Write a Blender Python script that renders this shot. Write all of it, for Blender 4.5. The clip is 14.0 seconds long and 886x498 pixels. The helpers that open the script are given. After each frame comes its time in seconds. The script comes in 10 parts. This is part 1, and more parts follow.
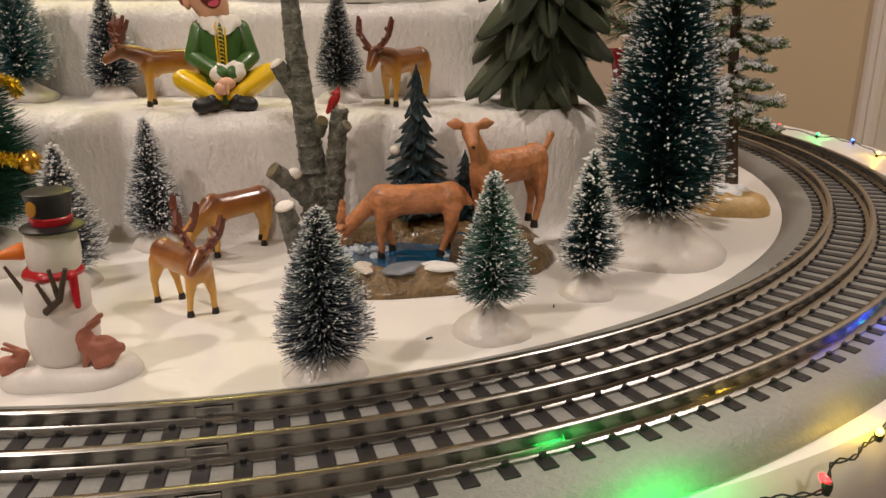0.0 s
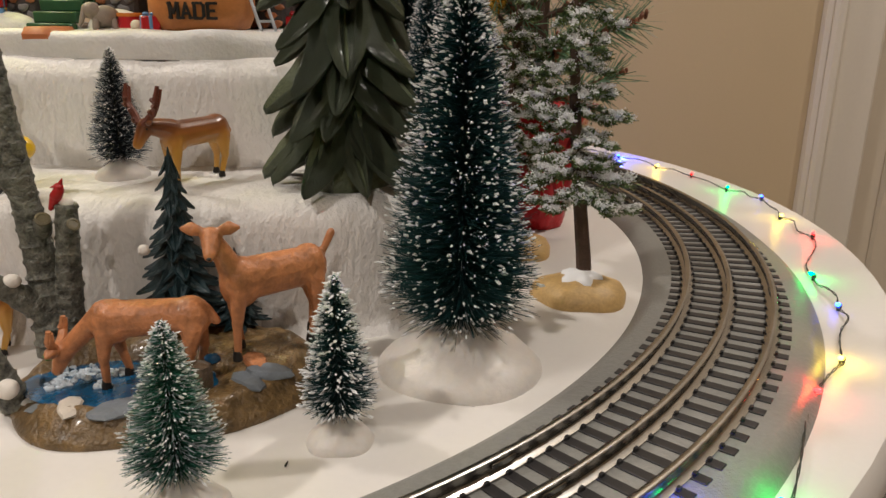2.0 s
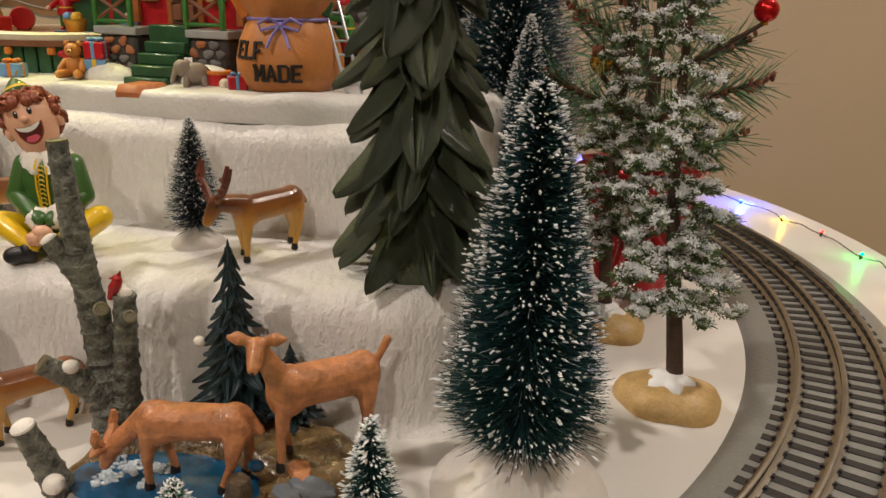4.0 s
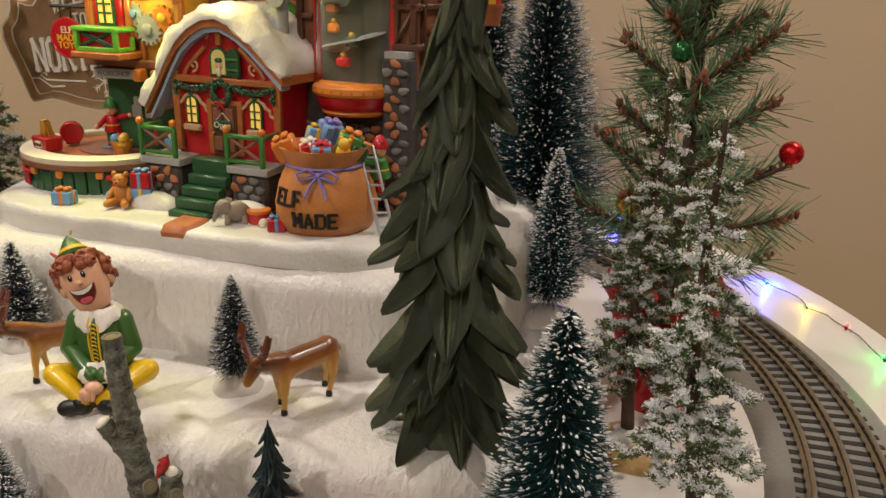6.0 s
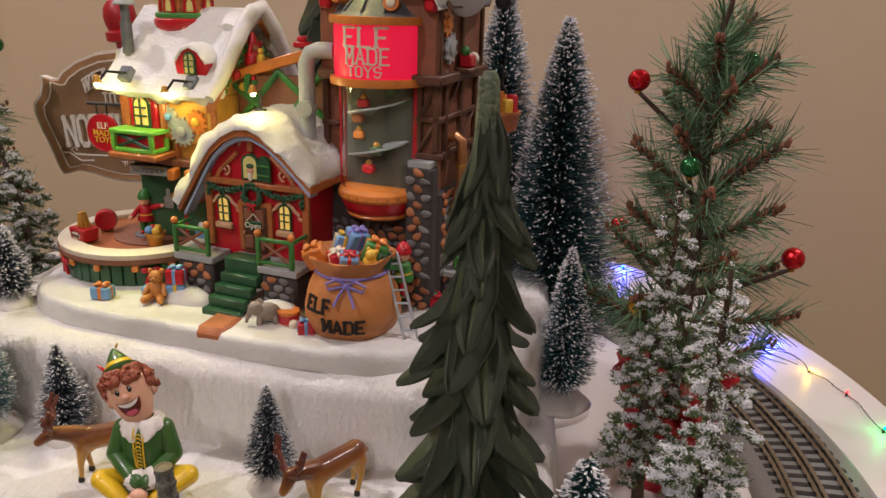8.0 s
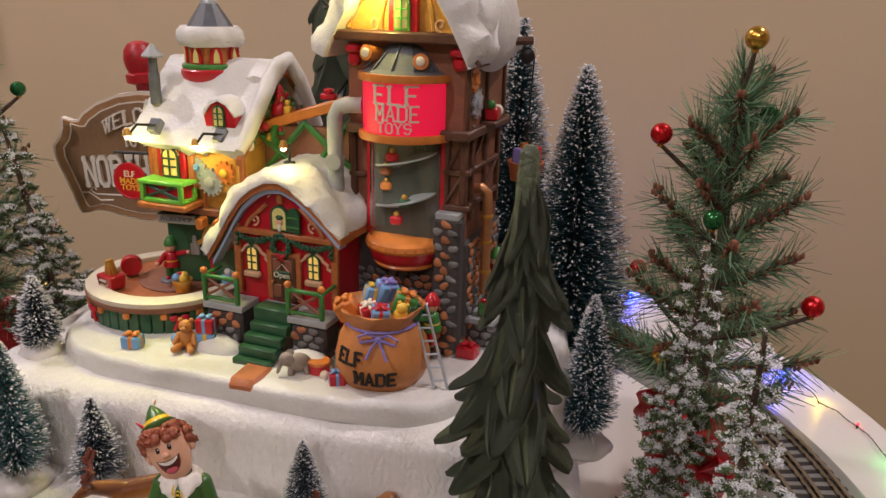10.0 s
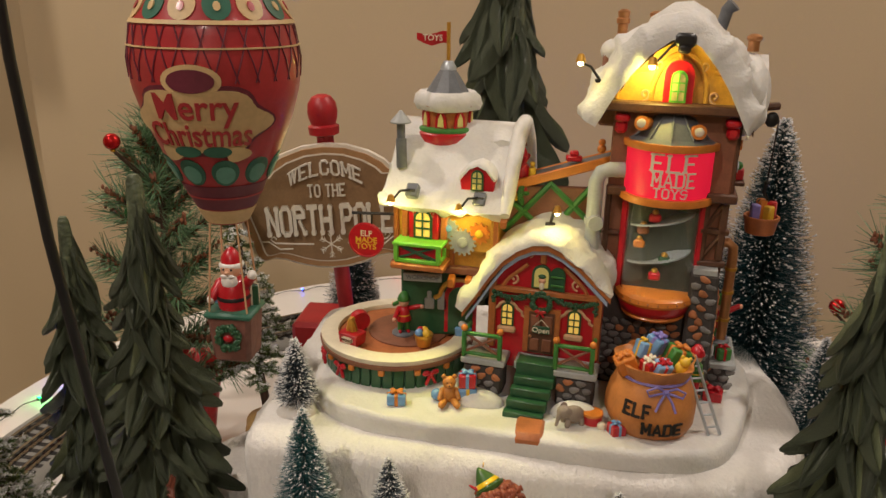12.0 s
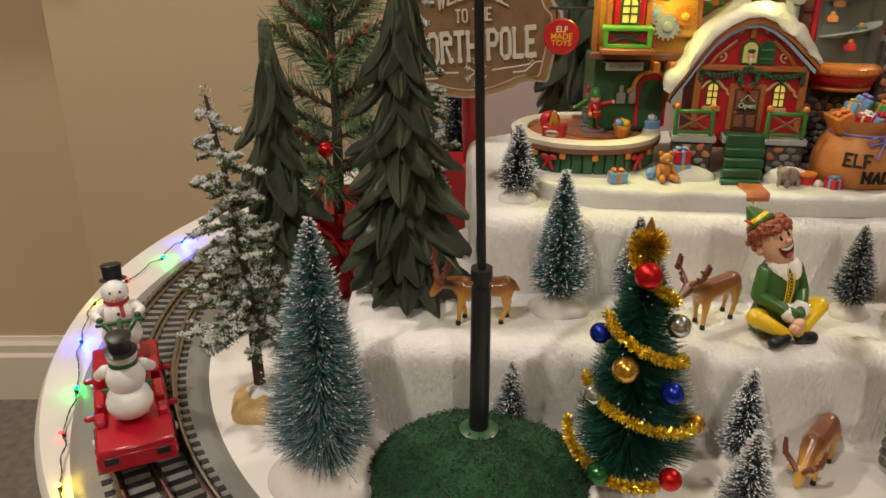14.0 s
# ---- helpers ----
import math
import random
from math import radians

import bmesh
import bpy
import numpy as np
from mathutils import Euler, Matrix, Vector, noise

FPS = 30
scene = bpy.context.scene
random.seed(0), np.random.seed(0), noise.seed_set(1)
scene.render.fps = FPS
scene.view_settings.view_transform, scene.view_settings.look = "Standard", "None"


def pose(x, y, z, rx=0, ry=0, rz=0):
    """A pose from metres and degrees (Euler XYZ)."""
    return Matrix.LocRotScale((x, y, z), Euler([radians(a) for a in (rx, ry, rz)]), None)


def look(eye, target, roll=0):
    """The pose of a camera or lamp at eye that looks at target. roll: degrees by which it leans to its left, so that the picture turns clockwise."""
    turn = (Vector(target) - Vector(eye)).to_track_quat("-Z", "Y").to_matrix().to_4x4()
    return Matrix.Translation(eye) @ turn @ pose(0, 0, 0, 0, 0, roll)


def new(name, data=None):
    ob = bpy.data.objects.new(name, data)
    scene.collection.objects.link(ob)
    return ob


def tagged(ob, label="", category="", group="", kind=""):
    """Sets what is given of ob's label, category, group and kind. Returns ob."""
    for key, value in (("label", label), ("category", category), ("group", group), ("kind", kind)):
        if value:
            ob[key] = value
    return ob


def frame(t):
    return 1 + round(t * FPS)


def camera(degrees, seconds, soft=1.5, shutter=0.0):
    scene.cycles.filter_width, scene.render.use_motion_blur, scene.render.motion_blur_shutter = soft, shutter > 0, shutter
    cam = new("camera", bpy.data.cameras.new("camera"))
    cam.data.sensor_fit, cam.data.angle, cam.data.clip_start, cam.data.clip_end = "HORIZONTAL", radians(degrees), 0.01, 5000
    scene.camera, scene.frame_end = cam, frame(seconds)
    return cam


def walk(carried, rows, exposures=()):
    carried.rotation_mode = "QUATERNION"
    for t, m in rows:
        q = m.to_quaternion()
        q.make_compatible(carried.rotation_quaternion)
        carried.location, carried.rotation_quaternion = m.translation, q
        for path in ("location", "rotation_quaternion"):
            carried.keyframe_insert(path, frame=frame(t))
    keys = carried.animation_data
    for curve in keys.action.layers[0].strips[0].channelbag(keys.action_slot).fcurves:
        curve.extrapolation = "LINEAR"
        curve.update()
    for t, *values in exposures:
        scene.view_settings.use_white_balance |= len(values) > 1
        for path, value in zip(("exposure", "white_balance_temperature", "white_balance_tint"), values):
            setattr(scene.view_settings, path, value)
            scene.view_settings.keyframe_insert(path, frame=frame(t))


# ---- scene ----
cam = camera(60.4, 14.0)
METRES, EYE, TILT, LEAN, TURN = 0.84, 0.12, -18.0, 0.0, 0.0
ROWS = [
    (0.0, 0.0, 0.0, 0.0, 0.0, 0.0, 0.0),
    (0.5, 0.0321, 0.0264, 0.006, -1.94, 0.2, 0.65),
    (1.0, 0.0614, 0.0367, 0.0227, -2.63, 0.27, 0.79),
    (1.5, 0.0889, 0.061, 0.0396, -2.26, 0.37, 0.47),
    (2.0, 0.1117, 0.0694, 0.0557, -0.9, 0.46, -0.35),
    (2.5, 0.1224, 0.0846, 0.067, 1.74, 0.3, -1.5),
    (5.0, 0.1351, 0.0909, 0.1572, 9.94, -1.37, -4.71),
    (5.5, 0.1353, 0.0861, 0.1811, 10.1, -1.41, -4.78),
    (6.0, 0.1277, 0.0832, 0.208, 10.16, -1.45, -4.82),
    (6.5, 0.1246, 0.0725, 0.2284, 10.27, -1.46, -4.86),
    (7.0, 0.1254, 0.0649, 0.2434, 10.32, -1.45, -4.89),
    (7.5, 0.1195, 0.0581, 0.2621, 10.36, -1.43, -4.91),
    (10.0, 0.0886, 0.0386, 0.3063, 9.75, -0.8, -4.6),
    (10.5, 0.0556, 0.0308, 0.3171, 9.18, -0.74, -4.35),
    (11.0, 0.0057, 0.0203, 0.3291, 8.26, -0.59, -3.99),
    (11.5, -0.0574, 0.0018, 0.3409, 7.28, -0.64, -3.51),
    (12.0, -0.1452, -0.0248, 0.3369, 5.98, -0.71, -2.98),
    (12.5, -0.2267, -0.0552, 0.3306, 4.61, -1.14, -2.45),
    (13.0, -0.2881, -0.0635, 0.3093, 3.64, -1.99, -1.86),
    (13.5, -0.354, -0.0727, 0.2661, 2.02, -2.91, -0.98),
    (14.0, -0.3897, -0.0608, 0.1936, -0.48, -4.02, 0.18),
]
walk(cam, [(t, pose(0, 0, EYE, TILT, LEAN, TURN) @ pose(METRES * x, METRES * y, METRES * z, 90 + pitch, roll, yaw)) for t, x, y, z, yaw, pitch, roll in ROWS],
     ((0.0, 0.0, 6550, 11), (0.5, 0.0, 5600, 20), (1.0, 0.0, 5900, 13), (2.0, 0.0, 6150, 7), (2.5, 0.0, 6300, 7), (5.0, 0.07, 6500, 7), (6.8, 0.0, 6200, 13), (7.5, -0.06, 5950, 18), (10.0, -0.09, 5900, 19), (10.5, -0.12, 7800, 2), (11.0, -0.11, 6050, 20), (11.5, -0.24, 6900, 3), (12.5, -0.16, 6400, 15), (13.0, -0.14, 6700, 11), (13.5, -0.16, 5900, 16), (14.0, -0.10, 6500, 6)))

# ---- light ----
world = bpy.data.worlds.new("room_air")
scene.world = world
world.use_nodes = True
world.node_tree.nodes["Background"].inputs[0].default_value = (1.0, 0.9, 0.78, 1)
world.node_tree.nodes["Background"].inputs[1].default_value = 0.006

CEILING, FLOOR = 1.70, -0.55
WARM = (1.0, 0.872, 0.775)


def lamp(name, kind, place, watts, colour, size, target=None):
    data = bpy.data.lights.new(name, kind)
    data.energy, data.color = watts, colour
    if kind == "AREA":
        data.shape, data.size = "DISK", size
    else:
        data.shadow_soft_size = size
    if kind == "SPOT":
        data.spot_size, data.spot_blend = radians(82), 0.6
    ob = new(name, data)
    ob.matrix_world = look(place, target) if target else pose(*place)
    return ob


# two recessed ceiling lamps inferred from shadows, then three more added as fill
DOWNLIGHTS_AND_FILLS = [(0.94, -0.40, 3), (-0.97, -0.42, 19), (0.1, -1.75, 21), (0.95, 0.88, 17), (-1.20, 0.88, 17)]
for x, y, watts in DOWNLIGHTS_AND_FILLS:
    lamp("downlight_and_fill", "AREA", (x, y, CEILING - 0.012), watts, WARM, 0.085, (x, y, 0))


# ---- materials ----
def rgb(c):
    return (*c, 1.0)


def mat(name, colour, rough=0.5, metal=0.0, vary=0.12, scale=40.0, fine=400.0, bump=0.15, depth=0.0006, coat=0.0, glow=0.0,
        glow_colour=None, glass=0.0, island=0.0, piece=0.0, sheen=0.0, alpha=1.0, sss=0.0):
    """A surface with variation at two scales and fine relief."""
    m = bpy.data.materials.new(name)
    m.use_nodes = True
    nt = m.node_tree
    p = nt.nodes["Principled BSDF"]
    L = nt.links.new
    tc = nt.nodes.new("ShaderNodeTexCoord")
    big = nt.nodes.new("ShaderNodeTexNoise")
    big.inputs["Scale"].default_value, big.inputs["Detail"].default_value = scale, 3
    small = nt.nodes.new("ShaderNodeTexNoise")
    small.inputs["Scale"].default_value, small.inputs["Detail"].default_value = fine, 2
    L(tc.outputs["Object"], big.inputs["Vector"])
    L(tc.outputs["Object"], small.inputs["Vector"])
    mix = nt.nodes.new("ShaderNodeMath")
    mix.operation = "MULTIPLY_ADD"
    L(big.outputs[0], mix.inputs[0])
    mix.inputs[1].default_value = 0.65
    half = nt.nodes.new("ShaderNodeMath")
    half.operation = "MULTIPLY"
    L(small.outputs[0], half.inputs[0])
    half.inputs[1].default_value = 0.35
    L(half.outputs[0], mix.inputs[2])
    ramp = nt.nodes.new("ShaderNodeMapRange")
    ramp.inputs[1].default_value, ramp.inputs[2].default_value = 0.3, 0.7
    ramp.inputs[3].default_value, ramp.inputs[4].default_value = 1 - vary, 1 + vary
    L(mix.outputs[0], ramp.inputs[0])
    value = ramp.outputs[0]
    for source, amount in ((("ShaderNodeNewGeometry", "Random Per Island"), island), (("ShaderNodeObjectInfo", "Random"), piece)):
        if amount:
            g = nt.nodes.new(source[0])
            r = nt.nodes.new("ShaderNodeMapRange")
            r.inputs[3].default_value, r.inputs[4].default_value = 1 - amount, 1 + amount
            L(g.outputs[source[1]], r.inputs[0])
            t = nt.nodes.new("ShaderNodeMath")
            t.operation = "MULTIPLY"
            L(value, t.inputs[0])
            L(r.outputs[0], t.inputs[1])
            value = t.outputs[0]
    sc = nt.nodes.new("ShaderNodeVectorMath")
    sc.operation = "SCALE"
    sc.inputs[0].default_value = colour
    L(value, sc.inputs["Scale"])
    L(sc.outputs[0], p.inputs["Base Color"])
    p.inputs["Roughness"].default_value = rough
    p.inputs["Metallic"].default_value = metal
    p.inputs["Coat Weight"].default_value = coat
    p.inputs["Coat Roughness"].default_value = 0.15
    p.inputs["Transmission Weight"].default_value = glass
    p.inputs["Sheen Weight"].default_value = sheen
    p.inputs["Alpha"].default_value = alpha
    if sss:
        p.inputs["Subsurface Weight"].default_value = sss
        p.inputs["Subsurface Radius"].default_value = (0.004, 0.003, 0.002)
    if bump:
        b = nt.nodes.new("ShaderNodeBump")
        b.inputs["Strength"].default_value, b.inputs["Distance"].default_value = bump, depth
        L(mix.outputs[0], b.inputs["Height"])
        L(b.outputs[0], p.inputs["Normal"])
    if glow:
        p.inputs["Emission Color"].default_value = rgb(glow_colour or colour)
        p.inputs["Emission Strength"].default_value = glow
    return m


M_WALL = mat("wall_paint", (0.56, 0.44, 0.275), 0.75, vary=0.03, scale=3, fine=300, bump=0.08)
M_TRIM = mat("trim_paint", (0.72, 0.66, 0.56), 0.4, vary=0.03, scale=5, fine=200, bump=0.04)
M_DOOR = mat("door_paint", (0.66, 0.58, 0.46), 0.45, vary=0.03, scale=5, fine=200, bump=0.04)
M_CEIL = mat("ceiling_paint", (0.62, 0.58, 0.52), 0.9, vary=0.03, scale=4, fine=150)
M_CARPET = mat("carpet", (0.15, 0.13, 0.11), 0.95, vary=0.3, scale=60, fine=500, bump=0.6, depth=0.003)
M_TABLE = mat("white_table_paint", (0.69, 0.665, 0.625), 0.42, vary=0.03, scale=12, fine=300, bump=0.06)
M_ROADBED = mat("grey_roadbed_plastic", (0.225, 0.225, 0.208), 0.45, vary=0.10, scale=420, fine=1100, bump=0.5, depth=0.0010)
M_TIE = mat("dark_tie_plastic", (0.016, 0.015, 0.016), 0.45, vary=0.2, scale=200, fine=1500, bump=0.2, piece=0.25)
M_RAIL = mat("nickel_rail", (0.38, 0.365, 0.34), 0.26, metal=1.0, vary=0.2, scale=50, fine=600, bump=0.1, depth=0.0002)
M_BATTING = mat("snow_batting", (0.76, 0.74, 0.71), 0.95, vary=0.06, scale=330, fine=900, bump=0.8, depth=0.0019, sheen=0.3)


def knit(m, pitch, depth):
    """Soft upright ribs of a knitted fleece, laid under the finer relief."""
    nt = m.node_tree
    tc = nt.nodes.new("ShaderNodeTexCoord")
    wave = nt.nodes.new("ShaderNodeTexWave")
    wave.inputs["Scale"].default_value, wave.inputs["Distortion"].default_value = 0.314 / pitch, 9.0
    wave.inputs["Detail"].default_value, wave.inputs["Detail Scale"].default_value = 2.0, 1.2
    nt.links.new(tc.outputs["Object"], wave.inputs["Vector"])
    b = nt.nodes.new("ShaderNodeBump")
    b.inputs["Strength"].default_value, b.inputs["Distance"].default_value = 0.55, depth
    nt.links.new(wave.outputs["Fac"], b.inputs["Height"])
    nt.links.new(b.outputs[0], nt.nodes["Bump"].inputs["Normal"])


knit(M_BATTING, 0.0050, 0.00035)
bt = M_BATTING.node_tree
stretch = bt.nodes.new("ShaderNodeMapping")
stretch.inputs["Scale"].default_value = (1.0, 1.0, 0.60)
bt.links.new([n for n in bt.nodes if n.bl_idname == "ShaderNodeTexCoord"][0].outputs["Object"], stretch.inputs["Vector"])
for n in bt.nodes:
    if n.bl_idname == "ShaderNodeTexNoise":
        bt.links.new(stretch.outputs[0], n.inputs["Vector"])
M_WIRE = mat("dark_green_wire", (0.02, 0.025, 0.02), 0.5, vary=0.1)
M_BRISTLE_TEAL = mat("teal_bristle", (0.011, 0.052, 0.055), 0.6, vary=0.3, scale=60, fine=900, bump=0, island=0.5)
M_BRISTLE_DEEP = mat("deep_blue_teal_bristle", (0.013, 0.068, 0.084), 0.6, vary=0.3, scale=60, fine=900, bump=0, island=0.5)
M_BRISTLE_GREEN = mat("green_bristle", (0.03, 0.135, 0.095), 0.6, vary=0.3, scale=60, fine=900, bump=0, island=0.5)
M_BRISTLE_GREY = mat("blue_grey_bristle", (0.036, 0.054, 0.076), 0.6, vary=0.3, scale=60, fine=900, bump=0, island=0.5)
M_BRISTLE_BLUE = mat("soft_blue_bristle", (0.032, 0.150, 0.160), 0.6, vary=0.3, scale=60, fine=900, bump=0, island=0.5)
M_BRISTLE_FROST = mat("frosted_bristle", (0.38, 0.43, 0.46), 0.7, vary=0.2, scale=60, fine=900, bump=0, island=0.3)
M_FLOCK = mat("white_flock", (0.78, 0.79, 0.80), 0.85, vary=0.05, scale=200, fine=2000, bump=0.4, island=0.1)
M_SNOW_BASE = mat("translucent_white_base", (0.62, 0.585, 0.54), 0.40, vary=0.06, scale=80, fine=500, bump=0.5, depth=0.0012, sss=0.3)
M_STEM = mat("twisted_wire_stem", (0.10, 0.12, 0.10), 0.4, metal=0.6, vary=0.2)
M_RESIN = mat("dark_green_resin", (0.094, 0.117, 0.070), 0.50, vary=0.65, scale=110, fine=380, bump=1.0, depth=0.0030, piece=0.2, coat=0.06)
M_TWIG_OLIVE = mat("spruce_olive_tip", (0.20, 0.235, 0.095), 0.8, vary=0.4, scale=150, fine=900, bump=0, island=0.5)
M_TWIG_GREEN = mat("spruce_flock_green", (0.095, 0.150, 0.055), 0.8, vary=0.4, scale=150, fine=900, bump=0, island=0.5)
M_NEEDLE = mat("pine_needle_green", (0.125, 0.230, 0.120), 0.5, vary=0.35, scale=50, fine=600, bump=0, island=0.45)
M_BARK = mat("brown_bark", (0.075, 0.045, 0.03), 0.8, vary=0.4, scale=150, fine=900, bump=0.8, depth=0.001)
M_SAND = mat("sandy_resin_base", (0.50, 0.33, 0.13), 0.5, vary=0.25, scale=120, fine=700, bump=0.5, depth=0.001)
M_FOIL = mat("red_foil", (0.45, 0.012, 0.02), 0.3, metal=0.3, vary=0.25, scale=80, fine=300, bump=0.8, depth=0.002)
M_ORN_RED = mat("red_ornament", (0.55, 0.012, 0.015), 0.18, metal=0.7, vary=0.2, scale=700, fine=2500, bump=0.5, depth=0.0004)
M_ORN_GREEN = mat("green_ornament", (0.03, 0.16, 0.05), 0.18, metal=0.7, vary=0.2, scale=700, fine=2500, bump=0.4, depth=0.0004)
M_ORN_GOLD = mat("gold_ornament", (0.62, 0.36, 0.06), 0.2, metal=0.9, vary=0.2, scale=700, fine=2500, bump=0.4, depth=0.0004)
M_ORN_BLUE = mat("blue_ornament", (0.01, 0.03, 0.35), 0.15, metal=0.7, vary=0.1, scale=300, fine=1500, bump=0.1)
M_ORN_SILVER = mat("silver_ornament", (0.55, 0.60, 0.56), 0.12, metal=0.95, vary=0.1, scale=300, fine=1500, bump=0.1)
M_TINSEL = mat("gold_tinsel", (0.88, 0.62, 0.07), 0.28, metal=0.9, vary=0.3, scale=300, fine=2000, bump=0.2, island=0.5)


# ---- shape building ----
class Shape:
    """Collects verts and faces of one mesh; every piece may take its own material slot."""

    def __init__(self):
        self.v, self.f, self.mi = [], [], []

    def add(self, verts, faces, m=0, at=None):
        o = len(self.v)
        if at is not None:
            verts = [at @ Vector(p) for p in verts]
        self.v += [tuple(p) for p in verts]
        self.f += [tuple(i + o for i in f) for f in faces]
        self.mi += [m] * len(faces)
        return self

    def box(self, c, s, m=0, at=None, bevel=None, rz=0.0, taper=1.0):
        """A box of full size s round c with chamfered edges. taper: the top's width over the bottom's."""
        h = [a / 2 for a in s]
        b = min(bevel if bevel is not None else 0.08 * min(s), 0.45 * min(s))
        verts, idx = [], {}
        for sx in (-1, 1):
            for sy in (-1, 1):
                for sz in (-1, 1):
                    for ax in range(3):
                        p = [sx * (h[0] - b), sy * (h[1] - b), sz * (h[2] - b)]
                        p[ax] += (sx, sy, sz)[ax] * b
                        k = 1 + (taper - 1) * (p[2] / s[2] + 0.5)
                        idx[sx, sy, sz, ax] = len(verts)
                        verts.append((p[0] * k, p[1] * k, p[2]))
        faces = []
        for ax in range(3):
            u, w = (ax + 1) % 3, (ax + 2) % 3
            for sg in (-1, 1):
                loop = []
                for a, c2 in ((-1, -1), (1, -1), (1, 1), (-1, 1)):
                    k = [0, 0, 0]
                    k[ax], k[u], k[w] = sg, a, c2
                    loop.append(idx[(*k, ax)])
                faces.append(loop if sg > 0 else loop[::-1])
            for a in (-1, 1):
                for c2 in (-1, 1):
                    k0, k1 = [0, 0, 0], [0, 0, 0]
                    k0[ax], k1[ax] = -1, 1
                    k0[u] = k1[u] = a
                    k0[w] = k1[w] = c2
                    q = [idx[(*k0, u)], idx[(*k1, u)], idx[(*k1, w)], idx[(*k0, w)]]
                    faces.append(q if a * c2 < 0 else q[::-1])
        for sx in (-1, 1):
            for sy in (-1, 1):
                for sz in (-1, 1):
                    q = [idx[sx, sy, sz, i] for i in range(3)]
                    faces.append(q if sx * sy * sz > 0 else q[::-1])
        t = Matrix.Translation(c) @ Matrix.Rotation(radians(rz), 4, "Z")
        return self.add(verts, faces, m, at @ t if at is not None else t)

    def lathe(self, prof, n=24, m=0, at=None, wave=None, flat=(1, 1)):
        """A turned body from (radius, height) pairs, bottom to top. wave(angle, row): a factor on the radius."""
        verts, faces = [], []
        for j, (r, z) in enumerate(prof):
            for i in range(n):
                a = 2 * math.pi * i / n
                k = r * (wave(a, j) if wave else 1)
                verts.append((k * math.cos(a) * flat[0], k * math.sin(a) * flat[1], z))
        for j in range(len(prof) - 1):
            for i in range(n):
                i2 = (i + 1) % n
                faces.append((j * n + i, j * n + i2, (j + 1) * n + i2, (j + 1) * n + i))
        faces.append(tuple(range(n))[::-1])
        faces.append(tuple(range((len(prof) - 1) * n, len(prof) * n)))
        return self.add(verts, faces, m, at)

    def ball(self, c, r, m=0, at=None, n=16, rot=None):
        r = (r, r, r) if not isinstance(r, (tuple, list)) else r
        rows = max(5, n // 2)
        prof = [(max(1e-5, math.sin(math.pi * j / rows)), -math.cos(math.pi * j / rows)) for j in range(rows + 1)]
        t = Matrix.Translation(c) @ (rot or Matrix()) @ Matrix.Diagonal((*r, 1))
        return self.lathe(prof, n, m, at @ t if at is not None else t)

    def tube(self, pts, radii, n=8, m=0, at=None, close=False):
        """A round bar along points; ends rounded off by small radii."""
        pts = [Vector(p) for p in pts]
        if not isinstance(radii, (list, tuple)):
            radii = [radii] * len(pts)
        verts, faces = [], []
        side = None
        for i, p in enumerate(pts):
            d = (pts[min(i + 1, len(pts) - 1)] - pts[max(i - 1, 0)]) if not close else (pts[(i + 1) % len(pts)] - pts[i - 1])
            d.normalize()
            if side is None:
                side = d.orthogonal().normalized()
            side = (side - d * side.dot(d)).normalized()
            up = d.cross(side)
            for k in range(n):
                a = 2 * math.pi * k / n
                verts.append(p + (side * math.cos(a) + up * math.sin(a)) * radii[i])
        rows = len(pts)
        for i in range(rows if close else rows - 1):
            for k in range(n):
                k2, i2 = (k + 1) % n, (i + 1) % rows
                faces.append((i * n + k, i * n + k2, i2 * n + k2, i2 * n + k))
        if not close:
            faces += [tuple(range(n))[::-1], tuple(range((rows - 1) * n, rows * n))]
        return self.add(verts, faces, m, at)

    def limb(self, p0, p1, r0, r1, m=0, at=None, n=10):
        """A tapered limb with round ends."""
        p0, p1 = Vector(p0), Vector(p1)
        d = (p1 - p0).normalized()
        pts, rad = [], []
        for a in (90, 60, 30, 0):
            pts.append(p0 - d * r0 * math.sin(radians(a)))
            rad.append(max(r0 * math.cos(radians(a)), 1e-5))
        for a in (0, 30, 60, 90):
            pts.append(p1 + d * r1 * math.sin(radians(a)))
            rad.append(max(r1 * math.cos(radians(a)), 1e-5))
        return self.tube(pts, rad, n, m, at)

    def prism(self, poly, depth, m=0, at=None, bevel=0.0):
        """A flat outline (x, y) with thickness along local z, its front edge chamfered."""
        n = len(poly)
        cx, cy = sum(p[0] for p in poly) / n, sum(p[1] for p in poly) / n
        rows = [(0.0, 0.0), (depth - bevel, 0.0), (depth, bevel)] if bevel else [(0.0, 0.0), (depth, 0.0)]
        verts, faces = [], []
        for z, b in rows:
            for x, y in poly:
                d = math.hypot(x - cx, y - cy) or 1
                verts.append((x - (x - cx) / d * b, y - (y - cy) / d * b, z))
        for j in range(len(rows) - 1):
            for i in range(n):
                i2 = (i + 1) % n
                faces.append((j * n + i, j * n + i2, (j + 1) * n + i2, (j + 1) * n + i))
        faces += [tuple(range(n))[::-1], tuple(range((len(rows) - 1) * n, len(rows) * n))]
        return self.add(verts, faces, m, at)


def build(name, shape, mats, smooth=40):
    me = bpy.data.meshes.new(name)
    me.from_pydata(shape.v, [], shape.f)
    for m in (mats if isinstance(mats, (list, tuple)) else [mats]):
        me.materials.append(m)
    if len(me.materials) > 1:
        me.polygons.foreach_set("material_index", shape.mi)
    if smooth:
        me.polygons.foreach_set("use_smooth", [True] * len(me.polygons))
        me.set_sharp_from_angle(angle=radians(smooth))
    me.update()
    return me


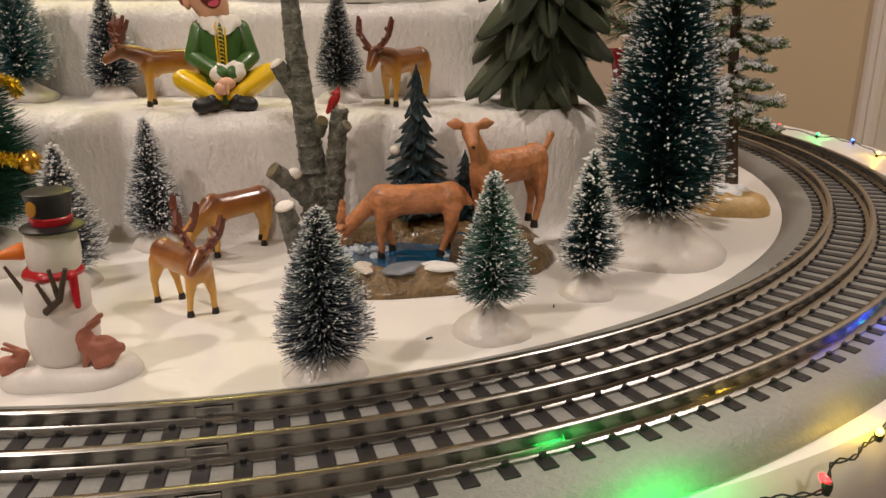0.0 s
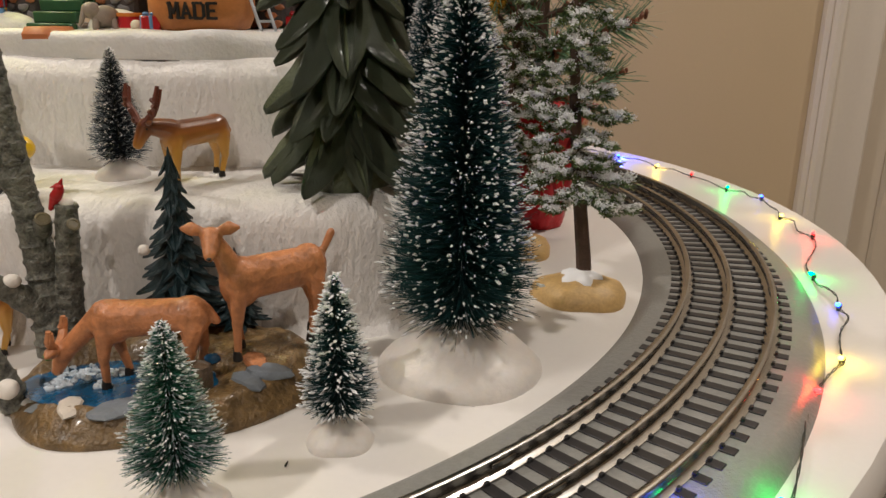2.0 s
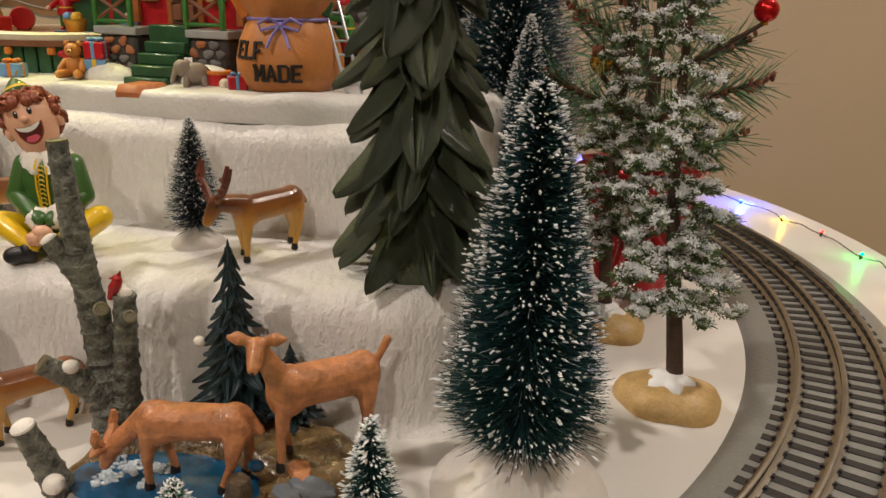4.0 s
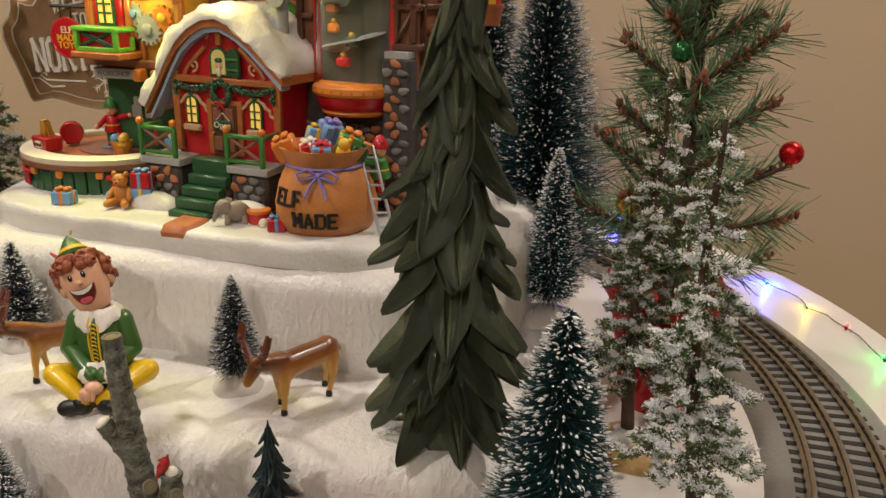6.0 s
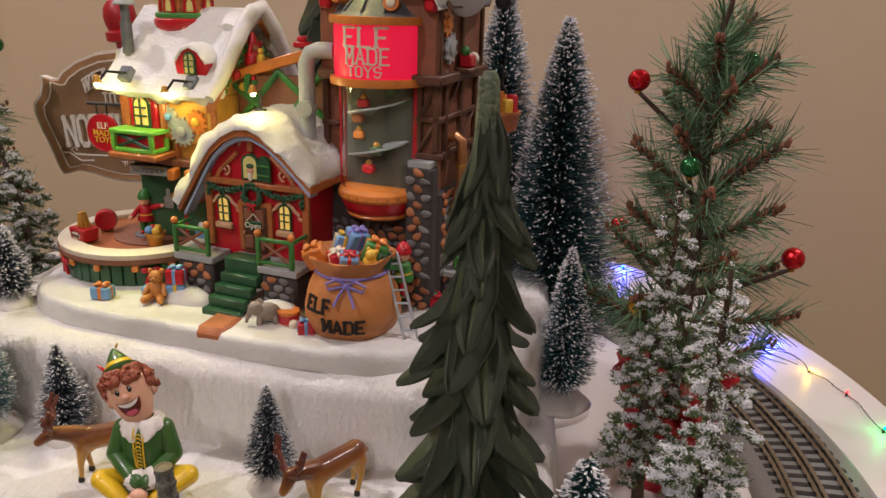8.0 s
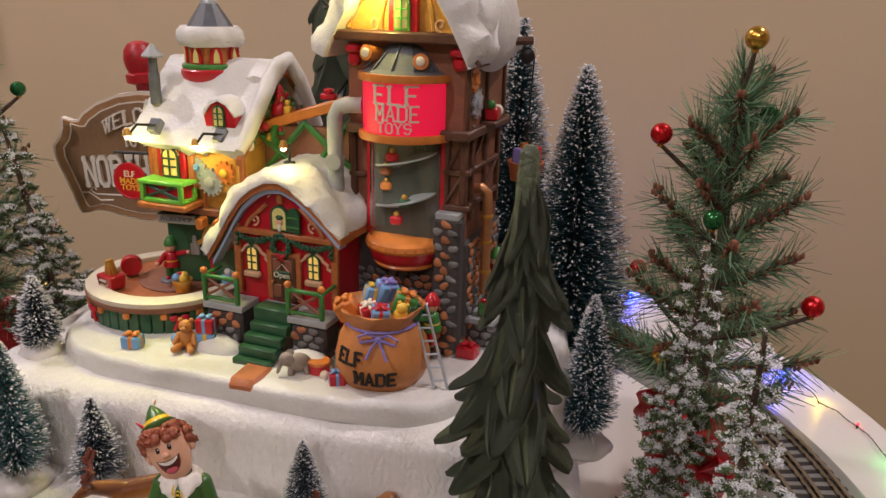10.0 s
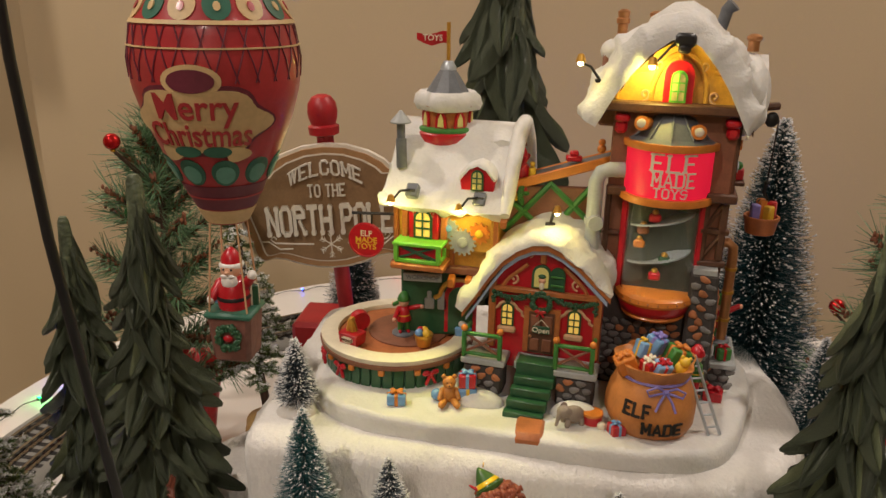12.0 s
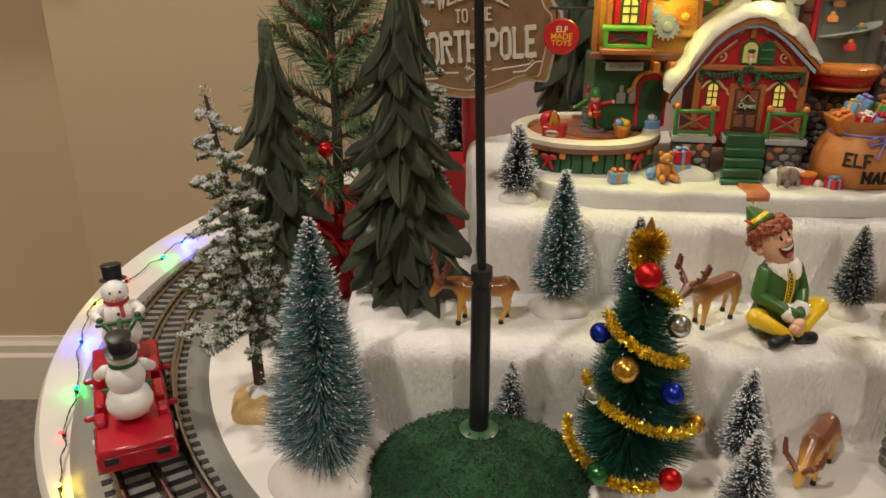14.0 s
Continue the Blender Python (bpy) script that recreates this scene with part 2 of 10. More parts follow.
def part(name, shape, mats, parent=None, label="", smooth=40):
    """One mesh object under a thing or under a part."""
    ob = new(name, shape if isinstance(shape, bpy.types.Mesh) else build(name, shape, mats, smooth))
    if parent:
        ob.parent = parent
    return tagged(ob, label)


def thing(name, label, category, at=None, group="", kind=""):
    """An empty at the base of a thing; its parts are built round the origin."""
    ob = new(name)
    ob.empty_display_size = 0.01
    if at is not None:
        ob.matrix_world = at
    return tagged(ob, label, category, group, kind)


def solid(name, shape, mats, label, category, at=None, group="", kind="", smooth=40):
    """A thing that is one mesh."""
    ob = part(name, shape, mats, None, label, smooth)
    if at is not None:
        ob.matrix_world = at
    return tagged(ob, "", category, group, kind)


def text_shape(words, size, depth, m=0, shape=None, at=None, bend=None, shear=0.0, wide=1.0):
    """Raised letters from the built-in font, centred, lying in local xy with depth along z. bend(x, y, z) moves each point."""
    cu = bpy.data.curves.new("letters", "FONT")
    cu.body, cu.size, cu.extrude, cu.align_x, cu.align_y, cu.shear = words, size, depth / 2, "CENTER", "CENTER", shear
    cu.resolution_u = 3
    cu.offset = size * 0.012
    ob = bpy.data.objects.new("letters", cu)
    me = bpy.data.meshes.new_from_object(ob)
    verts = [(v.co.x * wide, v.co.y, v.co.z + depth / 2) for v in me.vertices]
    if bend:
        verts = [bend(*p) for p in verts]
    faces = [tuple(p.vertices) for p in me.polygons]
    bpy.data.objects.remove(ob)
    bpy.data.curves.remove(cu)
    bpy.data.meshes.remove(me)
    s = shape if shape is not None else Shape()
    return s.add(verts, faces, m, at)


GLYPHS = {"N": "0006 0640 4046", "O": "103041453616050110", "R": "0006 06364544340403 2340", "T": "2026 0646", "H": "0006 4046 0343", "P": "0006 063645443303", "L": "0600 0040", "E": "0006 0646 0333 0040",
          "W": "061026 263046", "C": "453616050110304142", "M": "0006 062246 4640", "A": "002640 1232", "D": "0006 063645413000", "F": "0006 0646 0333", "Y": "0623 4623 2320", "S": "45361605041343423010010"}


def slab_text(words, size, depth, shape=None, at=None, bend=None, wide=1.0, weight=0.95):
    """Raised block letters with slab serifs, centred, lying in local xy with depth along z."""
    s = shape if shape is not None else Shape()
    unit = size * 0.72 / 6
    total = sum(3.2 if c == " " else 5.9 for c in words) - 1.9
    pen = -total / 2

    def bar(p, q, half, lift):
        d = (Vector(q) - Vector(p)).normalized()
        n = Vector((-d.y, d.x)) * half
        a, b = Vector(p) - d * half * 0.6, Vector(q) + d * half * 0.6
        flat = [a + n, a - n, b - n, b + n]
        pts = [(v.x * unit * wide, v.y * unit, z) for z in (0.0, depth + lift) for v in flat]
        s.add([bend(*v) for v in pts] if bend else pts, [(4, 5, 6, 7), (0, 3, 2, 1), (0, 1, 5, 4), (1, 2, 6, 5), (2, 3, 7, 6), (3, 0, 4, 7)], 0, at)

    k = 0
    for c in words:
        for line in GLYPHS.get(c, "").split():
            pts = [(pen + int(line[i]), int(line[i + 1]) - 3.0) for i in range(0, len(line) - 1, 2)]
            for p, q in zip(pts, pts[1:]):
                k += 1
                bar(p, q, weight * (0.62 if abs(p[0] - q[0]) < 0.5 else 0.45), 0.00002 * (k % 7))
            for p, q in ((pts[0], pts[1]), (pts[-1], pts[-2])):
                if abs(p[1]) == 3.0 and abs(q[1] - p[1]) > 1.5 and pts[0] != pts[-1]:
                    k += 1
                    y = p[1] * 0.93
                    bar((p[0] - 0.75, y), (p[0] + 0.75, y), weight * 0.36, 0.00002 * (k % 7) + 0.00001)
        pen += 3.2 if c == " " else 5.9
    return s


def fbm(p, k):
    return noise.noise(Vector(p) * k)


# ---- the room ----
WALL_Y = 1.28
LEFT, RIGHT, BACK = -2.9, 2.6, -3.0


def slab(name, lo, hi, m, label, category, bevel=0.0):
    s = Shape()
    s.box([(a + b) / 2 for a, b in zip(lo, hi)], [b - a for a, b in zip(lo, hi)], bevel=bevel or 0.001)
    return solid(name, s, m, label, category, kind="structure", smooth=0)


slab("floor", (LEFT, BACK, FLOOR - 0.1), (RIGHT, WALL_Y + 1.0, FLOOR), M_CARPET, "grey-brown carpet floor of the room", "floor")
slab("ceiling", (LEFT, BACK, CEILING), (RIGHT, WALL_Y + 1.0, CEILING + 0.1), M_CEIL, "plain white painted ceiling with recessed lamps", "ceiling")
slab("wall_back", (-0.957, WALL_Y, FLOOR), (0.690, WALL_Y + 0.12, CEILING), M_WALL, "smooth beige painted wall behind the table", "wall")
slab("wall_back_left", (LEFT, WALL_Y + 0.03, FLOOR), (-0.957, WALL_Y + 0.12, CEILING), M_WALL, "beige painted wall set back beside the corner", "wall")
# unseen box, added to cast shade on the upper left wall
slab("added_shade_box", (LEFT, 1.20, 0.50), (-0.959, WALL_Y + 0.028, CEILING - 0.002), M_WALL, "unseen beige box added under the ceiling to shade the wall", "wall")
slab("wall_back_right", (1.585, WALL_Y, FLOOR), (RIGHT, WALL_Y + 0.12, CEILING), M_WALL, "beige painted wall beside the door", "wall")
slab("wall_over_door", (0.690, WALL_Y, 1.56), (1.585, WALL_Y + 0.12, CEILING), M_WALL, "beige painted wall above the door", "wall")
slab("wall_west", (LEFT - 0.1, BACK, FLOOR), (LEFT, WALL_Y + 1.0, CEILING), M_WALL, "beige painted side wall", "wall")
slab("wall_east", (RIGHT, BACK, FLOOR), (RIGHT + 0.1, WALL_Y + 0.12, CEILING), M_WALL, "beige painted side wall", "wall")
slab("wall_south", (LEFT, BACK - 0.1, FLOOR), (RIGHT, BACK, CEILING), M_WALL, "beige painted wall facing the table", "wall")


def baseboard(x0, x1, y):
    prof = [(0, 0), (-0.016, 0), (-0.016, 0.095), (-0.011, 0.102), (-0.011, 0.118), (-0.006, 0.126), (-0.004, 0.134), (0, 0.134)]
    s = Shape()
    n = len(prof)
    verts = [(x, y + p[0], FLOOR + p[1]) for x in (x0, x1) for p in prof]
    faces = [(i, (i + 1) % n, n + (i + 1) % n, n + i) for i in range(n)] + [tuple(range(n))[::-1], tuple(range(n, 2 * n))]
    s.add(verts, faces)
    return solid("baseboard", s, M_TRIM, "cream painted moulded baseboard along the wall", "baseboard", kind="structure", smooth=0)


baseboard(LEFT, -0.973, WALL_Y + 0.03)
baseboard(-0.957, 0.690, WALL_Y)

door = thing("door_1", "closed cream painted panel door with casing", "door", kind="structure")
s = Shape().box((1.135, WALL_Y + 0.05, 0.5), (0.70, 0.04, 2.08), bevel=0.002)
for zc, hh in ((-0.05, 0.62), (0.92, 0.86)):
    for xc in (0.965, 1.305):
        s.box((xc, WALL_Y + 0.028, zc), (0.24, 0.012, hh), bevel=0.005)
part("door_leaf", s, M_DOOR, door, smooth=0)
for x in (0.737, 1.535):
    s = Shape()
    s.box((x, WALL_Y - 0.004, 0.505), (0.094, 0.03, 2.11), bevel=0.006)
    s.box((x - 0.03, WALL_Y - 0.022, 0.505), (0.02, 0.012, 2.11), bevel=0.005)
    part("casing", s, M_TRIM, door, smooth=0)
part("casing", Shape().box((1.135, WALL_Y - 0.004, 1.61), (0.89, 0.03, 0.094), bevel=0.006), M_TRIM, door, smooth=0)

# a ring at every lamp, the three added fills too
for x, y, watts in DOWNLIGHTS_AND_FILLS:
    s = Shape().lathe([(0.066, -0.004), (0.085, -0.004), (0.088, 0.0), (0.066, 0.0)], 32)
    o = solid("lamp_and_fill_ring", s, M_TRIM, "round white trim of a ceiling lamp, three of five added as fill", "ceiling lamp", pose(x, y, CEILING - 0.001), "ceiling lamps")

# ---- the table ----
TC, TR = (-0.129, 0.632), 0.508
table = thing("round_table", "round white painted table on a pedestal", "table", pose(TC[0], TC[1], FLOOR))
s = Shape().lathe([(TR - 0.012, 0.516), (TR - 0.002, 0.522), (TR, 0.53), (TR, 0.543), (TR - 0.004, 0.549), (TR - 0.009, 0.55)], 128)
part("tabletop", s, M_TABLE, table)
part("pedestal", Shape().lathe([(0.06, 0.03), (0.07, 0.1), (0.045, 0.25), (0.05, 0.40), (0.12, 0.49), (0.13, 0.516)], 40), M_TABLE, table)
for k in range(4):
    a = radians(45 + 90 * k)
    s = Shape().limb((0.05 * math.cos(a), 0.05 * math.sin(a), 0.09), (0.33 * math.cos(a), 0.33 * math.sin(a), 0.025), 0.032, 0.024)
    part("foot", s, M_TABLE, table)

# ---- the railway track ----
RC, RR = (-0.1385, 0.5713), 0.409
track = thing("railway_track", "circle of toy railway track on grey roadbed with three metal rails", "railway track", pose(RC[0], RC[1], 0))


def ring(prof, n=220, m=0, shape=None):
    s = shape or Shape()
    verts, faces = [], []
    k = len(prof)
    for i in range(n):
        a = 2 * math.pi * i / n
        verts += [(r * math.cos(a), r * math.sin(a), z) for r, z in prof]
    for i in range(n):
        i2 = (i + 1) % n
        for j in range(k):
            j2 = (j + 1) % k
            faces.append((i * k + j, i2 * k + j, i2 * k + j2, i * k + j2))
    return s.add(verts, faces, m)


part("roadbed", ring([(0.3655, 0.0), (0.4525, 0.0), (0.4515, 0.002), (0.4445, 0.0072), (0.3735, 0.0072), (0.3665, 0.002)]), M_ROADBED, track, "grey textured plastic roadbed")
for dr in (-0.0205, 0, 0.0205):
    r = RR + dr
    z = 0.0077
    half = [(0.0031, 0.0), (0.0031, 0.0004), (0.0010, 0.0010), (0.0005, 0.0014), (0.0005, 0.0046), (0.0013, 0.0052), (0.0014, 0.0060), (0.0009, 0.0064)]
    part("rail", ring([(r + a, z + b) for a, b in half] + [(r - a, z + b) for a, b in half[::-1]]), M_RAIL, track, "shiny metal rail")
TIES = 250
tie_shape = Shape().box((0, 0, 0.0071), (0.0575, 0.0046, 0.0014), bevel=0.0002)
for dr in (-0.0205, 0, 0.0205):
    for e in (-0.0033, 0.0033):
        c = (dr + e, 0, 0.0084)
        v = [(c[0] + a * 0.0006, b * 0.0009, c[2] + d * 0.0006) for a in (-1, 1) for b in (-1, 1) for d in (-1, 1)]
        tie_shape.add(v, [(0, 1, 3, 2), (4, 6, 7, 5), (0, 4, 5, 1), (2, 3, 7, 6), (1, 5, 7, 3)])
tie_mesh = build("tie", tie_shape, M_TIE, smooth=0)
for k in range(12):
    for dr in (-0.0205, 0, 0.0205):
        s = Shape()
        for e in (-0.0010, 0.0010):
            s.box((RR + dr + e, 0, 0.0112), (0.0008, 0.0105, 0.0022), bevel=0.0002)
        o = part("rail_joiner", s, M_RAIL, track, smooth=0)
        o.matrix_local = pose(0, 0, 0, 0, 0, 30 * k + 11)


def snow_riser(name, outline, top, label, low=0.0, rnd=0.014, seed=0, dimple=0.0012):
    """A padded block with a rounded upper edge and soft uneven sides. outline: plan of the top, counter-clockwise."""
    m = []
    n = len(outline)
    dense = []
    for i in range(n):
        a, b = Vector(outline[i]), Vector(outline[(i + 1) % n])
        steps = max(1, int((b - a).length / 0.004))
        dense += [a.lerp(b, k / steps) for k in range(steps)]
    for _ in range(18):
        dense = [(dense[i - 1] + dense[i] * 2 + dense[(i + 1) % len(dense)]) / 4 for i in range(len(dense))]
    k = len(dense)
    normals = []
    for i in range(k):
        d = (dense[(i + 1) % k] - dense[i - 1]).normalized()
        normals.append(Vector((d.y, -d.x)))
    c = sum(dense, Vector((0, 0))) / k
    rows = [(0.004, low), (0.001, low + 0.004)]
    rows += [(0.0, low + (top - low - rnd) * j / 9) for j in range(1, 9)]
    rows += [(rnd * (math.cos(radians(a)) - 1), top - rnd + rnd * math.sin(radians(a))) for a in (0, 20, 40, 60, 75, 90)]
    rings = []
    for off, z in rows:
        r = []
        for p, nn in zip(dense, normals):
            w = fbm((p.x * 1, p.y * 1, z + seed), 45) * dimple + fbm((p.x, p.y, z * 0.8 + seed), 190) * dimple * 0.7
            q = p + nn * (off + w)
            r.append((q.x, q.y, z + (0 if z < top - rnd else w * 0.6)))
        rings.append(r)
    edge = [Vector(p) for p in rings[-1]]
    steps = 14
    for j in range(1, steps):
        f = 1 - j / steps
        r = []
        for p in edge:
            x, y = c.x + (p.x - c.x) * f, c.y + (p.y - c.y) * f
            r.append((x, y, top + fbm((x, y, seed), 30) * dimple * 1.2 + fbm((x, y, seed), 110) * dimple * 0.5))
        rings.append(r)
    s = Shape()
    verts = [p for r in rings for p in r] + [(c.x, c.y, top)]
    faces = []
    for j in range(len(rings) - 1):
        for i in range(k):
            i2 = (i + 1) % k
            faces.append((j * k + i, j * k + i2, (j + 1) * k + i2, (j + 1) * k + i))
    last = (len(rings) - 1) * k
    for i in range(k):
        faces.append((last + i, last + (i + 1) % k, len(verts) - 1))
    s.add(verts, faces)
    return solid(name, s, M_BATTING, label, "snow riser", smooth=80)


TIER1, TIER2 = 0.0650, 0.1205
snow_riser("snow_riser", [(-0.385, 0.425), (-0.37, 0.404), (-0.30, 0.402), (-0.16, 0.392), (-0.05, 0.388), (0.04, 0.392), (0.078, 0.402), (0.092, 0.43), (0.095, 0.52), (0.085, 0.60), (-0.10, 0.66), (-0.30, 0.63), (-0.392, 0.50)],
           TIER1, "low wide step wrapped in white fluffy snow batting on the table", seed=1)
snow_riser("snow_riser", [(-0.302, 0.50), (-0.298, 0.476), (-0.20, 0.474), (-0.06, 0.470), (0.02, 0.470), (0.055, 0.49), (0.074, 0.53), (0.080, 0.60), (0.07, 0.70), (0.0, 0.735), (-0.25, 0.735), (-0.30, 0.70)],
           TIER2, "tall step wrapped in white snow batting that carries the toy workshop", seed=4)


# ---- trees ----
def raw(name, verts, faces, m, parent, label="", kind=""):
    me = bpy.data.meshes.new(name)
    me.from_pydata(verts, [], faces)
    me.materials.append(m)
    ob = new(name, me)
    ob.parent = parent
    return tagged(ob, label, kind=kind)


OCTA = np.array([(1, 0, 0), (-1, 0, 0), (0, 1, 0), (0, -1, 0), (0, 0, 1), (0, 0, -1)], float)
OCTA_F = np.array([(0, 2, 4), (2, 1, 4), (1, 3, 4), (3, 0, 4), (2, 0, 5), (1, 2, 5), (3, 1, 5), (0, 3, 5)])


def grains(places, sizes, rng, stretch=0.45, way=None, reach=None):
    """Small irregular crumbs: a rough octahedron at every place, drawn out along way by reach."""
    n = len(places)
    v = OCTA[None] * (1 + rng.uniform(-stretch, stretch, (n, 6, 1)))
    a = rng.uniform(0, 6.28, n)
    b = rng.uniform(0, 3.14, n)
    ca, sa, cb, sb = np.cos(a), np.sin(a), np.cos(b), np.sin(b)
    R = np.stack([np.stack([ca, -sa * cb, sa * sb], 1), np.stack([sa, ca * cb, -ca * sb], 1), np.stack([0 * a, sb, cb], 1)], 1)
    v = np.einsum("nij,nkj->nki", R, v) * sizes[:, None, None]
    if way is not None:
        v += np.einsum("nki,ni->nk", v, way)[:, :, None] * way[:, None] * reach[:, None, None]
    v += places[:, None]
    f = OCTA_F[None] + 6 * np.arange(n)[:, None, None]
    return v.reshape(-1, 3).tolist(), f.reshape(-1, 3).tolist()


def crumbs(places, sizes, rng):
    """Tiny four-sided crumbs, each turned its own way."""
    n = len(places)
    v = rng.normal(0, 1, (n, 4, 3))
    v -= v.mean(1)[:, None]
    v *= (1.25 * sizes[:, None] / np.linalg.norm(v, axis=2))[:, :, None]
    v += places[:, None]
    f = np.array([(0, 1, 2), (0, 3, 1), (0, 2, 3), (1, 3, 2)])[None] + 4 * np.arange(n)[:, None, None]
    return v.reshape(-1, 3).tolist(), f.reshape(-1, 3).tolist()


def blades(roots, tips, width, rng):
    """Thin flat bristles from root to tip, turned at random."""
    d = tips - roots
    d /= np.linalg.norm(d, axis=1)[:, None] + 1e-9
    r = rng.normal(size=d.shape)
    s = np.cross(d, r)
    s /= np.linalg.norm(s, axis=1)[:, None] + 1e-9
    s *= (width / 2)[:, None] if np.ndim(width) else width / 2
    v = np.stack([roots - s, roots + s, tips + s * 0.5, tips - s * 0.5], 1)
    n = len(roots)
    f = np.array([(0, 1, 2, 3)])[None] + 4 * np.arange(n)[:, None, None]
    return v.reshape(-1, 3).tolist(), f.reshape(-1, 4).tolist()


def bottle_brush_tree(x, y, z, h, rad, base_r, m, label, seed, n=6000, flock=1200, flock_size=0.0009, frost=0.25, lean=(0, 0), base_h=0.012, clear=0.14, width=0.0004, group="bottle-brush trees", power=0.8):
    rng = np.random.default_rng(seed)
    t = thing("bottle_brush_tree", label, "toy tree", pose(x, y, z), group)

    def wob(a, j):
        k = 0.35 if base_r > 0.03 else 0.8
        return 1 + k * (0.05 * math.sin(3 * a + seed) + 0.04 * math.sin(5 * a + 2 * seed + j) + (0.035 * math.sin(17 * a + seed) if j > 1 else 0.0))
    if base_r:
        part("base", Shape().lathe([(base_r, 0), (base_r * 0.99, base_h * 0.12), (base_r * 0.86, base_h * 0.30), (base_r * 0.60, base_h * 0.50), (base_r * 0.34, base_h * 0.72), (base_r * 0.13, base_h * 0.94), (0.0004, base_h * 1.05)], 40, wave=wob),
             M_SNOW_BASE, t, "lumpy translucent white snow base", 80)
    z0 = h * clear if base_r else 0.004
    part("stem", Shape().tube([(0, 0, base_h * 0.5), (0, 0, h * 0.97)], [0.0011 + h * 0.003, 0.0006], 6), M_STEM, t)
    layers = 14 + int(h * 90)
    u = rng.uniform(0, 1, n) ** 1.25
    u = np.clip((np.floor(u * layers) + rng.normal(0.5, 0.28, n)) / layers, 0.0, 1.0)
    env = np.minimum(1.0, (u + 0.02) / 0.10) ** 0.5 * (1 - u) ** power + 0.035
    ang = rng.uniform(0, 6.283, n)
    length = rad * env * rng.uniform(0.72, 1.06, n) * (1 + 0.08 * np.sin(3 * ang + seed))
    zz = z0 + u * (h - z0)
    rise = rng.normal(0.22, 0.16, n) - 0.30 * np.clip(0.12 - u, 0, 1) / 0.12
    off = np.stack([lean[0] * zz / h * h, lean[1] * zz / h * h], 1)
    roots = np.stack([off[:, 0], off[:, 1], zz], 1)
    tips = roots + np.stack([np.cos(ang) * length, np.sin(ang) * length, rise * length], 1)
    tips[:, 2] = np.maximum(tips[:, 2], 0.002)
    white = rng.uniform(0, 1, n) < frost * 0.5
    v, f = blades(roots[~white], tips[~white], width, rng)
    raw("bristles", v, f, m, t, kind="stuff")
    if white.any():
        v, f = blades(roots[white] + (tips[white] - roots[white]) * 0.66, tips[white], width * 0.85, rng)
        raw("frosted_bristles", v, f, M_BRISTLE_FROST, t, "frosted bristle ends", kind="stuff")
    outer = np.flatnonzero(length > 0.82 * rad * env)
    pick = rng.choice(outer, min(int(flock * 0.75), len(outer)), replace=False)
    ends, back = tips[pick] + rng.normal(0, 0.0003, (len(pick), 3)), roots[pick]
    way = (ends - back) / (np.linalg.norm(ends - back, axis=1)[:, None] + 1e-9)
    size = flock_size * rng.uniform(0.2, 0.75, len(pick)) ** 1.3
    reach = rng.uniform(0.6, 3.4, len(pick))
    v, f = grains(ends, size, rng, way=way, reach=reach)
    raw("flock", v, f, M_FLOCK, t, "white frost specks", kind="stuff")
    return t


DARK = "dark teal bottle-brush tree with white frost specks on a white base"
GREEN = "green frosted bottle-brush tree on a lumpy white snow base"
GREY = "blue-grey frosted bottle-brush tree on a white snow base"
bottle_brush_tree(-0.0405, 0.2335, 0, 0.058, 0.0175, 0.0145, M_BRISTLE_GREY, GREY, 1, 7000, 2600, 0.0005, 0.75, power=0.72)
bottle_brush_tree(0.0184, 0.2675, 0, 0.0625, 0.0155, 0.0150, M_BRISTLE_GREEN, GREEN, 2, 6000, 1700, 0.0006, 0.85, base_h=0.013, clear=0.235)
bottle_brush_tree(0.062, 0.3075, 0, 0.0625, 0.0140, 0.0120, M_BRISTLE_TEAL, "small dark green bottle-brush tree with thick frost on a base", 3, 4400, 1300, 0.0010, 0.4, base_h=0.011, clear=0.2)
bottle_brush_tree(0.1065, 0.3670, 0, 0.159, 0.0325, 0.0350, M_BRISTLE_TEAL, "tall dark teal bottle-brush tree with frost specks on a white base", 4, 19000, 3800, 0.0010, 0.06, base_h=0.024, clear=0.155, power=0.66)
bottle_brush_tree(-0.1470, 0.3745, 0, 0.0665, 0.0150, 0.0120, M_BRISTLE_GREY, GREY, 5, 4200, 2200, 0.0008, 0.8)
bottle_brush_tree(-0.1655, 0.3195, 0, 0.0625, 0.0165, 0.0120, M_BRISTLE_GREY, GREY, 6, 4200, 2300, 0.0008, 0.9)
bottle_brush_tree(-0.1962, 0.4600, TIER1, 0.0615, 0.0165, 0.0130, M_BRISTLE_GREY, GREY, 7, 4200, 1500, 0.0008, 0.6)
bottle_brush_tree(-0.0595, 0.4440, TIER1, 0.062, 0.0150, 0.0130, M_BRISTLE_GREY, GREY, 8, 5000, 1600, 0.0006, 0.7, clear=0.16)
bottle_brush_tree(-0.2473, 0.4550, TIER1, 0.0945, 0.0215, 0.0200, M_BRISTLE_BLUE, "teal bottle-brush tree thick with frost on a white base", 9, 8500, 1800, 0.0009, 0.7, base_h=0.014)
bottle_brush_tree(-0.2700, 0.5165, TIER2, 0.054, 0.0155, 0.0140, M_BRISTLE_GREY, GREY, 10, 4200, 1500, 0.0009, 0.6)
bottle_brush_tree(-0.3925, 0.3660, 0, 0.160, 0.0330, 0.0330, M_BRISTLE_BLUE, "large teal bottle-brush tree thick with frost on a wide white base", 11, 17000, 1800, 0.0008, 0.9, base_h=0.022, clear=0.12)
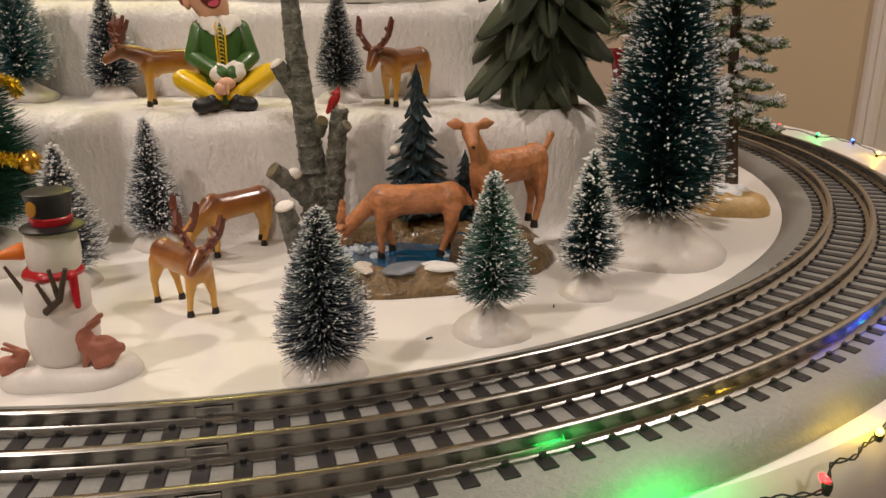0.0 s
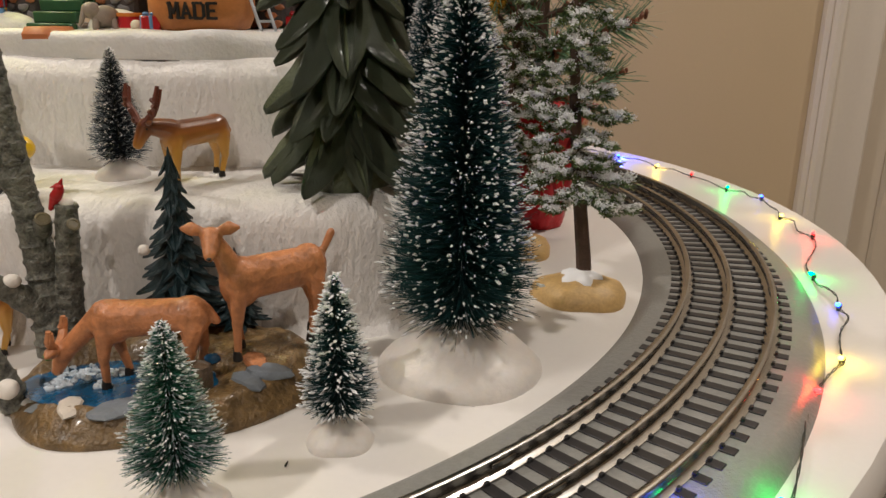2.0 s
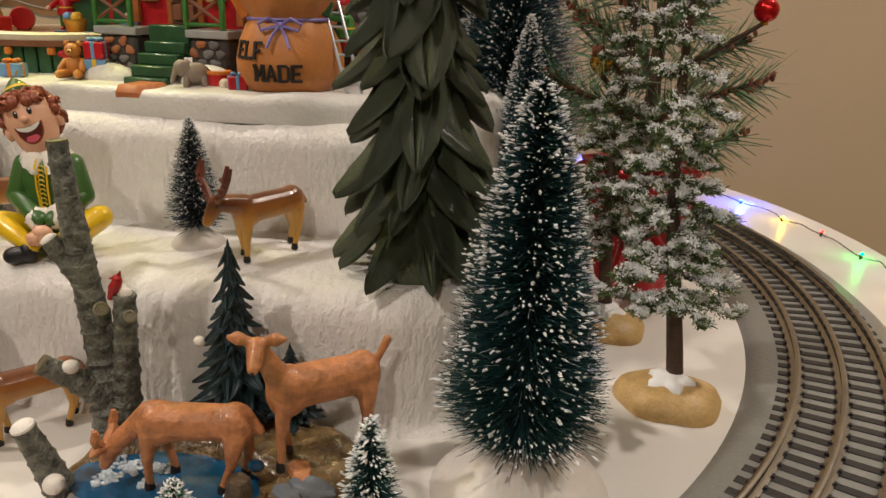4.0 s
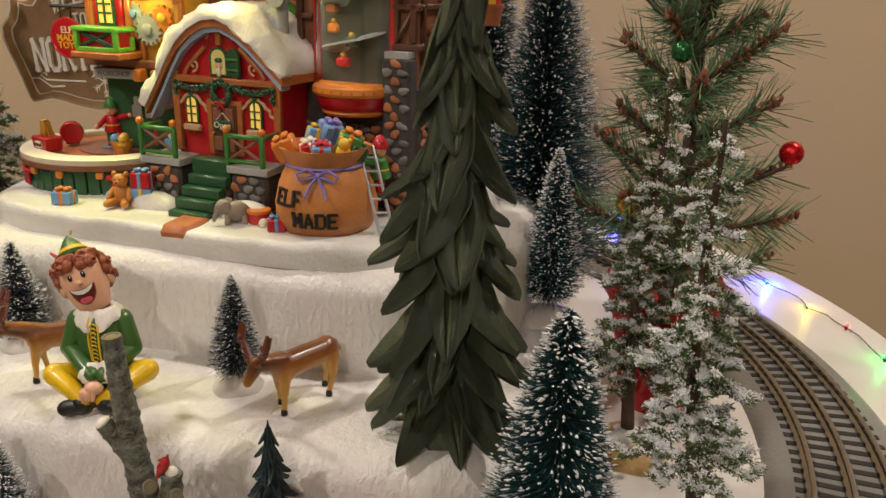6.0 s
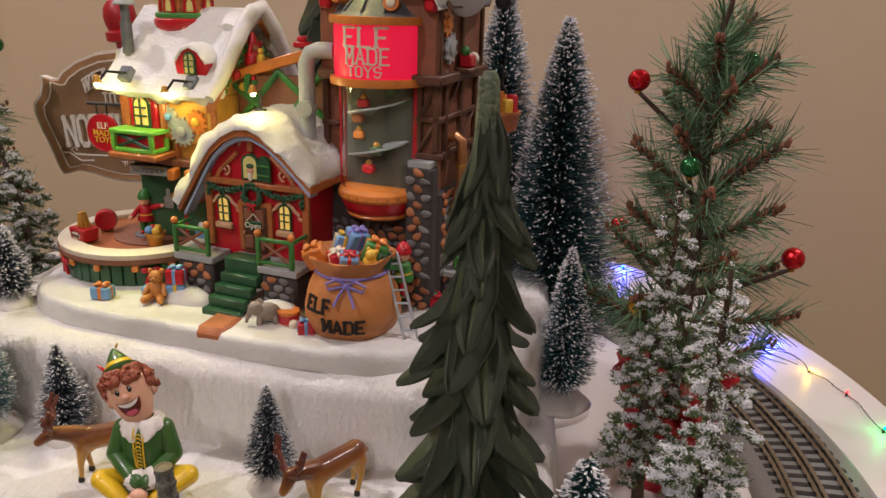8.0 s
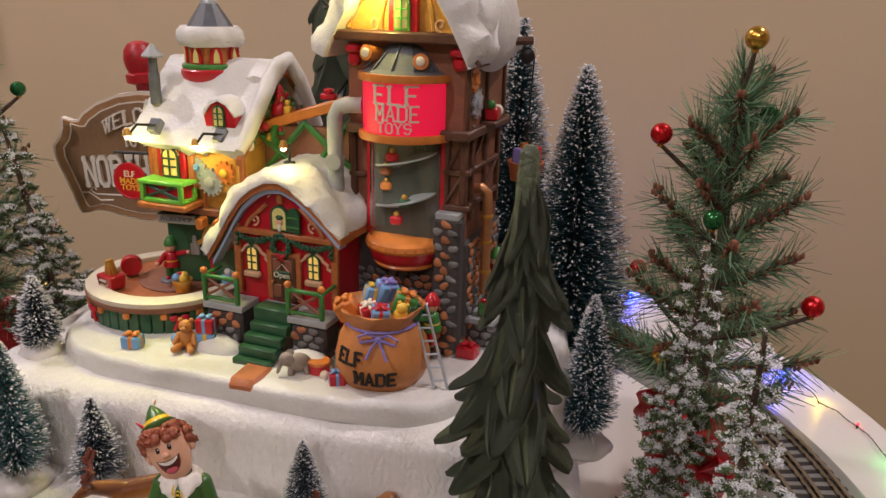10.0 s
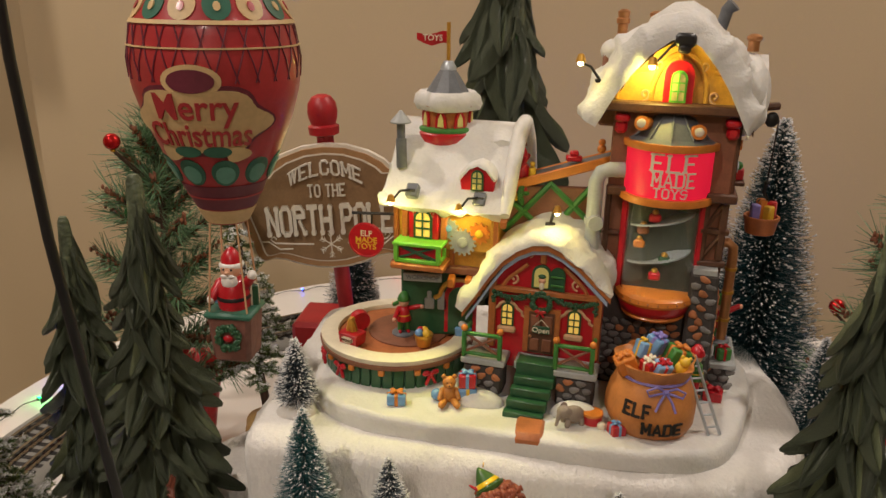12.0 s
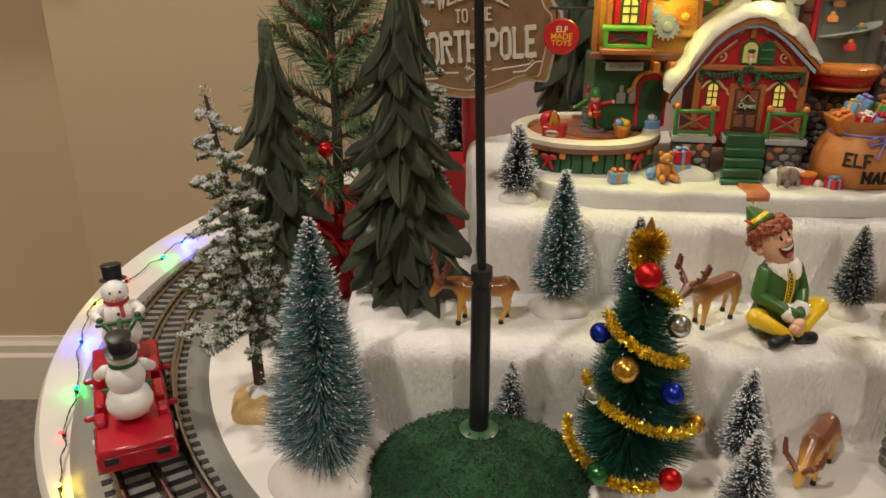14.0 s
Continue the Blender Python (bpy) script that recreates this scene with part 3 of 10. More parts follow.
bottle_brush_tree(-0.2820, 0.4000, 0, 0.0565, 0.0135, 0.0120, M_BRISTLE_GREY, GREY, 12, 3600, 1300, 0.0008, 0.8)
bottle_brush_tree(0.0912, 0.5750, TIER1 - 0.002, 0.1105, 0.0215, 0.0200, M_BRISTLE_DEEP, "dark teal bottle-brush tree thick with frost specks", 13, 8000, 2600, 0.0009, 0.4)
bottle_brush_tree(0.0744, 0.6800, 0.0, 0.308, 0.0560, 0.0400, M_BRISTLE_DEEP, "very tall dark teal bottle-brush tree behind the toy workshop", 14, 24000, 5600, 0.0013, 0.3, base_h=0.02, clear=0.2)
bottle_brush_tree(0.0225, 0.7300, 0.0, 0.338, 0.0500, 0.0400, M_BRISTLE_DEEP, "very tall dark teal bottle-brush tree behind the toy workshop", 15, 22000, 5600, 0.0014, 0.3, base_h=0.02, clear=0.2)
bottle_brush_tree(-0.303, 0.832, 0, 0.19, 0.035, 0.03, M_BRISTLE_TEAL, "teal bottle-brush tree behind the wooden sign", 16, 13000, 3600, 0.0012, 0.4)


M_RIDGE = mat("worn_olive_ridge", (0.125, 0.148, 0.078), 0.45, vary=0.75, scale=70, fine=500, bump=0.4, depth=0.0008, coat=0.3)


def bough_mesh(seed, ridge=True):
    """A carved bough that clings to the trunk and flares outwards to a blunt tip, with a keel and grooves; root at the origin, 1 out along +x and 1 down."""
    rnd = random.Random(seed)
    thetas = [radians(a) for a in (0, 20, 36, 50, 62, 73, 84, 96, 107, 118, 130, 144, 160, 180, 215, 250, 290, 325)]
    us = [0.0, 0.10, 0.22, 0.34, 0.46, 0.57, 0.67, 0.76, 0.84, 0.905, 0.955, 0.985, 1.0]
    nu, nv = len(us), len(thetas)
    ph, bend, fat = rnd.uniform(0, 6), rnd.uniform(-0.7, 0.7), rnd.uniform(0.85, 1.2)
    verts, plain, light = [], [], []
    for u in us:
        a = 0.40 + 0.60 * math.sin(min(1.0, u / 0.58) * math.pi / 2)
        if u > 0.58:
            a *= 1 - 0.64 * ((u - 0.58) / 0.42) ** 1.1
        if u > 0.84:
            a *= math.sqrt(max(0.006, 1 - ((u - 0.84) / 0.16) ** 2))
        b = 0.125 * fat * (1.0 - 0.25 * u) * (math.sqrt(max(0.02, 1 - ((u - 0.84) / 0.16) ** 2)) if u > 0.84 else 1.0)
        cx, cz = 0.15 + 0.27 * u + 0.58 * u ** 3.0, -0.98 * u ** 0.95 + 0.02 * u
        tx, tz = 0.27 + 1.74 * u ** 2.0, -0.93
        k = math.hypot(tx, tz)
        nx, nz = -tz / k, tx / k
        for th in thetas:
            c, up = math.cos(th), math.sin(th)
            if up > -0.01:
                d = b * (0.55 * up + 0.45 * (1 - abs(c)) ** 0.8) + (0.085 * math.cos(7 * c + ph + 3 * u) + 0.050 * math.cos(15 * c - ph)) * up * (0.35 + 0.65 * math.sin(u * math.pi)) + rnd.uniform(-0.008, 0.008)
            else:
                d = b * up * 0.55
            verts.append((cx + nx * d, a * c + bend * u * u * 0.8, cz + nz * d))
    for i in range(nu - 1):
        for j in range(nv):
            j2 = (j + 1) % nv
            (light if ridge and j == 6 and 2 < i < 11 else plain).append((i * nv + j, i * nv + j2, (i + 1) * nv + j2, (i + 1) * nv + j))
    plain.append(tuple((nu - 1) * nv + j for j in range(nv)))
    s = Shape()
    s.add(verts, plain + light)
    s.mi = [0] * len(plain) + [1] * len(light)
    return build("bough", s, [M_RESIN, M_RIDGE], smooth=32)


BOUGHS = [bough_mesh(i, i % 3 != 2) for i in range(8)]
# tip height, reach, drop of each tier, and how many boughs it has
TIERS = [(0.735, 0.36, 0.150, 5), (0.655, 0.52, 0.155, 6), (0.580, 0.64, 0.160, 6), (0.500, 0.74, 0.165, 7), (0.420, 0.82, 0.170, 8), (0.340, 0.89, 0.180, 9), (0.255, 0.93, 0.180, 10), (0.170, 0.97, 0.185, 10), (0.085, 1.0, 0.190, 11), (0.004, 1.03, 0.200, 12)]


def resin_pine(x, y, z, h, rad, label, seed, turn=0):
    rnd = random.Random(seed)
    t = thing("resin_pine_tree", label, "toy tree", pose(x, y, z, 0, 0, turn), "carved resin pine trees")
    prof = [(rad * 0.52, 0.0), (rad * 0.44, h * 0.10), (rad * 0.36, h * 0.3), (rad * 0.26, h * 0.55), (rad * 0.19, h * 0.72), (rad * 0.150, h * 0.81), (rad * 0.128, h * 0.88), (rad * 0.112, h * 0.95), (rad * 0.098, h * 0.985), (rad * 0.06, h)]
    part("core", Shape().lathe(prof, 18, wave=lambda a, j: 1 + 0.09 * math.cos(4 * a + j * 0.7) + 0.05 * math.cos(7 * a)), M_RESIN, t, smooth=60)
    for k, (tip, out, fall, m) in enumerate(TIERS):
        for i in range(m):
            a = 360 * (i + 0.5 * (k % 2) + rnd.uniform(-0.25, 0.25)) / m
            low = max(0.001, h * (tip + (rnd.uniform(-0.035, 0.035) if tip > 0.01 else 0.0)))
            drop = h * fall * rnd.uniform(0.85, 1.35)
            reach = rad * out * rnd.uniform(0.70, 1.10)
            wide = rad * (0.13 + 0.14 * out) * rnd.uniform(0.7, 1.3)
            o = part("bough", BOUGHS[rnd.randrange(8)], None, t)
            o.matrix_local = pose(0, 0, low + drop, rnd.uniform(-9, 9), 0, a) @ Matrix.Diagonal((reach / 1.0, wide, drop, 1))
    return t


PINE = "tall dark green carved resin pine tree standing in the snow"
resin_pine(0.0530, 0.4330, TIER1 - 0.001, 0.2305, 0.0400, PINE, 1)
resin_pine(-0.3490, 0.4770, TIER1 - 0.001, 0.2285, 0.043, PINE, 2, 30)
resin_pine(-0.4470, 0.5520, 0.0, 0.2405, 0.042, PINE, 3, 70)
resin_pine(-0.150, 0.870, 0.0, 0.52, 0.092, "tall dark resin pine tree behind the toy workshop", 4, 20)


def flocked_spruce(x, y, z, h, rad, label, seed, lean=(0.0, 0.0), snow=0.55, base=True, droop=0.25):
    rng = np.random.default_rng(seed)
    t = thing("snowy_spruce_tree", label, "toy tree", pose(x, y, z), "snow-flocked spruce trees")
    bh = 0.012 if base else 0
    if base:
        part("base", Shape().lathe([(0.0235, 0), (0.0235, 0.003), (0.021, 0.0075), (0.014, 0.0105), (0.006, 0.0125)], 32, wave=lambda a, j: 1 + 0.08 * math.sin(2 * a + seed) + 0.05 * math.sin(5 * a)), M_SAND, t, "rounded sandy brown base", 70)
        part("snow_collar", Shape().lathe([(0.0105, 0.0095), (0.0098, 0.0125), (0.006, 0.0150), (0.003, 0.0155)], 24, wave=lambda a, j: 1 + 0.22 * math.sin(5 * a + seed)), M_FLOCK, t, "patch of white snow round the trunk", 80)

    def axis(q):
        return np.array([lean[0] * q + 0.003 * math.sin(5 * q + seed), lean[1] * q + 0.003 * math.cos(4 * q), bh + q * (h - bh)])
    part("trunk", Shape().tube([axis(q) for q in np.linspace(-0.03, 0.98, 12)], [0.0042 * (1 - q * 0.75) for q in np.linspace(0, 1, 12)], 8), M_BARK, t)
    pts, ups, dirs = [], [], []
    tw = Shape()
    levels = max(9, int(h / 0.0150))
    line = np.linspace(0, 1, 6)
    for k in range(levels):
        u = ((k + 0.4) / levels) ** 1.08
        q = 0.20 + 0.77 * u
        m = int(rng.integers(5, 8)) if u < 0.55 else (4 if u < 0.85 else 3)
        for i in range(m):
            a = 6.283 * (i + rng.uniform(-0.3, 0.3)) / m + k * 1.9
            ln = rad * (1.05 - 0.74 * u ** 0.85) * rng.uniform(0.55, 1.15)
            c = axis(q) + np.array([0, 0, rng.uniform(-0.003, 0.003)])
            d = np.array([math.cos(a), math.sin(a), 0])
            side = np.array([-d[1], d[0], 0])
            sag = droop * rng.uniform(0.8, 1.6)
            cur = np.array([c + d * ln * s + np.array([0, 0, ln * (0.10 * s - sag * s * s * 1.9 + 0.75 * max(0, s - 0.70))]) for s in line])
            twigs = [(cur, 1.0)]
            for s0 in rng.uniform(0.40, 0.92, 3 if ln > 0.014 else 1):
                root = np.array([np.interp(s0, line, cur[:, j]) for j in range(3)])
                turn = rng.choice((-1, 1)) * rng.uniform(0.45, 0.9)
                way = d * rng.uniform(0.6, 0.9) + side * turn + np.array([0, 0, rng.uniform(-0.35, 0.10)])
                twigs.append((np.array([root + way * ln * 0.36 * s + np.array([0, 0, ln * 0.10 * s * s]) for s in line]), 0.8))
            for cv, fat in twigs:
                tw.tube([tuple(p) for p in cv], [0.0009 * fat, 0.0008 * fat, 0.0008 * fat, 0.0007 * fat, 0.0005, 0.0003], 4)
                reach = float(np.linalg.norm(cv[-1] - cv[0]))
                cnt = int(60 + reach * 10500)
                s = rng.uniform(0.10 if fat == 1.0 else 0.25, 1.03, cnt)
                base_p = np.array([np.interp(s, line, cv[:, j]) for j in range(3)]).T
                thick = (0.0013 + 0.0014 * min(1.0, ln / 0.03)) * fat * (0.60 + 0.55 * np.sin(np.clip(s, 0, 1) * 2.6)) * (1 + 0.35 * np.sin(s * 17 + k + i))
                off = rng.normal(0, 1, (cnt, 3))
                off *= (thick / np.linalg.norm(off, axis=1) * rng.uniform(0.45, 1.15, cnt))[:, None] * np.array([1.1, 1.1, 0.75])
                pts.append(base_p + off)
                ups.append(off[:, 2] / thick + 0.35 * (s - 0.5))
                dirs.append(off / np.linalg.norm(off, axis=1)[:, None] + d * 0.5)
    tip = np.linspace(0.45, 1.0, 420)
    off = rng.normal(0, 0.0017, (420, 3))
    pts.append(np.array([axis(q) for q in tip]) + off)
    ups.append(rng.normal(0, 0.6, 420))
    dirs.append(off / np.linalg.norm(off, axis=1)[:, None])
    pts, ups, dirs = np.concatenate(pts), np.concatenate(ups), np.concatenate(dirs)
    tagged(part("branching", tw, M_BARK, t), kind="stuff")
    clump = np.array([fbm(p, 170) for p in pts])
    white = ups + clump * 1.1 + rng.normal(0, 0.25, len(ups)) > (0.62 - snow)
    dark = rng.uniform(0, 1, len(pts)) < 0.75
    for sel, m1 in ((~white & dark, M_TWIG_GREEN), (~white & ~dark, M_TWIG_OLIVE)):
        v, f = blades(pts[sel] - dirs[sel] * 0.0008, pts[sel] + dirs[sel] * 0.0011 + np.array([0, 0, 0.0003]), 0.00075, rng)
        raw("foliage", v, f, m1, t, kind="stuff")
    spots = np.repeat(pts[white], 4, 0)
    spots = spots + rng.normal(0, 0.0006, spots.shape) + np.array([0, 0, 0.0003])
    v, f = crumbs(spots, rng.uniform(0.00022, 0.00060, len(spots)), rng)
    raw("snow_flock", v, f, M_FLOCK, t, "crumbly white snow on the branches", kind="stuff")
    return t


SPRUCE = "snow-flocked green spruce tree with a brown trunk on a sandy base"
flocked_spruce(0.173, 0.449, 0, 0.222, 0.029, SPRUCE, 21, (-0.016, -0.014), 0.22)
flocked_spruce(0.146, 0.531, 0, 0.226, 0.027, SPRUCE, 22, (-0.002, 0.006), 0.16)
flocked_spruce(-0.332, 0.628, 0.035, 0.238, 0.031, SPRUCE, 23, (-0.014, -0.030), 0.10)
flocked_spruce(-0.444, 0.441, 0, 0.214, 0.036, SPRUCE, 24, (-0.012, -0.006), 0.18)


def potted_pine(x, y, h, rad, label, seed, ornaments, pot_r=0.036, pot_h=0.085):
    rng = np.random.default_rng(seed)
    t = thing("potted_pine_tree", label, "toy tree", pose(x, y, 0), "potted pines with ornaments")
    part("pot", Shape().lathe([(pot_r * 0.62, 0), (pot_r * 0.66, 0.004), (pot_r * 0.9, pot_h * 0.7), (pot_r, pot_h * 0.9), (pot_r * 1.12, pot_h), (pot_r * 0.95, pot_h * 0.97), (pot_r * 0.8, pot_h * 0.85), (0.001, pot_h * 0.83)], 48,
                              wave=lambda a, j: 1 + (0.02 + 0.012 * j) * math.sin(9 * a + j * 0.6) + 0.02 * math.sin(4 * a + seed)), M_FOIL, t, "crumpled red foil wrap round the pot", 60)
    s = Shape()
    for sg in (-1, 1):
        s.tube([(0, -pot_r * 1.0, pot_h * 0.72), (sg * 0.012, -pot_r * 1.12, pot_h * 0.86), (sg * 0.022, -pot_r * 1.1, pot_h * 0.80), (sg * 0.016, -pot_r * 1.08, pot_h * 0.66), (0, -pot_r * 1.0, pot_h * 0.70)], [0.002, 0.004, 0.005, 0.004, 0.002], 8)
        s.tube([(0, -pot_r, pot_h * 0.70), (sg * 0.010, -pot_r * 1.05, pot_h * 0.5), (sg * 0.014, -pot_r * 1.05, pot_h * 0.3)], [0.0025, 0.004, 0.003], 8)
    part("bow", s, M_FOIL, t, "red ribbon bow")
    part("trunk", Shape().tube([(0, 0, pot_h * 0.7), (0.002, 0, h * 0.5), (0, 0.001, h * 0.97)], [0.005, 0.004, 0.0016], 8), M_BARK, t)
    roots, tips, tw, cones = [], [], Shape(), Shape()
    ends = []
    for k in range(30):
        u = k / 30
        zc = pot_h + (h - pot_h) * (0.0 + 0.88 * u)
        a = k * 2.39996 + rng.uniform(-0.3, 0.3)
        ln = rad * (1.02 - 0.62 * u) * rng.uniform(0.8, 1.1)
        el = 0.15 + 0.6 * u + rng.uniform(-0.12, 0.12)
        d = np.array([math.cos(a) * math.cos(el), math.sin(a) * math.cos(el), math.sin(el)])
        c = np.array([0, 0, zc])
        cur = [c + d * ln * s + np.array([0, 0, ln * 0.12 * s * s]) for s in np.linspace(0, 1, 6)]
        tw.tube(cur, [0.0022, 0.002, 0.0018, 0.0016, 0.0014, 0.001], 6)
        ends.append(cur[-1])
        for s0 in np.linspace(0.25, 1.14, 46):
            cones.ball(c + d * ln * s0 + np.array([0, 0, ln * 0.12 * s0 * s0]) + rng.normal(0, 0.0014, 3), (0.0014, 0.0014, 0.0022), n=6)
        cnt = int(110 + 1250 * ln)
        s = rng.uniform(0.08, 1.0, cnt)
        p = c + d * (ln * s)[:, None] + np.array([0, 0, 1]) * (ln * 0.12 * s * s)[:, None]
        r = rng.normal(0, 1, (cnt, 3))
        r -= d * (r @ d)[:, None]
        r /= np.linalg.norm(r, axis=1)[:, None]
        w = d * rng.uniform(0.5, 1.0, cnt)[:, None] + r * rng.uniform(0.6, 1.0, cnt)[:, None]
        roots.append(p)
        tips.append(p + w * rng.uniform(0.014, 0.025, cnt)[:, None])
    cnt = 300
    p = np.stack([np.zeros(cnt), np.zeros(cnt), rng.uniform(h * 0.72, h * 0.98, cnt)], 1)
    w = rng.normal(0, 1, (cnt, 3)) * np.array([1, 1, 0.3]) + np.array([0, 0, 0.8])
    roots.append(p)
    tips.append(p + w / np.linalg.norm(w, axis=1)[:, None] * rng.uniform(0.016, 0.026, cnt)[:, None])
    tagged(part("branching", tw, M_BARK, t), kind="stuff")
    tagged(part("bud_scale_cover", cones, M_CONE, t, "rough rusty-brown bud scales"), kind="stuff")
    v, f = blades(np.concatenate(roots), np.concatenate(tips), 0.00085, rng)
    raw("needle_cover", v, f, M_NEEDLE, t, kind="stuff")
    for (ox, oy, oz, r, m, lab) in ornaments:
        o = part("ornament", Shape().ball((ox - x, oy - y, oz), r, n=20), m, t, lab)
        part("cap", Shape().lathe([(r * 0.3, 0), (r * 0.3, r * 0.25), (r * 0.12, r * 0.3)], 10, at=pose(ox - x, oy - y, oz - r * 1.18)), M_ORN_GOLD, o)
        tw2 = Shape().tube([(ox - x, oy - y, oz - r), ((ox - x) * 0.5, (oy - y) * 0.5, oz - r - 0.02), (0, 0, oz - 0.04)], [0.0013, 0.0018, 0.0022], 6)
        part("twig", tw2, M_BARK, t)
    return t


M_CONE = mat("rusty_bud", (0.20, 0.075, 0.038), 0.7, vary=0.4, scale=300, fine=1500, bump=0.5, island=0.4)
RED, GRN, GLD = "glittery red ball", "glittery green ball", "glittery gold ball"
potted_pine(0.166, 0.600, 0.325, 0.070, "green artificial pine with glitter balls in a red foil pot", 31, [
    (0.168, 0.588, 0.335, 0.0068, M_ORN_GOLD, GLD), (0.121, 0.584, 0.278, 0.0066, M_ORN_RED, RED), (0.188, 0.617, 0.288, 0.0062, M_ORN_GREEN, GRN),
    (0.153, 0.557, 0.234, 0.0060, M_ORN_GREEN, GRN), (0.121, 0.640, 0.172, 0.0062, M_ORN_RED, RED), (0.132, 0.546, 0.151, 0.0062, M_ORN_GOLD, GLD), (0.220, 0.572, 0.180, 0.0068, M_ORN_RED, RED)])
potted_pine(-0.412, 0.628, 0.308, 0.066, "green artificial pine with glitter balls in a red foil pot", 32, [
    (-0.416, 0.633, 0.316, 0.0062, M_ORN_GOLD, GLD), (-0.425, 0.590, 0.288, 0.0062, M_ORN_RED, RED), (-0.375, 0.658, 0.274, 0.0060, M_ORN_GREEN, GRN),
    (-0.412, 0.570, 0.143, 0.0062, M_ORN_RED, RED), (-0.455, 0.650, 0.225, 0.0055, M_ORN_GOLD, GLD), (-0.416, 0.590, 0.234, 0.0055, M_ORN_GREEN, GRN)])

# ties of the track, each a piece
for k in range(TIES):
    o = part("tie", tie_mesh, None, track)
    o.matrix_local = pose(0, 0, 0, 0, 0, 360 * k / TIES) @ pose(RR, 0, 0)

# ---- the toy workshop ----
M_RED = mat("red_glaze", (0.47, 0.008, 0.018), 0.33, vary=0.15, scale=120, fine=600, bump=0.2, coat=0.3)
M_WOOD = mat("orange_brown_timber", (0.40, 0.13, 0.035), 0.45, vary=0.25, scale=150, fine=700, bump=0.4, coat=0.2)
M_TIMBER = mat("dark_timber", (0.10, 0.042, 0.022), 0.5, vary=0.3, scale=180, fine=800, bump=0.5)
M_PLANK = mat("brown_plaster", (0.22, 0.085, 0.045), 0.55, vary=0.2, scale=120, fine=600, bump=0.3)
M_OCHRE = mat("ochre_wall", (0.60, 0.31, 0.05), 0.45, vary=0.2, scale=140, fine=700, bump=0.35)
M_GREEN = mat("green_glaze", (0.02, 0.085, 0.035), 0.4, vary=0.2, scale=150, fine=700, bump=0.25, coat=0.2)
M_LEAF = mat("bright_green_glaze", (0.05, 0.20, 0.04), 0.4, vary=0.2, scale=150, fine=700, bump=0.25)
M_LIME = mat("lime_glaze", (0.16, 0.50, 0.05), 0.4, vary=0.15, scale=150, fine=700, bump=0.2)
M_SNOW = mat("glazed_snow", (0.67, 0.66, 0.63), 0.5, vary=0.05, scale=120, fine=500, bump=0.6, depth=0.0020, sss=0.15)
M_ICE = mat("icy_blue_trim", (0.33, 0.42, 0.58), 0.45, vary=0.12, scale=150, fine=600, bump=0.2)
M_GREY = mat("grey_glaze", (0.36, 0.38, 0.38), 0.5, vary=0.12, scale=150, fine=700, bump=0.3)
M_SLATE = mat("slate_grey", (0.12, 0.13, 0.145), 0.45, vary=0.2, scale=150, fine=700, bump=0.3)
M_STONE_G = mat("grey_stone", (0.17, 0.165, 0.16), 0.55, vary=0.2, scale=200, fine=900, bump=0.4, piece=0.3)
M_STONE_O = mat("orange_stone", (0.40, 0.15, 0.06), 0.55, vary=0.2, scale=200, fine=900, bump=0.4, piece=0.25)
M_MORTAR = mat("dark_mortar", (0.055, 0.048, 0.045), 0.8, vary=0.25, scale=200, fine=900, bump=0.5)
M_CREAM = mat("cream_glaze", (0.72, 0.66, 0.52), 0.45, vary=0.08, scale=150, fine=700, bump=0.2)
M_TAN = mat("tan_relief", (0.60, 0.36, 0.20), 0.5, vary=0.15, scale=200, fine=900, bump=0.2)
M_ORANGE = mat("orange_glaze", (0.62, 0.20, 0.03), 0.4, vary=0.15, scale=120, fine=600, bump=0.2, coat=0.2)
M_BRICK_O = mat("brown_path", (0.40, 0.13, 0.045), 0.55, vary=0.2, scale=120, fine=600, bump=0.3)
M_BLACK = mat("black_plastic", (0.012, 0.012, 0.013), 0.4, vary=0.1, scale=150, fine=900, bump=0.1)
M_COPPER = mat("copper_paint", (0.52, 0.25, 0.11), 0.35, metal=0.7, vary=0.15, scale=200, fine=900, bump=0.15)
M_STEEL = mat("silver_paint", (0.48, 0.52, 0.56), 0.35, metal=0.5, vary=0.15, scale=200, fine=900, bump=0.15)
M_GOLD = mat("gold_paint", (0.60, 0.33, 0.06), 0.35, metal=0.6, vary=0.15, scale=200, fine=900, bump=0.15)
M_BLUE = mat("sky_blue_glaze", (0.16, 0.33, 0.58), 0.4, vary=0.1, scale=150, fine=700, bump=0.15)
M_YELLOW = mat("yellow_glaze", (0.72, 0.45, 0.04), 0.4, vary=0.1, scale=150, fine=700, bump=0.15)
M_LILAC = mat("lilac_ribbon", (0.22, 0.18, 0.48), 0.5, vary=0.15, scale=150, fine=700, bump=0.2)
M_SKIN = mat("painted_skin", (0.72, 0.40, 0.26), 0.4, vary=0.06, scale=150, fine=700, bump=0.1)
M_BAG = mat("orange_sack", (0.52, 0.20, 0.055), 0.5, vary=0.15, scale=90, fine=500, bump=0.3, depth=0.001)
M_WIN = mat("lit_window", (0.8, 0.55, 0.15), 0.4, vary=0.3, scale=300, fine=900, bump=0, glow=0.45, glow_colour=(1.0, 0.62, 0.12))
M_WIN_DIM = mat("dim_window", (0.30, 0.26, 0.08), 0.3, vary=0.3, scale=300, fine=900, bump=0, glow=0.25, glow_colour=(0.9, 0.7, 0.2))
M_DRUM = mat("lit_red_drum", (0.6, 0.01, 0.03), 0.4, vary=0.1, scale=100, fine=500, bump=0.1, glow=0.55, glow_colour=(1.0, 0.012, 0.06))
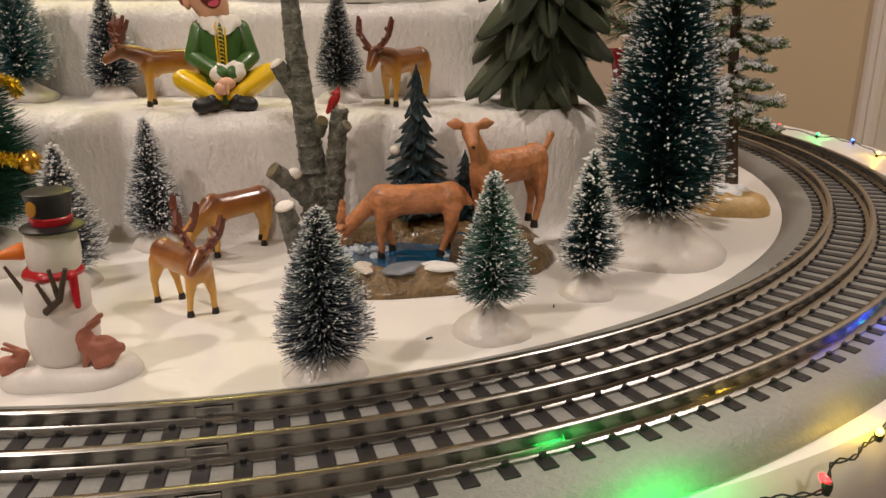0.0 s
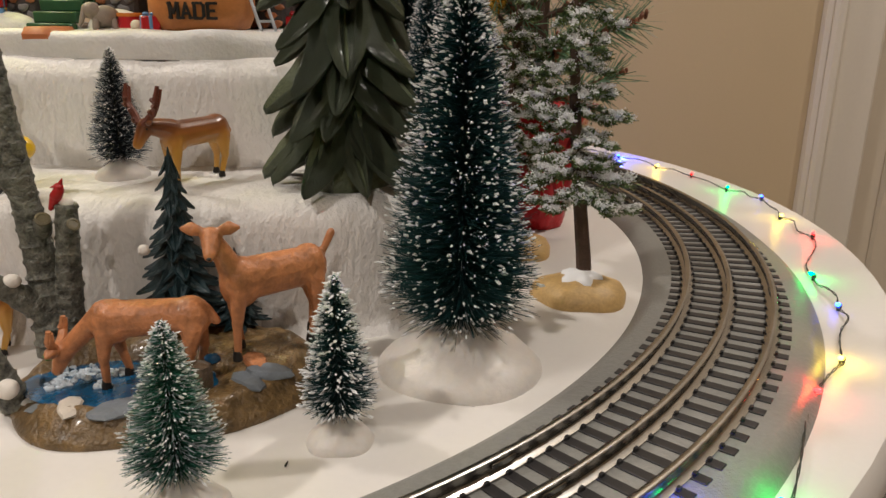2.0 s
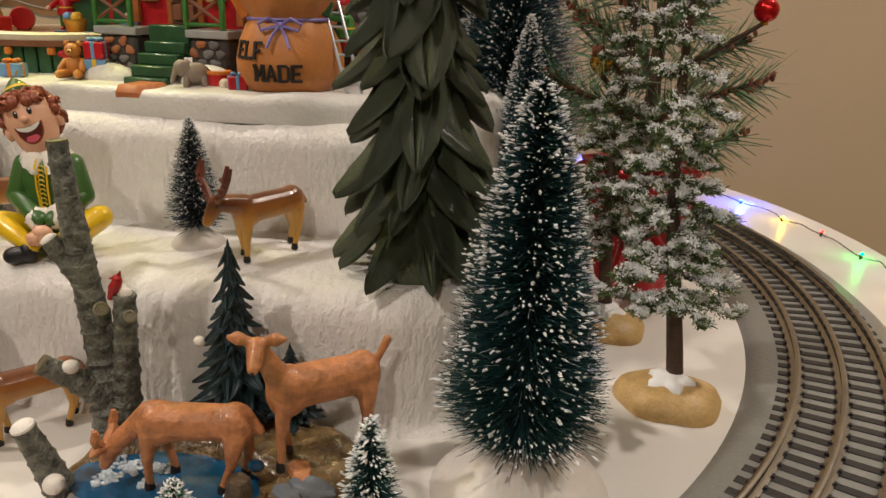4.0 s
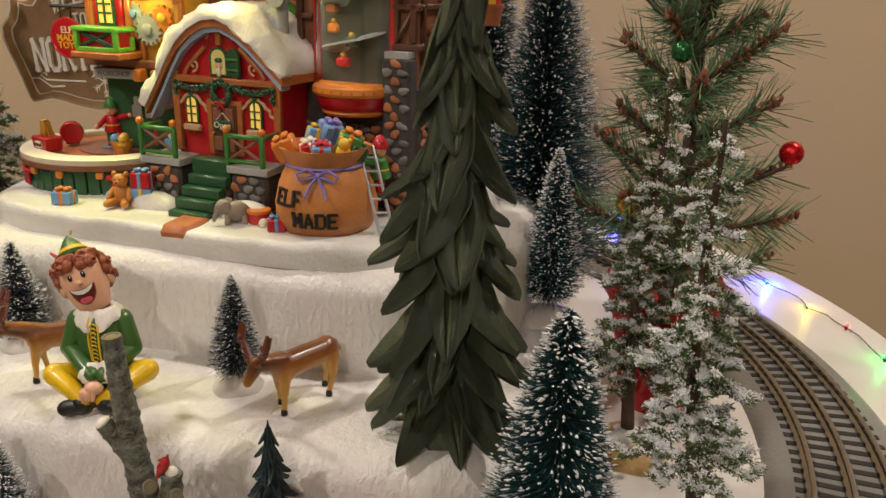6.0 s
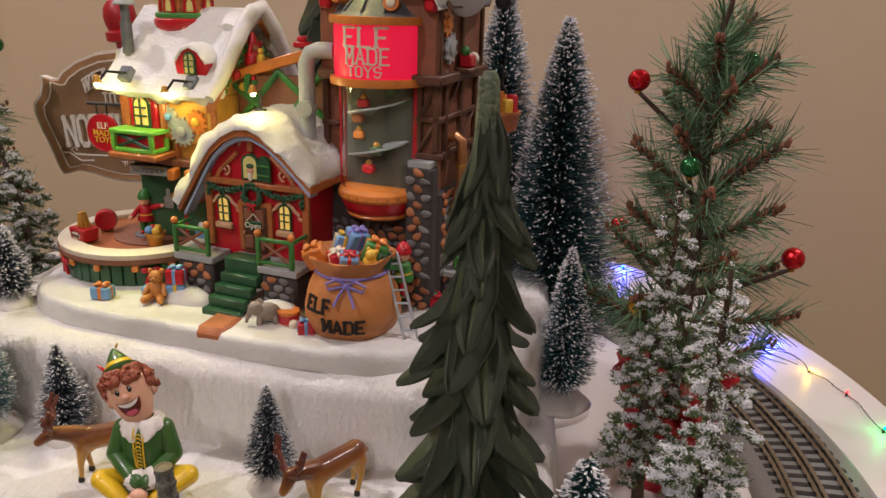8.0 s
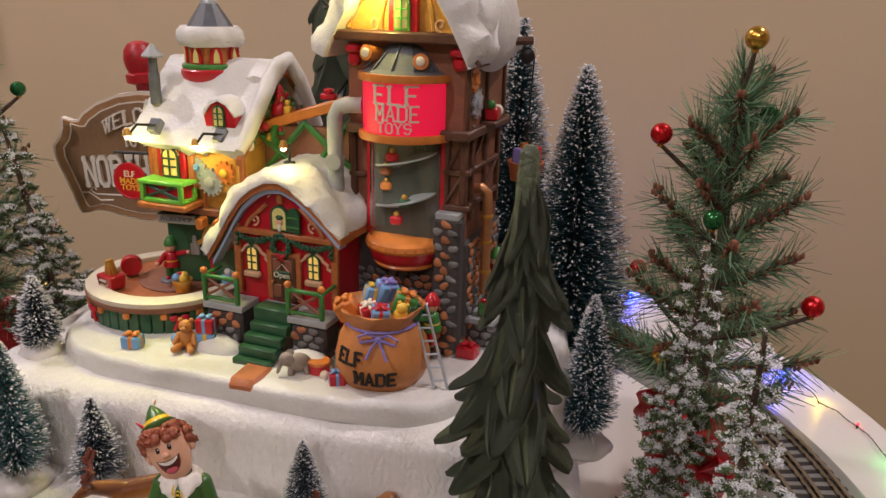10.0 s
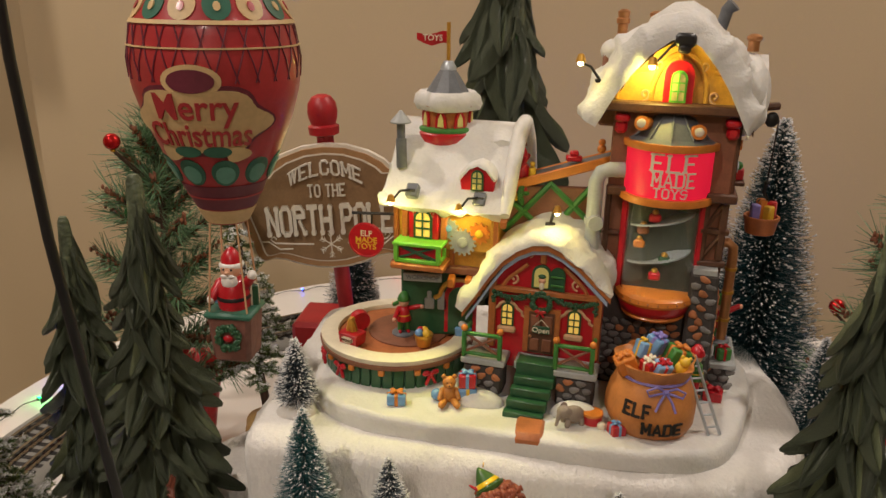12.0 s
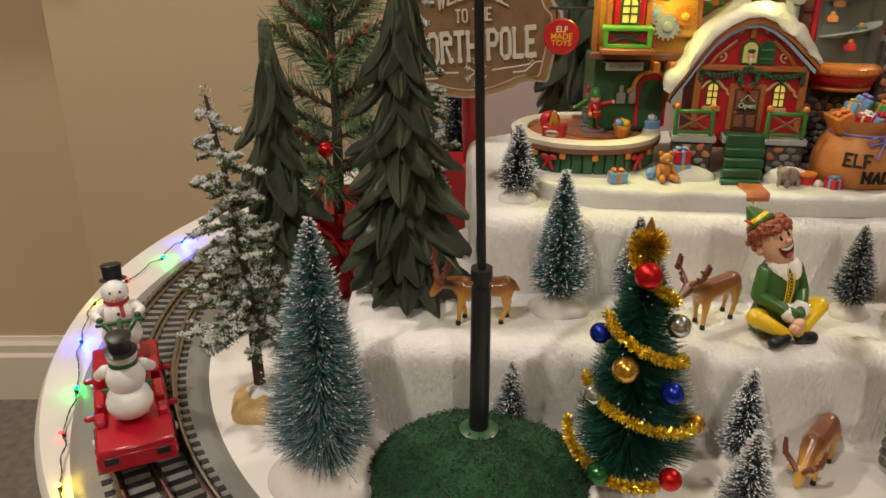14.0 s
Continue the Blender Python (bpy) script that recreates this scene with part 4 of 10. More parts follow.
M_BULB = mat("warm_bulb", (1, 0.9, 0.6), 0.3, vary=0, bump=0, glow=25, glow_colour=(1.0, 0.78, 0.38))
M_GLASS = mat("clear_tube", (0.96, 0.97, 0.95), 0.03, vary=0, bump=0, glass=1.0)

WORKSHOP = pose(-0.112, 0.56, TIER2)
workshop = thing("toy_workshop", "painted porcelain toy workshop with snowy roofs and lit lamps", "toy house", WORKSHOP)


def wpart(name, shape, mats, parent=None, label="", smooth=40, root=None):
    """A part built in world places, under the workshop or one of its parts."""
    parent = parent or workshop
    ob = part(name, shape, mats, parent, label, smooth)
    if parent.type == "EMPTY":
        ob.matrix_parent_inverse = (root or WORKSHOP).inverted()
    return ob


def snow_cover(profile, a0, a1, thick, at, axis="y", seed=0, steps=18, rough=0.0016, mirror=False):
    """Thick snow over a roof line. profile: (across, height) points; laid from a0 to a1 along the other way."""
    pts = []
    for (x0, z0), (x1, z1) in zip(profile, profile[1:]):
        k = max(2, int(math.hypot(x1 - x0, z1 - z0) / 0.003))
        pts += [(x0 + (x1 - x0) * i / k, z0 + (z1 - z0) * i / k) for i in range(k)]
    pts.append(profile[-1])
    n = len(pts)
    verts, faces = [], []
    for side in (1, 0):
        for i, (x, z) in enumerate(pts):
            q0, q1 = pts[max(0, i - 1)], pts[min(n - 1, i + 1)]
            d = Vector((q1[0] - q0[0], q1[1] - q0[1])).normalized()
            nx, nz = -d.y, d.x
            e = 2 * i / (n - 1) - 1
            for j in range(steps + 1):
                f = 2 * j / steps - 1
                y = a0 + (a1 - a0) * j / steps
                w = (max(0.0, 1 - abs(e) ** 7) * max(0.0, 1 - abs(f) ** 8)) ** 0.5
                lump = fbm((x, y, z + seed), 55) * rough * 1.5 + fbm((x, y, z + seed), 170) * rough * 0.7
                t = (thick * (0.25 + 0.75 * w) + lump) if side else -0.0006
                yy = y + (fbm((x * 1.0, 0, z + seed + 9), 120) * 0.0022 * abs(f) ** 6 if side else 0)
                p = (x + nx * t, yy, z + nz * t)
                verts.append(p if axis == "y" else (p[1], p[0], p[2]))
    k = steps + 1
    m = n * k
    for i in range(n - 1):
        for j in range(steps):
            a = i * k + j
            faces += [(a, a + 1, a + k + 1, a + k), (a + m, a + m + k, a + m + k + 1, a + m + 1)]
    rim = [j for j in range(k)] + [i * k + steps for i in range(1, n)] + [(n - 1) * k + j for j in range(steps - 1, -1, -1)] + [i * k for i in range(n - 2, 0, -1)]
    for a, b in zip(rim, rim[1:] + rim[:1]):
        faces.append((a, a + m, b + m, b))
    return Shape().add(verts, faces, 0, at)


def roof_board(profile, y0, y1, thick, at):
    s = Shape()
    poly = [(x, z) for x, z in profile] + [(x, z - thick) for x, z in profile[::-1]]
    return s.prism(poly, y1 - y0, at=at @ pose(0, y1, 0, 90, 0, 0))


def arch(w, h, n=8):
    """An upright outline with a round head, foot at the origin."""
    r = w / 2
    return [(-r, 0), (r, 0)] + [(r * math.cos(math.pi * i / n), h - r + r * math.sin(math.pi * i / n)) for i in range(n + 1)]


def front(at, x, y, z):
    """A frame for flat reliefs on a front wall: local x right, y up, z towards the viewer."""
    return at @ pose(x, y, z, 90, 0, 0)


def window(at, x, y, z, w, h, parent, frame_m, glass_m=None, name="window"):
    o = wpart(name, Shape().prism(arch(w, h), 0.0012, at=front(at, x, y, z)), frame_m, parent)
    wpart("pane", Shape().prism(arch(w * 0.74, h * 0.84), 0.0006, at=front(at, x, y - 0.0011, z + h * 0.07)), glass_m or M_WIN, o, "lit yellow pane")
    s = Shape().box((0, h * 0.5, 0.0022), (w * 0.09, h * 0.86, 0.001), at=front(at, x, y, z))
    for k in (0.36, 0.62):
        s.box((0, h * k, 0.0022), (w * 0.76, w * 0.09, 0.001), at=front(at, x, y, z))
    wpart("muntin", s, frame_m, o)
    return o


def scroll(at, x, y, z, size, parent, m, flip=1):
    pts = []
    for i in range(22):
        u = i / 21
        r = size * (0.18 + 0.42 * u)
        a = radians(-60 + 330 * u)
        pts.append((flip * (r * math.cos(a) + size * 0.25 * u), r * math.sin(a), 0.0004))
    return wpart("scroll", Shape().tube(pts, size * 0.12, 6, at=front(at, x, y, z)), m, parent)


# snowy base of the workshop
outline = [(-0.268, 0.548), (-0.262, 0.527), (-0.243, 0.507), (-0.215, 0.496), (-0.17, 0.490), (-0.12, 0.484), (-0.06, 0.477), (-0.012, 0.478), (0.006, 0.486), (0.018, 0.502), (0.030, 0.53), (0.046, 0.575), (0.052, 0.62), (0.03, 0.66), (-0.05, 0.672), (-0.2, 0.672), (-0.262, 0.64), (-0.27, 0.59)]


def plinth(outline, z0, z1, rnd):
    dense = []
    n = len(outline)
    for i in range(n):
        a, b = Vector(outline[i]), Vector(outline[(i + 1) % n])
        k = max(1, int((b - a).length / 0.006))
        dense += [a.lerp(b, q / k) for q in range(k)]
    for _ in range(5):
        dense = [(dense[i - 1] + dense[i] * 2 + dense[(i + 1) % len(dense)]) / 4 for i in range(len(dense))]
    k = len(dense)
    c = sum(dense, Vector((0, 0))) / k
    verts, faces = [], []
    rows = [(1.0, z0), (1.004, z0 + 0.002)] + [(1.0 - rnd * (1 - math.cos(radians(a))) / 0.14, z1 - rnd + rnd * math.sin(radians(a))) for a in (0, 25, 50, 75, 90)] + [(f, z1) for f in (0.88, 0.75, 0.6, 0.4, 0.2, 0.02)]
    for f, z in rows:
        for p in dense:
            q = c + (p - c) * f
            lump = fbm((q.x, q.y, 3.1), 38) * 0.0022 if z > z0 + 0.003 else 0
            verts.append((q.x, q.y, z + lump))
    for j in range(len(rows) - 1):
        for i in range(k):
            i2 = (i + 1) % k
            faces.append((j * k + i, j * k + i2, (j + 1) * k + i2, (j + 1) * k + i))
    faces.append(tuple(range((len(rows) - 1) * k, len(rows) * k)))
    return Shape().add(verts, faces)


wpart("snow_base", plinth(outline, TIER2 - 0.001, 0.1335, 0.006), M_SNOW, label="smooth glazed white snow base", smooth=70)
wpart("path_step", Shape().box((-0.1115, 0.4965, 0.1256), (0.0215, 0.0265, 0.0190), bevel=0.0036, rz=-6), M_BRICK_O, label="brown brick path edge")

# the red gabled house
G = pose(-0.112, 0.545, 0, 0, 0, -10)
house = wpart("house_body", Shape().prism([(-0.030, 0.150), (0.044, 0.150), (0.044, 0.212), (0.022, 0.234), (0.004, 0.241), (-0.014, 0.232), (-0.030, 0.210)], 0.058, at=G @ pose(0, 0.058, 0, 90, 0, 0)), M_RED, label="red painted gabled front house", smooth=0)
for x, w in ((-0.0285, 0.005), (0.0425, 0.005)):
    wpart("corner_post", Shape().box((x, -0.0008, 0.188), (w, 0.0035, 0.048), at=G, bevel=0.0006), M_WOOD, house)
wpart("corner_post", Shape().box((0.0445, 0.053, 0.184), (0.0035, 0.006, 0.058), at=G, bevel=0.0006), M_WOOD, house)
wpart("beam", Shape().box((0.007, -0.0012, 0.2075), (0.070, 0.004, 0.0042), at=G, bevel=0.0008), M_WOOD, house)
wpart("king_post", Shape().box((0.0045, -0.0008, 0.233), (0.004, 0.003, 0.010), at=G, bevel=0.0006), M_WOOD, house)
for sg in (-1, 1):
    pts = [(0.0065 + sg * (0.012 + 0.016 * q), -0.001, 0.2095 + 0.017 * (1 - q) ** 0.6 * (1 - q * 0.25)) for q in np.linspace(0, 1, 9)]
    wpart("brace", Shape().tube(pts, 0.0014, 6, at=G), M_WOOD, house)
    scroll(G, 0.0065 + sg * 0.020, -0.0008, 0.2155, 0.0062, house, M_TAN, sg)
    scroll(G, 0.0050 + sg * 0.0085, -0.0008, 0.2335, 0.0036, house, M_TAN, sg)
roofline = [(-0.0485, 0.1895), (-0.0435, 0.197), (-0.0375, 0.206), (-0.030, 0.218), (-0.0215, 0.2295), (-0.012, 0.2375), (-0.002, 0.2425), (0.008, 0.2435), (0.018, 0.2395), (0.028, 0.2325), (0.038, 0.2235), (0.050, 0.2125)]
wpart("roof_board", roof_board([(x, z) for x, z in roofline], -0.007, 0.060, 0.0048, G), M_WOOD, house, "orange-brown curved roof edge", 30)
wpart("ice_trim", roof_board([(x * 0.955 + 0.0002, z - 0.0045) for x, z in roofline], -0.0052, 0.004, 0.0032, G), M_ICE, house, "pale blue icy lining under the roof edge", 30)
wpart("roof_snow", snow_cover(roofline, -0.0085, 0.060, 0.0082, G, seed=2, rough=0.0036), M_SNOW, house, "thick white snow on the roof", 60)
for x in (-0.0178, 0.0275):
    o = window(G, x, -0.0004, 0.1805, 0.0088, 0.0175, house, M_GREEN)
    wpart("sill", Shape().box((x, -0.002, 0.1785), (0.0125, 0.004, 0.0042), at=G, bevel=0.001), M_TAN, o)
    pts = [(x + 0.0075 * math.cos(a) * (1 + 0.35 * (abs(math.cos(a)) > 0.92)), -0.001, 0.1900 + 0.0085 * math.sin(a)) for a in np.linspace(math.pi * 1.02, -0.02 * math.pi, 13)]
    pts = [(pts[0][0] - 0.0022, -0.001, pts[0][2] - 0.0012)] + pts + [(pts[-1][0] + 0.0022, -0.001, pts[-1][2] - 0.0012)]
    wpart("hood", Shape().tube(pts, 0.0011, 6, at=G), M_TAN, o)
    wpart("sprig", Shape().ball((x, -0.0018, 0.1990), (0.0022, 0.0012, 0.0015), at=G, n=8), M_GREEN, o)
d = wpart("door_frame", Shape().prism([(-0.0062, 0.164), (0.0182, 0.164), (0.0182, 0.1965), (-0.0062, 0.1965)], 0.0022, at=G @ pose(0, 0, 0, 90, 0, 0)), M_WOOD, house, "timber door frame", 0)
leaf = wpart("door", Shape().prism([(-0.0026, 0.164), (0.0146, 0.164), (0.0146, 0.1938), (-0.0026, 0.1938)], 0.0030, at=G @ pose(0, 0, 0, 90, 0, 0)), M_TIMBER, house, "dark panelled door", 0)
s = Shape()
for x in (0.0018, 0.0102):
    for z, h in ((0.1705, 0.009), (0.1855, 0.013)):
        s.box((x, -0.0034, z), (0.0062, 0.0012, h), at=G, bevel=0.0005)
wpart("door_panel", s, M_PLANK, leaf, smooth=0)
wpart("door_knob", Shape().ball((-0.001, -0.0042, 0.1765), 0.0012, at=G, n=8), M_COPPER, leaf)
sign = wpart("door_sign", Shape().box((0.0062, -0.0045, 0.1820), (0.0118, 0.0012, 0.0056), at=G, bevel=0.0006), M_GREEN, leaf, "small green door sign")
wpart("lettering", text_shape("Open", 0.0052, 0.0003, at=front(G, 0.0062, -0.0052, 0.1820)), M_CREAM, sign, smooth=0)
wpart("cord", Shape().tube([(0.0012, -0.0045, 0.1845), (0.0062, -0.0045, 0.1895), (0.0112, -0.0045, 0.1845)], 0.0003, 5, at=G), M_CREAM, sign)


def garland(pts, r, at, seed, m=None):
    rnd = random.Random(seed)
    s = Shape()
    for (x0, y0, z0), (x1, y1, z1) in zip(pts, pts[1:]):
        for q in np.linspace(0, 1, 7)[:-1]:
            for _ in range(3):
                s.ball((x0 + (x1 - x0) * q + rnd.uniform(-r, r) * 0.5, y0 + (y1 - y0) * q - rnd.uniform(0, r) * 0.6, z0 + (z1 - z0) * q + rnd.uniform(-r, r) * 0.7), r * rnd.uniform(0.35, 0.6), 0, at, 6)
    return s


wreath_pts = [(0.0050 + 0.0060 * math.cos(a), -0.0026, 0.2010 + 0.0062 * math.sin(a)) for a in np.linspace(0, 2 * math.pi, 13)]
w = wpart("wreath", garland(wreath_pts, 0.0022, G, 1), M_GREEN, house, "green wreath over the door")
s = Shape()
for sg in (-1, 1):
    s.ball((0.0050 + sg * 0.0020, -0.0042, 0.1950), (0.0022, 0.0012, 0.0014), at=G, n=10)
    s.limb((0.0050, -0.0042, 0.1946), (0.0050 + sg * 0.0022, -0.0042, 0.1915), 0.0008, 0.0007, at=G)
wpart("bow", s, M_RED, w)
for sg, x1 in ((-1, -0.0275), (1, 0.0410)):
    x0 = 0.005 + sg * 0.007
    pts = [(x0 + (x1 - x0) * q, -0.0026, 0.2050 - 0.0030 * math.sin(q * math.pi)) for q in np.linspace(0, 1, 6)] + [(x1, -0.0026, 0.1965)]
    wpart("garland", garland(pts, 0.0020, G, 5 + sg), M_GREEN, house, "green garland along the beam")
att = wpart("attic_window", Shape().prism(arch(0.0128, 0.0165), 0.0022, at=front(G, 0.0040, 0.0003, 0.2105)), M_GREEN, house, "open attic window")
wpart("pane", Shape().prism(arch(0.0094, 0.0140), 0.0026, at=front(G, 0.0040, 0.0003, 0.2115)), M_WIN_DIM, att)
s = Shape().ball((0.0046, -0.0022, 0.2165), (0.0026, 0.0016, 0.0026), 0, G, 10).ball((0.0046, -0.0028, 0.2130), (0.0018, 0.0012, 0.0032), 1, G, 8).ball((0.0046, -0.0026, 0.2195), (0.0028, 0.0016, 0.0016), 2, G, 8)
wpart("elf_in_window", s, [M_SKIN, M_CREAM, M_GREEN], att)
sh = wpart("shutter", Shape().prism(arch(0.0100, 0.0160), 0.0016, at=G @ pose(0.0152, -0.0018, 0.2108, 90, 0, -14)), M_GREEN, house, "open green shutter")
for z in (0.2145, 0.2205):
    wpart("batten", Shape().box((0.0152, -0.0040, z), (0.0092, 0.0010, 0.0014), at=G, bevel=0.0003), M_LEAF, sh)


TURN_LEFT = Matrix.Translation((-0.140, 0.575, 0)) @ Matrix.Rotation(radians(-9), 4, "Z") @ Matrix.Translation((0.140, -0.575, 0))


def lamp_arm(base, knee, bulb, parent, bell=M_GOLD, watts=0.02, size=0.0030, turn=None, beam=0.0):
    o = wpart("lamp_arm", Shape().tube([base, knee, bulb], [0.0010, 0.0009, 0.0008], 6).box((base[0], base[1], base[2]), (0.0065, 0.0045, 0.0022), bevel=0.0005), M_BLACK, parent, "black lamp bracket")
    wpart("lamp_shade", Shape().lathe([(size * 1.05, 0), (size * 0.85, size * 0.6), (size * 0.6, size * 1.4), (size * 0.25, size * 1.6)], 14, at=Matrix.Translation(Vector(bulb)) @ Matrix.Translation((0, 0, size * 0.2))), bell, o, "small gold lamp shade")
    wpart("bulb", Shape().ball(bulb, size * 0.62, n=10), M_BULB, o, "glowing warm bulb")
    at = Vector((bulb[0], bulb[1] - size * 0.2, bulb[2] - size * 1.1))
    lamp("workshop_bulb", "POINT", tuple(turn @ at if turn else at), watts, (1.0, 0.86, 0.22), 0.002)
    if beam:
        lamp("workshop_beam", "SPOT", tuple(turn @ at if turn else at), beam, (0.96, 0.94, 0.20), 0.003, (at.x + 0.028, at.y - 0.105, 0.07))
    return o


gw = G @ Vector((0.0058, 0.010, 0.252))
gb = G @ Vector((0.0120, -0.006, 0.2645))
lamp_arm(tuple(gw), (gw.x + 0.002, gw.y - 0.004, gw.z + 0.012), tuple(gb), house, watts=0.030, size=0.0028)

# porch, railings and stairs
porch = wpart("porch", Shape().box((-0.0295, -0.0110, 0.1600), (0.030, 0.020, 0.0045), at=G, bevel=0.0006).box((0.0325, -0.0110, 0.1600), (0.028, 0.020, 0.0045), at=G, bevel=0.0006).box((0.006, -0.007, 0.1590), (0.030, 0.016, 0.005), 0, G), M_GREY, label="grey porch slab")
for x, w in ((-0.0295, 0.027), (0.0325, 0.025)):
    wpart("stone_footing", Shape().box((x, -0.0108, 0.1470), (w, 0.018, 0.0215), at=G, bevel=0.002), M_MORTAR, porch)
for x0, x1 in ((-0.0430, -0.0185), (0.0190, 0.0425)):
    r = wpart("railing", Shape().box(((x0 + x1) / 2, -0.0190, 0.1795), (x1 - x0, 0.0026, 0.0026), at=G, bevel=0.0007).box(((x0 + x1) / 2, -0.0190, 0.1650), (x1 - x0, 0.0024, 0.0022), at=G, bevel=0.0007), M_LEAF, porch, "green porch railing")
    for x in (x0, x1):
        wpart("post", Shape().box((x, -0.0190, 0.1715), (0.0030, 0.0030, 0.0185), at=G, bevel=0.0007), M_LEAF, r)
        wpart("finial", Shape().ball((x, -0.0190, 0.1830), 0.0024, at=G, n=12), M_ORANGE, r, "orange ball finial")
    wpart("cross_brace", Shape().limb((x0 + 0.002, -0.0188, 0.1665), (x1 - 0.002, -0.0188, 0.1785), 0.0010, 0.0010, 0, G, 6).limb((x0 + 0.002, -0.0188, 0.1785), (x1 - 0.002, -0.0188, 0.1665), 0.0010, 0.0010, 0, G, 6), M_PLANK, r)
    wpart("side_rail", Shape().limb((x0 if x0 < 0 else x1, -0.0185, 0.1795), (x0 if x0 < 0 else x1, -0.002, 0.1795), 0.0014, 0.0014, 0, G, 6), M_LEAF, r)
stairs = wpart("stairs", Shape().box((0.0065, -0.0135, 0.1555), (0.0265, 0.012, 0.0170), at=G, bevel=0.0006), M_GREEN, label="dark green wooden stairs")
for k in range(4):
    wpart("step", Shape().box((0.0060 - 0.0012 * k, -0.0200 - 0.0052 * k, 0.1520 - 0.0062 * k), (0.0265, 0.0075, 0.0062), at=G, bevel=0.0007), M_GREEN, stairs)

for x, y, rx, ry, h in ((-0.034, -0.026, 0.022, 0.010, 0.010), (0.036, -0.026, 0.018, 0.009, 0.012)):
    wpart("snow_drift", Shape().ball((x, y, 0.1325), (rx, ry, h), at=G, n=24), M_SNOW, label="low drift of glazed snow", smooth=80)
# the yellow workshop behind, with its round terrace
left = wpart("workshop_wall", Shape().box((-0.1740, 0.597, 0.2335), (0.072, 0.066, 0.046), bevel=0.001), M_OCHRE, label="ochre upper storey", smooth=0)
for x in (-0.2095, -0.2020, -0.1690, -0.1385):
    wpart("stud", Shape().box((x, 0.5625, 0.2335), (0.0036, 0.0035, 0.046), bevel=0.0006), M_WOOD, left)
wpart("sill_beam", Shape().box((-0.174, 0.561, 0.2125), (0.078, 0.006, 0.0055), bevel=0.001), M_PLANK, left)
lower = wpart("lower_wall", Shape().box((-0.176, 0.608, 0.183), (0.050, 0.040, 0.056), bevel=0.001), M_GREEN, label="dark green lower storey", smooth=0)
wpart("name_board", Shape().box((-0.1830, 0.5710, 0.2060), (0.0275, 0.0014, 0.0062), bevel=0.0005), M_GREY, lower, "grey name board")
wpart("lettering", text_shape("WORKSHOP", 0.0046, 0.0003, at=pose(-0.1830, 0.5702, 0.2060, 90, 0, 0), wide=0.9), M_SLATE, lower, smooth=0)
wpart("board_bracket", Shape().box((-0.1830, 0.5800, 0.2085), (0.029, 0.018, 0.0016), bevel=0.0005), M_GREEN, lower)
for x in (-0.1800, -0.1705):
    s = Shape().box((x, 0.5868, 0.1800), (0.0072, 0.0016, 0.0088), bevel=0.001).box((x, 0.5868, 0.1865), (0.0034, 0.0016, 0.0068), bevel=0.001)
    wpart("wall_panel", s, M_GREY, lower, "small grey lever panel")
wpart("arch_frame", Shape().prism(arch(0.0235, 0.0400), 0.0022, at=pose(-0.1570, 0.5882, 0.1585, 90, 0, 0)), M_RED, lower, "red arched doorway")
wpart("doorway", Shape().prism(arch(0.0180, 0.0360), 0.0028, at=pose(-0.1570, 0.5880, 0.1585, 90, 0, 0)), M_GREEN, lower, "deep green doorway")
pts = [(-0.1570 + 0.0150 * math.cos(a), 0.5850, 0.1870 + 0.0135 * math.sin(a)) for a in np.linspace(math.pi * 0.98, 0.02 * math.pi, 13)]
pts = [(pts[0][0] - 0.004, 0.585, pts[0][2] - 0.0025)] + pts
wpart("arch_hood", Shape().tube(pts, 0.0018, 8), M_OCHRE, lower, "curved wooden hood")
for x in (-0.1620, -0.1500, -0.1385):
    wpart("bracket", Shape().box((x, 0.566, 0.2065), (0.0050, 0.010, 0.0075), bevel=0.001), M_ORANGE, lower)
wb = wpart("window_surround", Shape().box((-0.1875, 0.5575, 0.2430), (0.0215, 0.006, 0.0270), bevel=0.001), M_RED, left, "red window surround")
for sg in (-1, 1):
    wpart("jamb", Shape().box((-0.1875 + sg * 0.0138, 0.5585, 0.2420), (0.0044, 0.006, 0.0270), bevel=0.0008), M_WOOD, wb)
    scroll(pose(-0.1875, 0.5543, 0.2535), sg * 0.0062, 0, 0, 0.004, wb, M_TAN, sg)
window(pose(-0.1875, 0.5543, 0), 0, 0, 0.2355, 0.0132, 0.0205, left, M_GREEN)
boxw = wpart("window_box", Shape().box((-0.1885, 0.5505, 0.2215), (0.0325, 0.0160, 0.0030), bevel=0.0007).box((-0.1885, 0.5505, 0.2335), (0.0350, 0.0175, 0.0030), bevel=0.0008), M_LIME, left, "bright green window box")
for sx in (-1, 1):
    for sy in (-1, 1):
        wpart("post", Shape().box((-0.1885 + sx * 0.0150, 0.5505 + sy * 0.0068, 0.2275), (0.0032, 0.0030, 0.0120), bevel=0.0005), M_LIME, boxw)
wpart("panel", Shape().box((-0.1885, 0.5510, 0.2275), (0.0290, 0.0110, 0.0110), bevel=0.0006), M_RED, boxw, "red inner panel")
wpart("cross", Shape().limb((-0.2010, 0.5446, 0.2322), (-0.1760, 0.5446, 0.2235), 0.0009, 0.0009, 0, None, 6).limb((-0.2010, 0.5446, 0.2235), (-0.1760, 0.5446, 0.2322), 0.0009, 0.0009, 0, None, 6).limb((-0.2010, 0.5446, 0.2310), (-0.1800, 0.5446, 0.2235), 0.0007, 0.0007, 0, None, 6), M_GREEN, boxw)
wpart("ledge", Shape().box((-0.1880, 0.5520, 0.2180), (0.0380, 0.0240, 0.0042), bevel=0.001), M_WOOD, left, "wooden ledge under the window box")


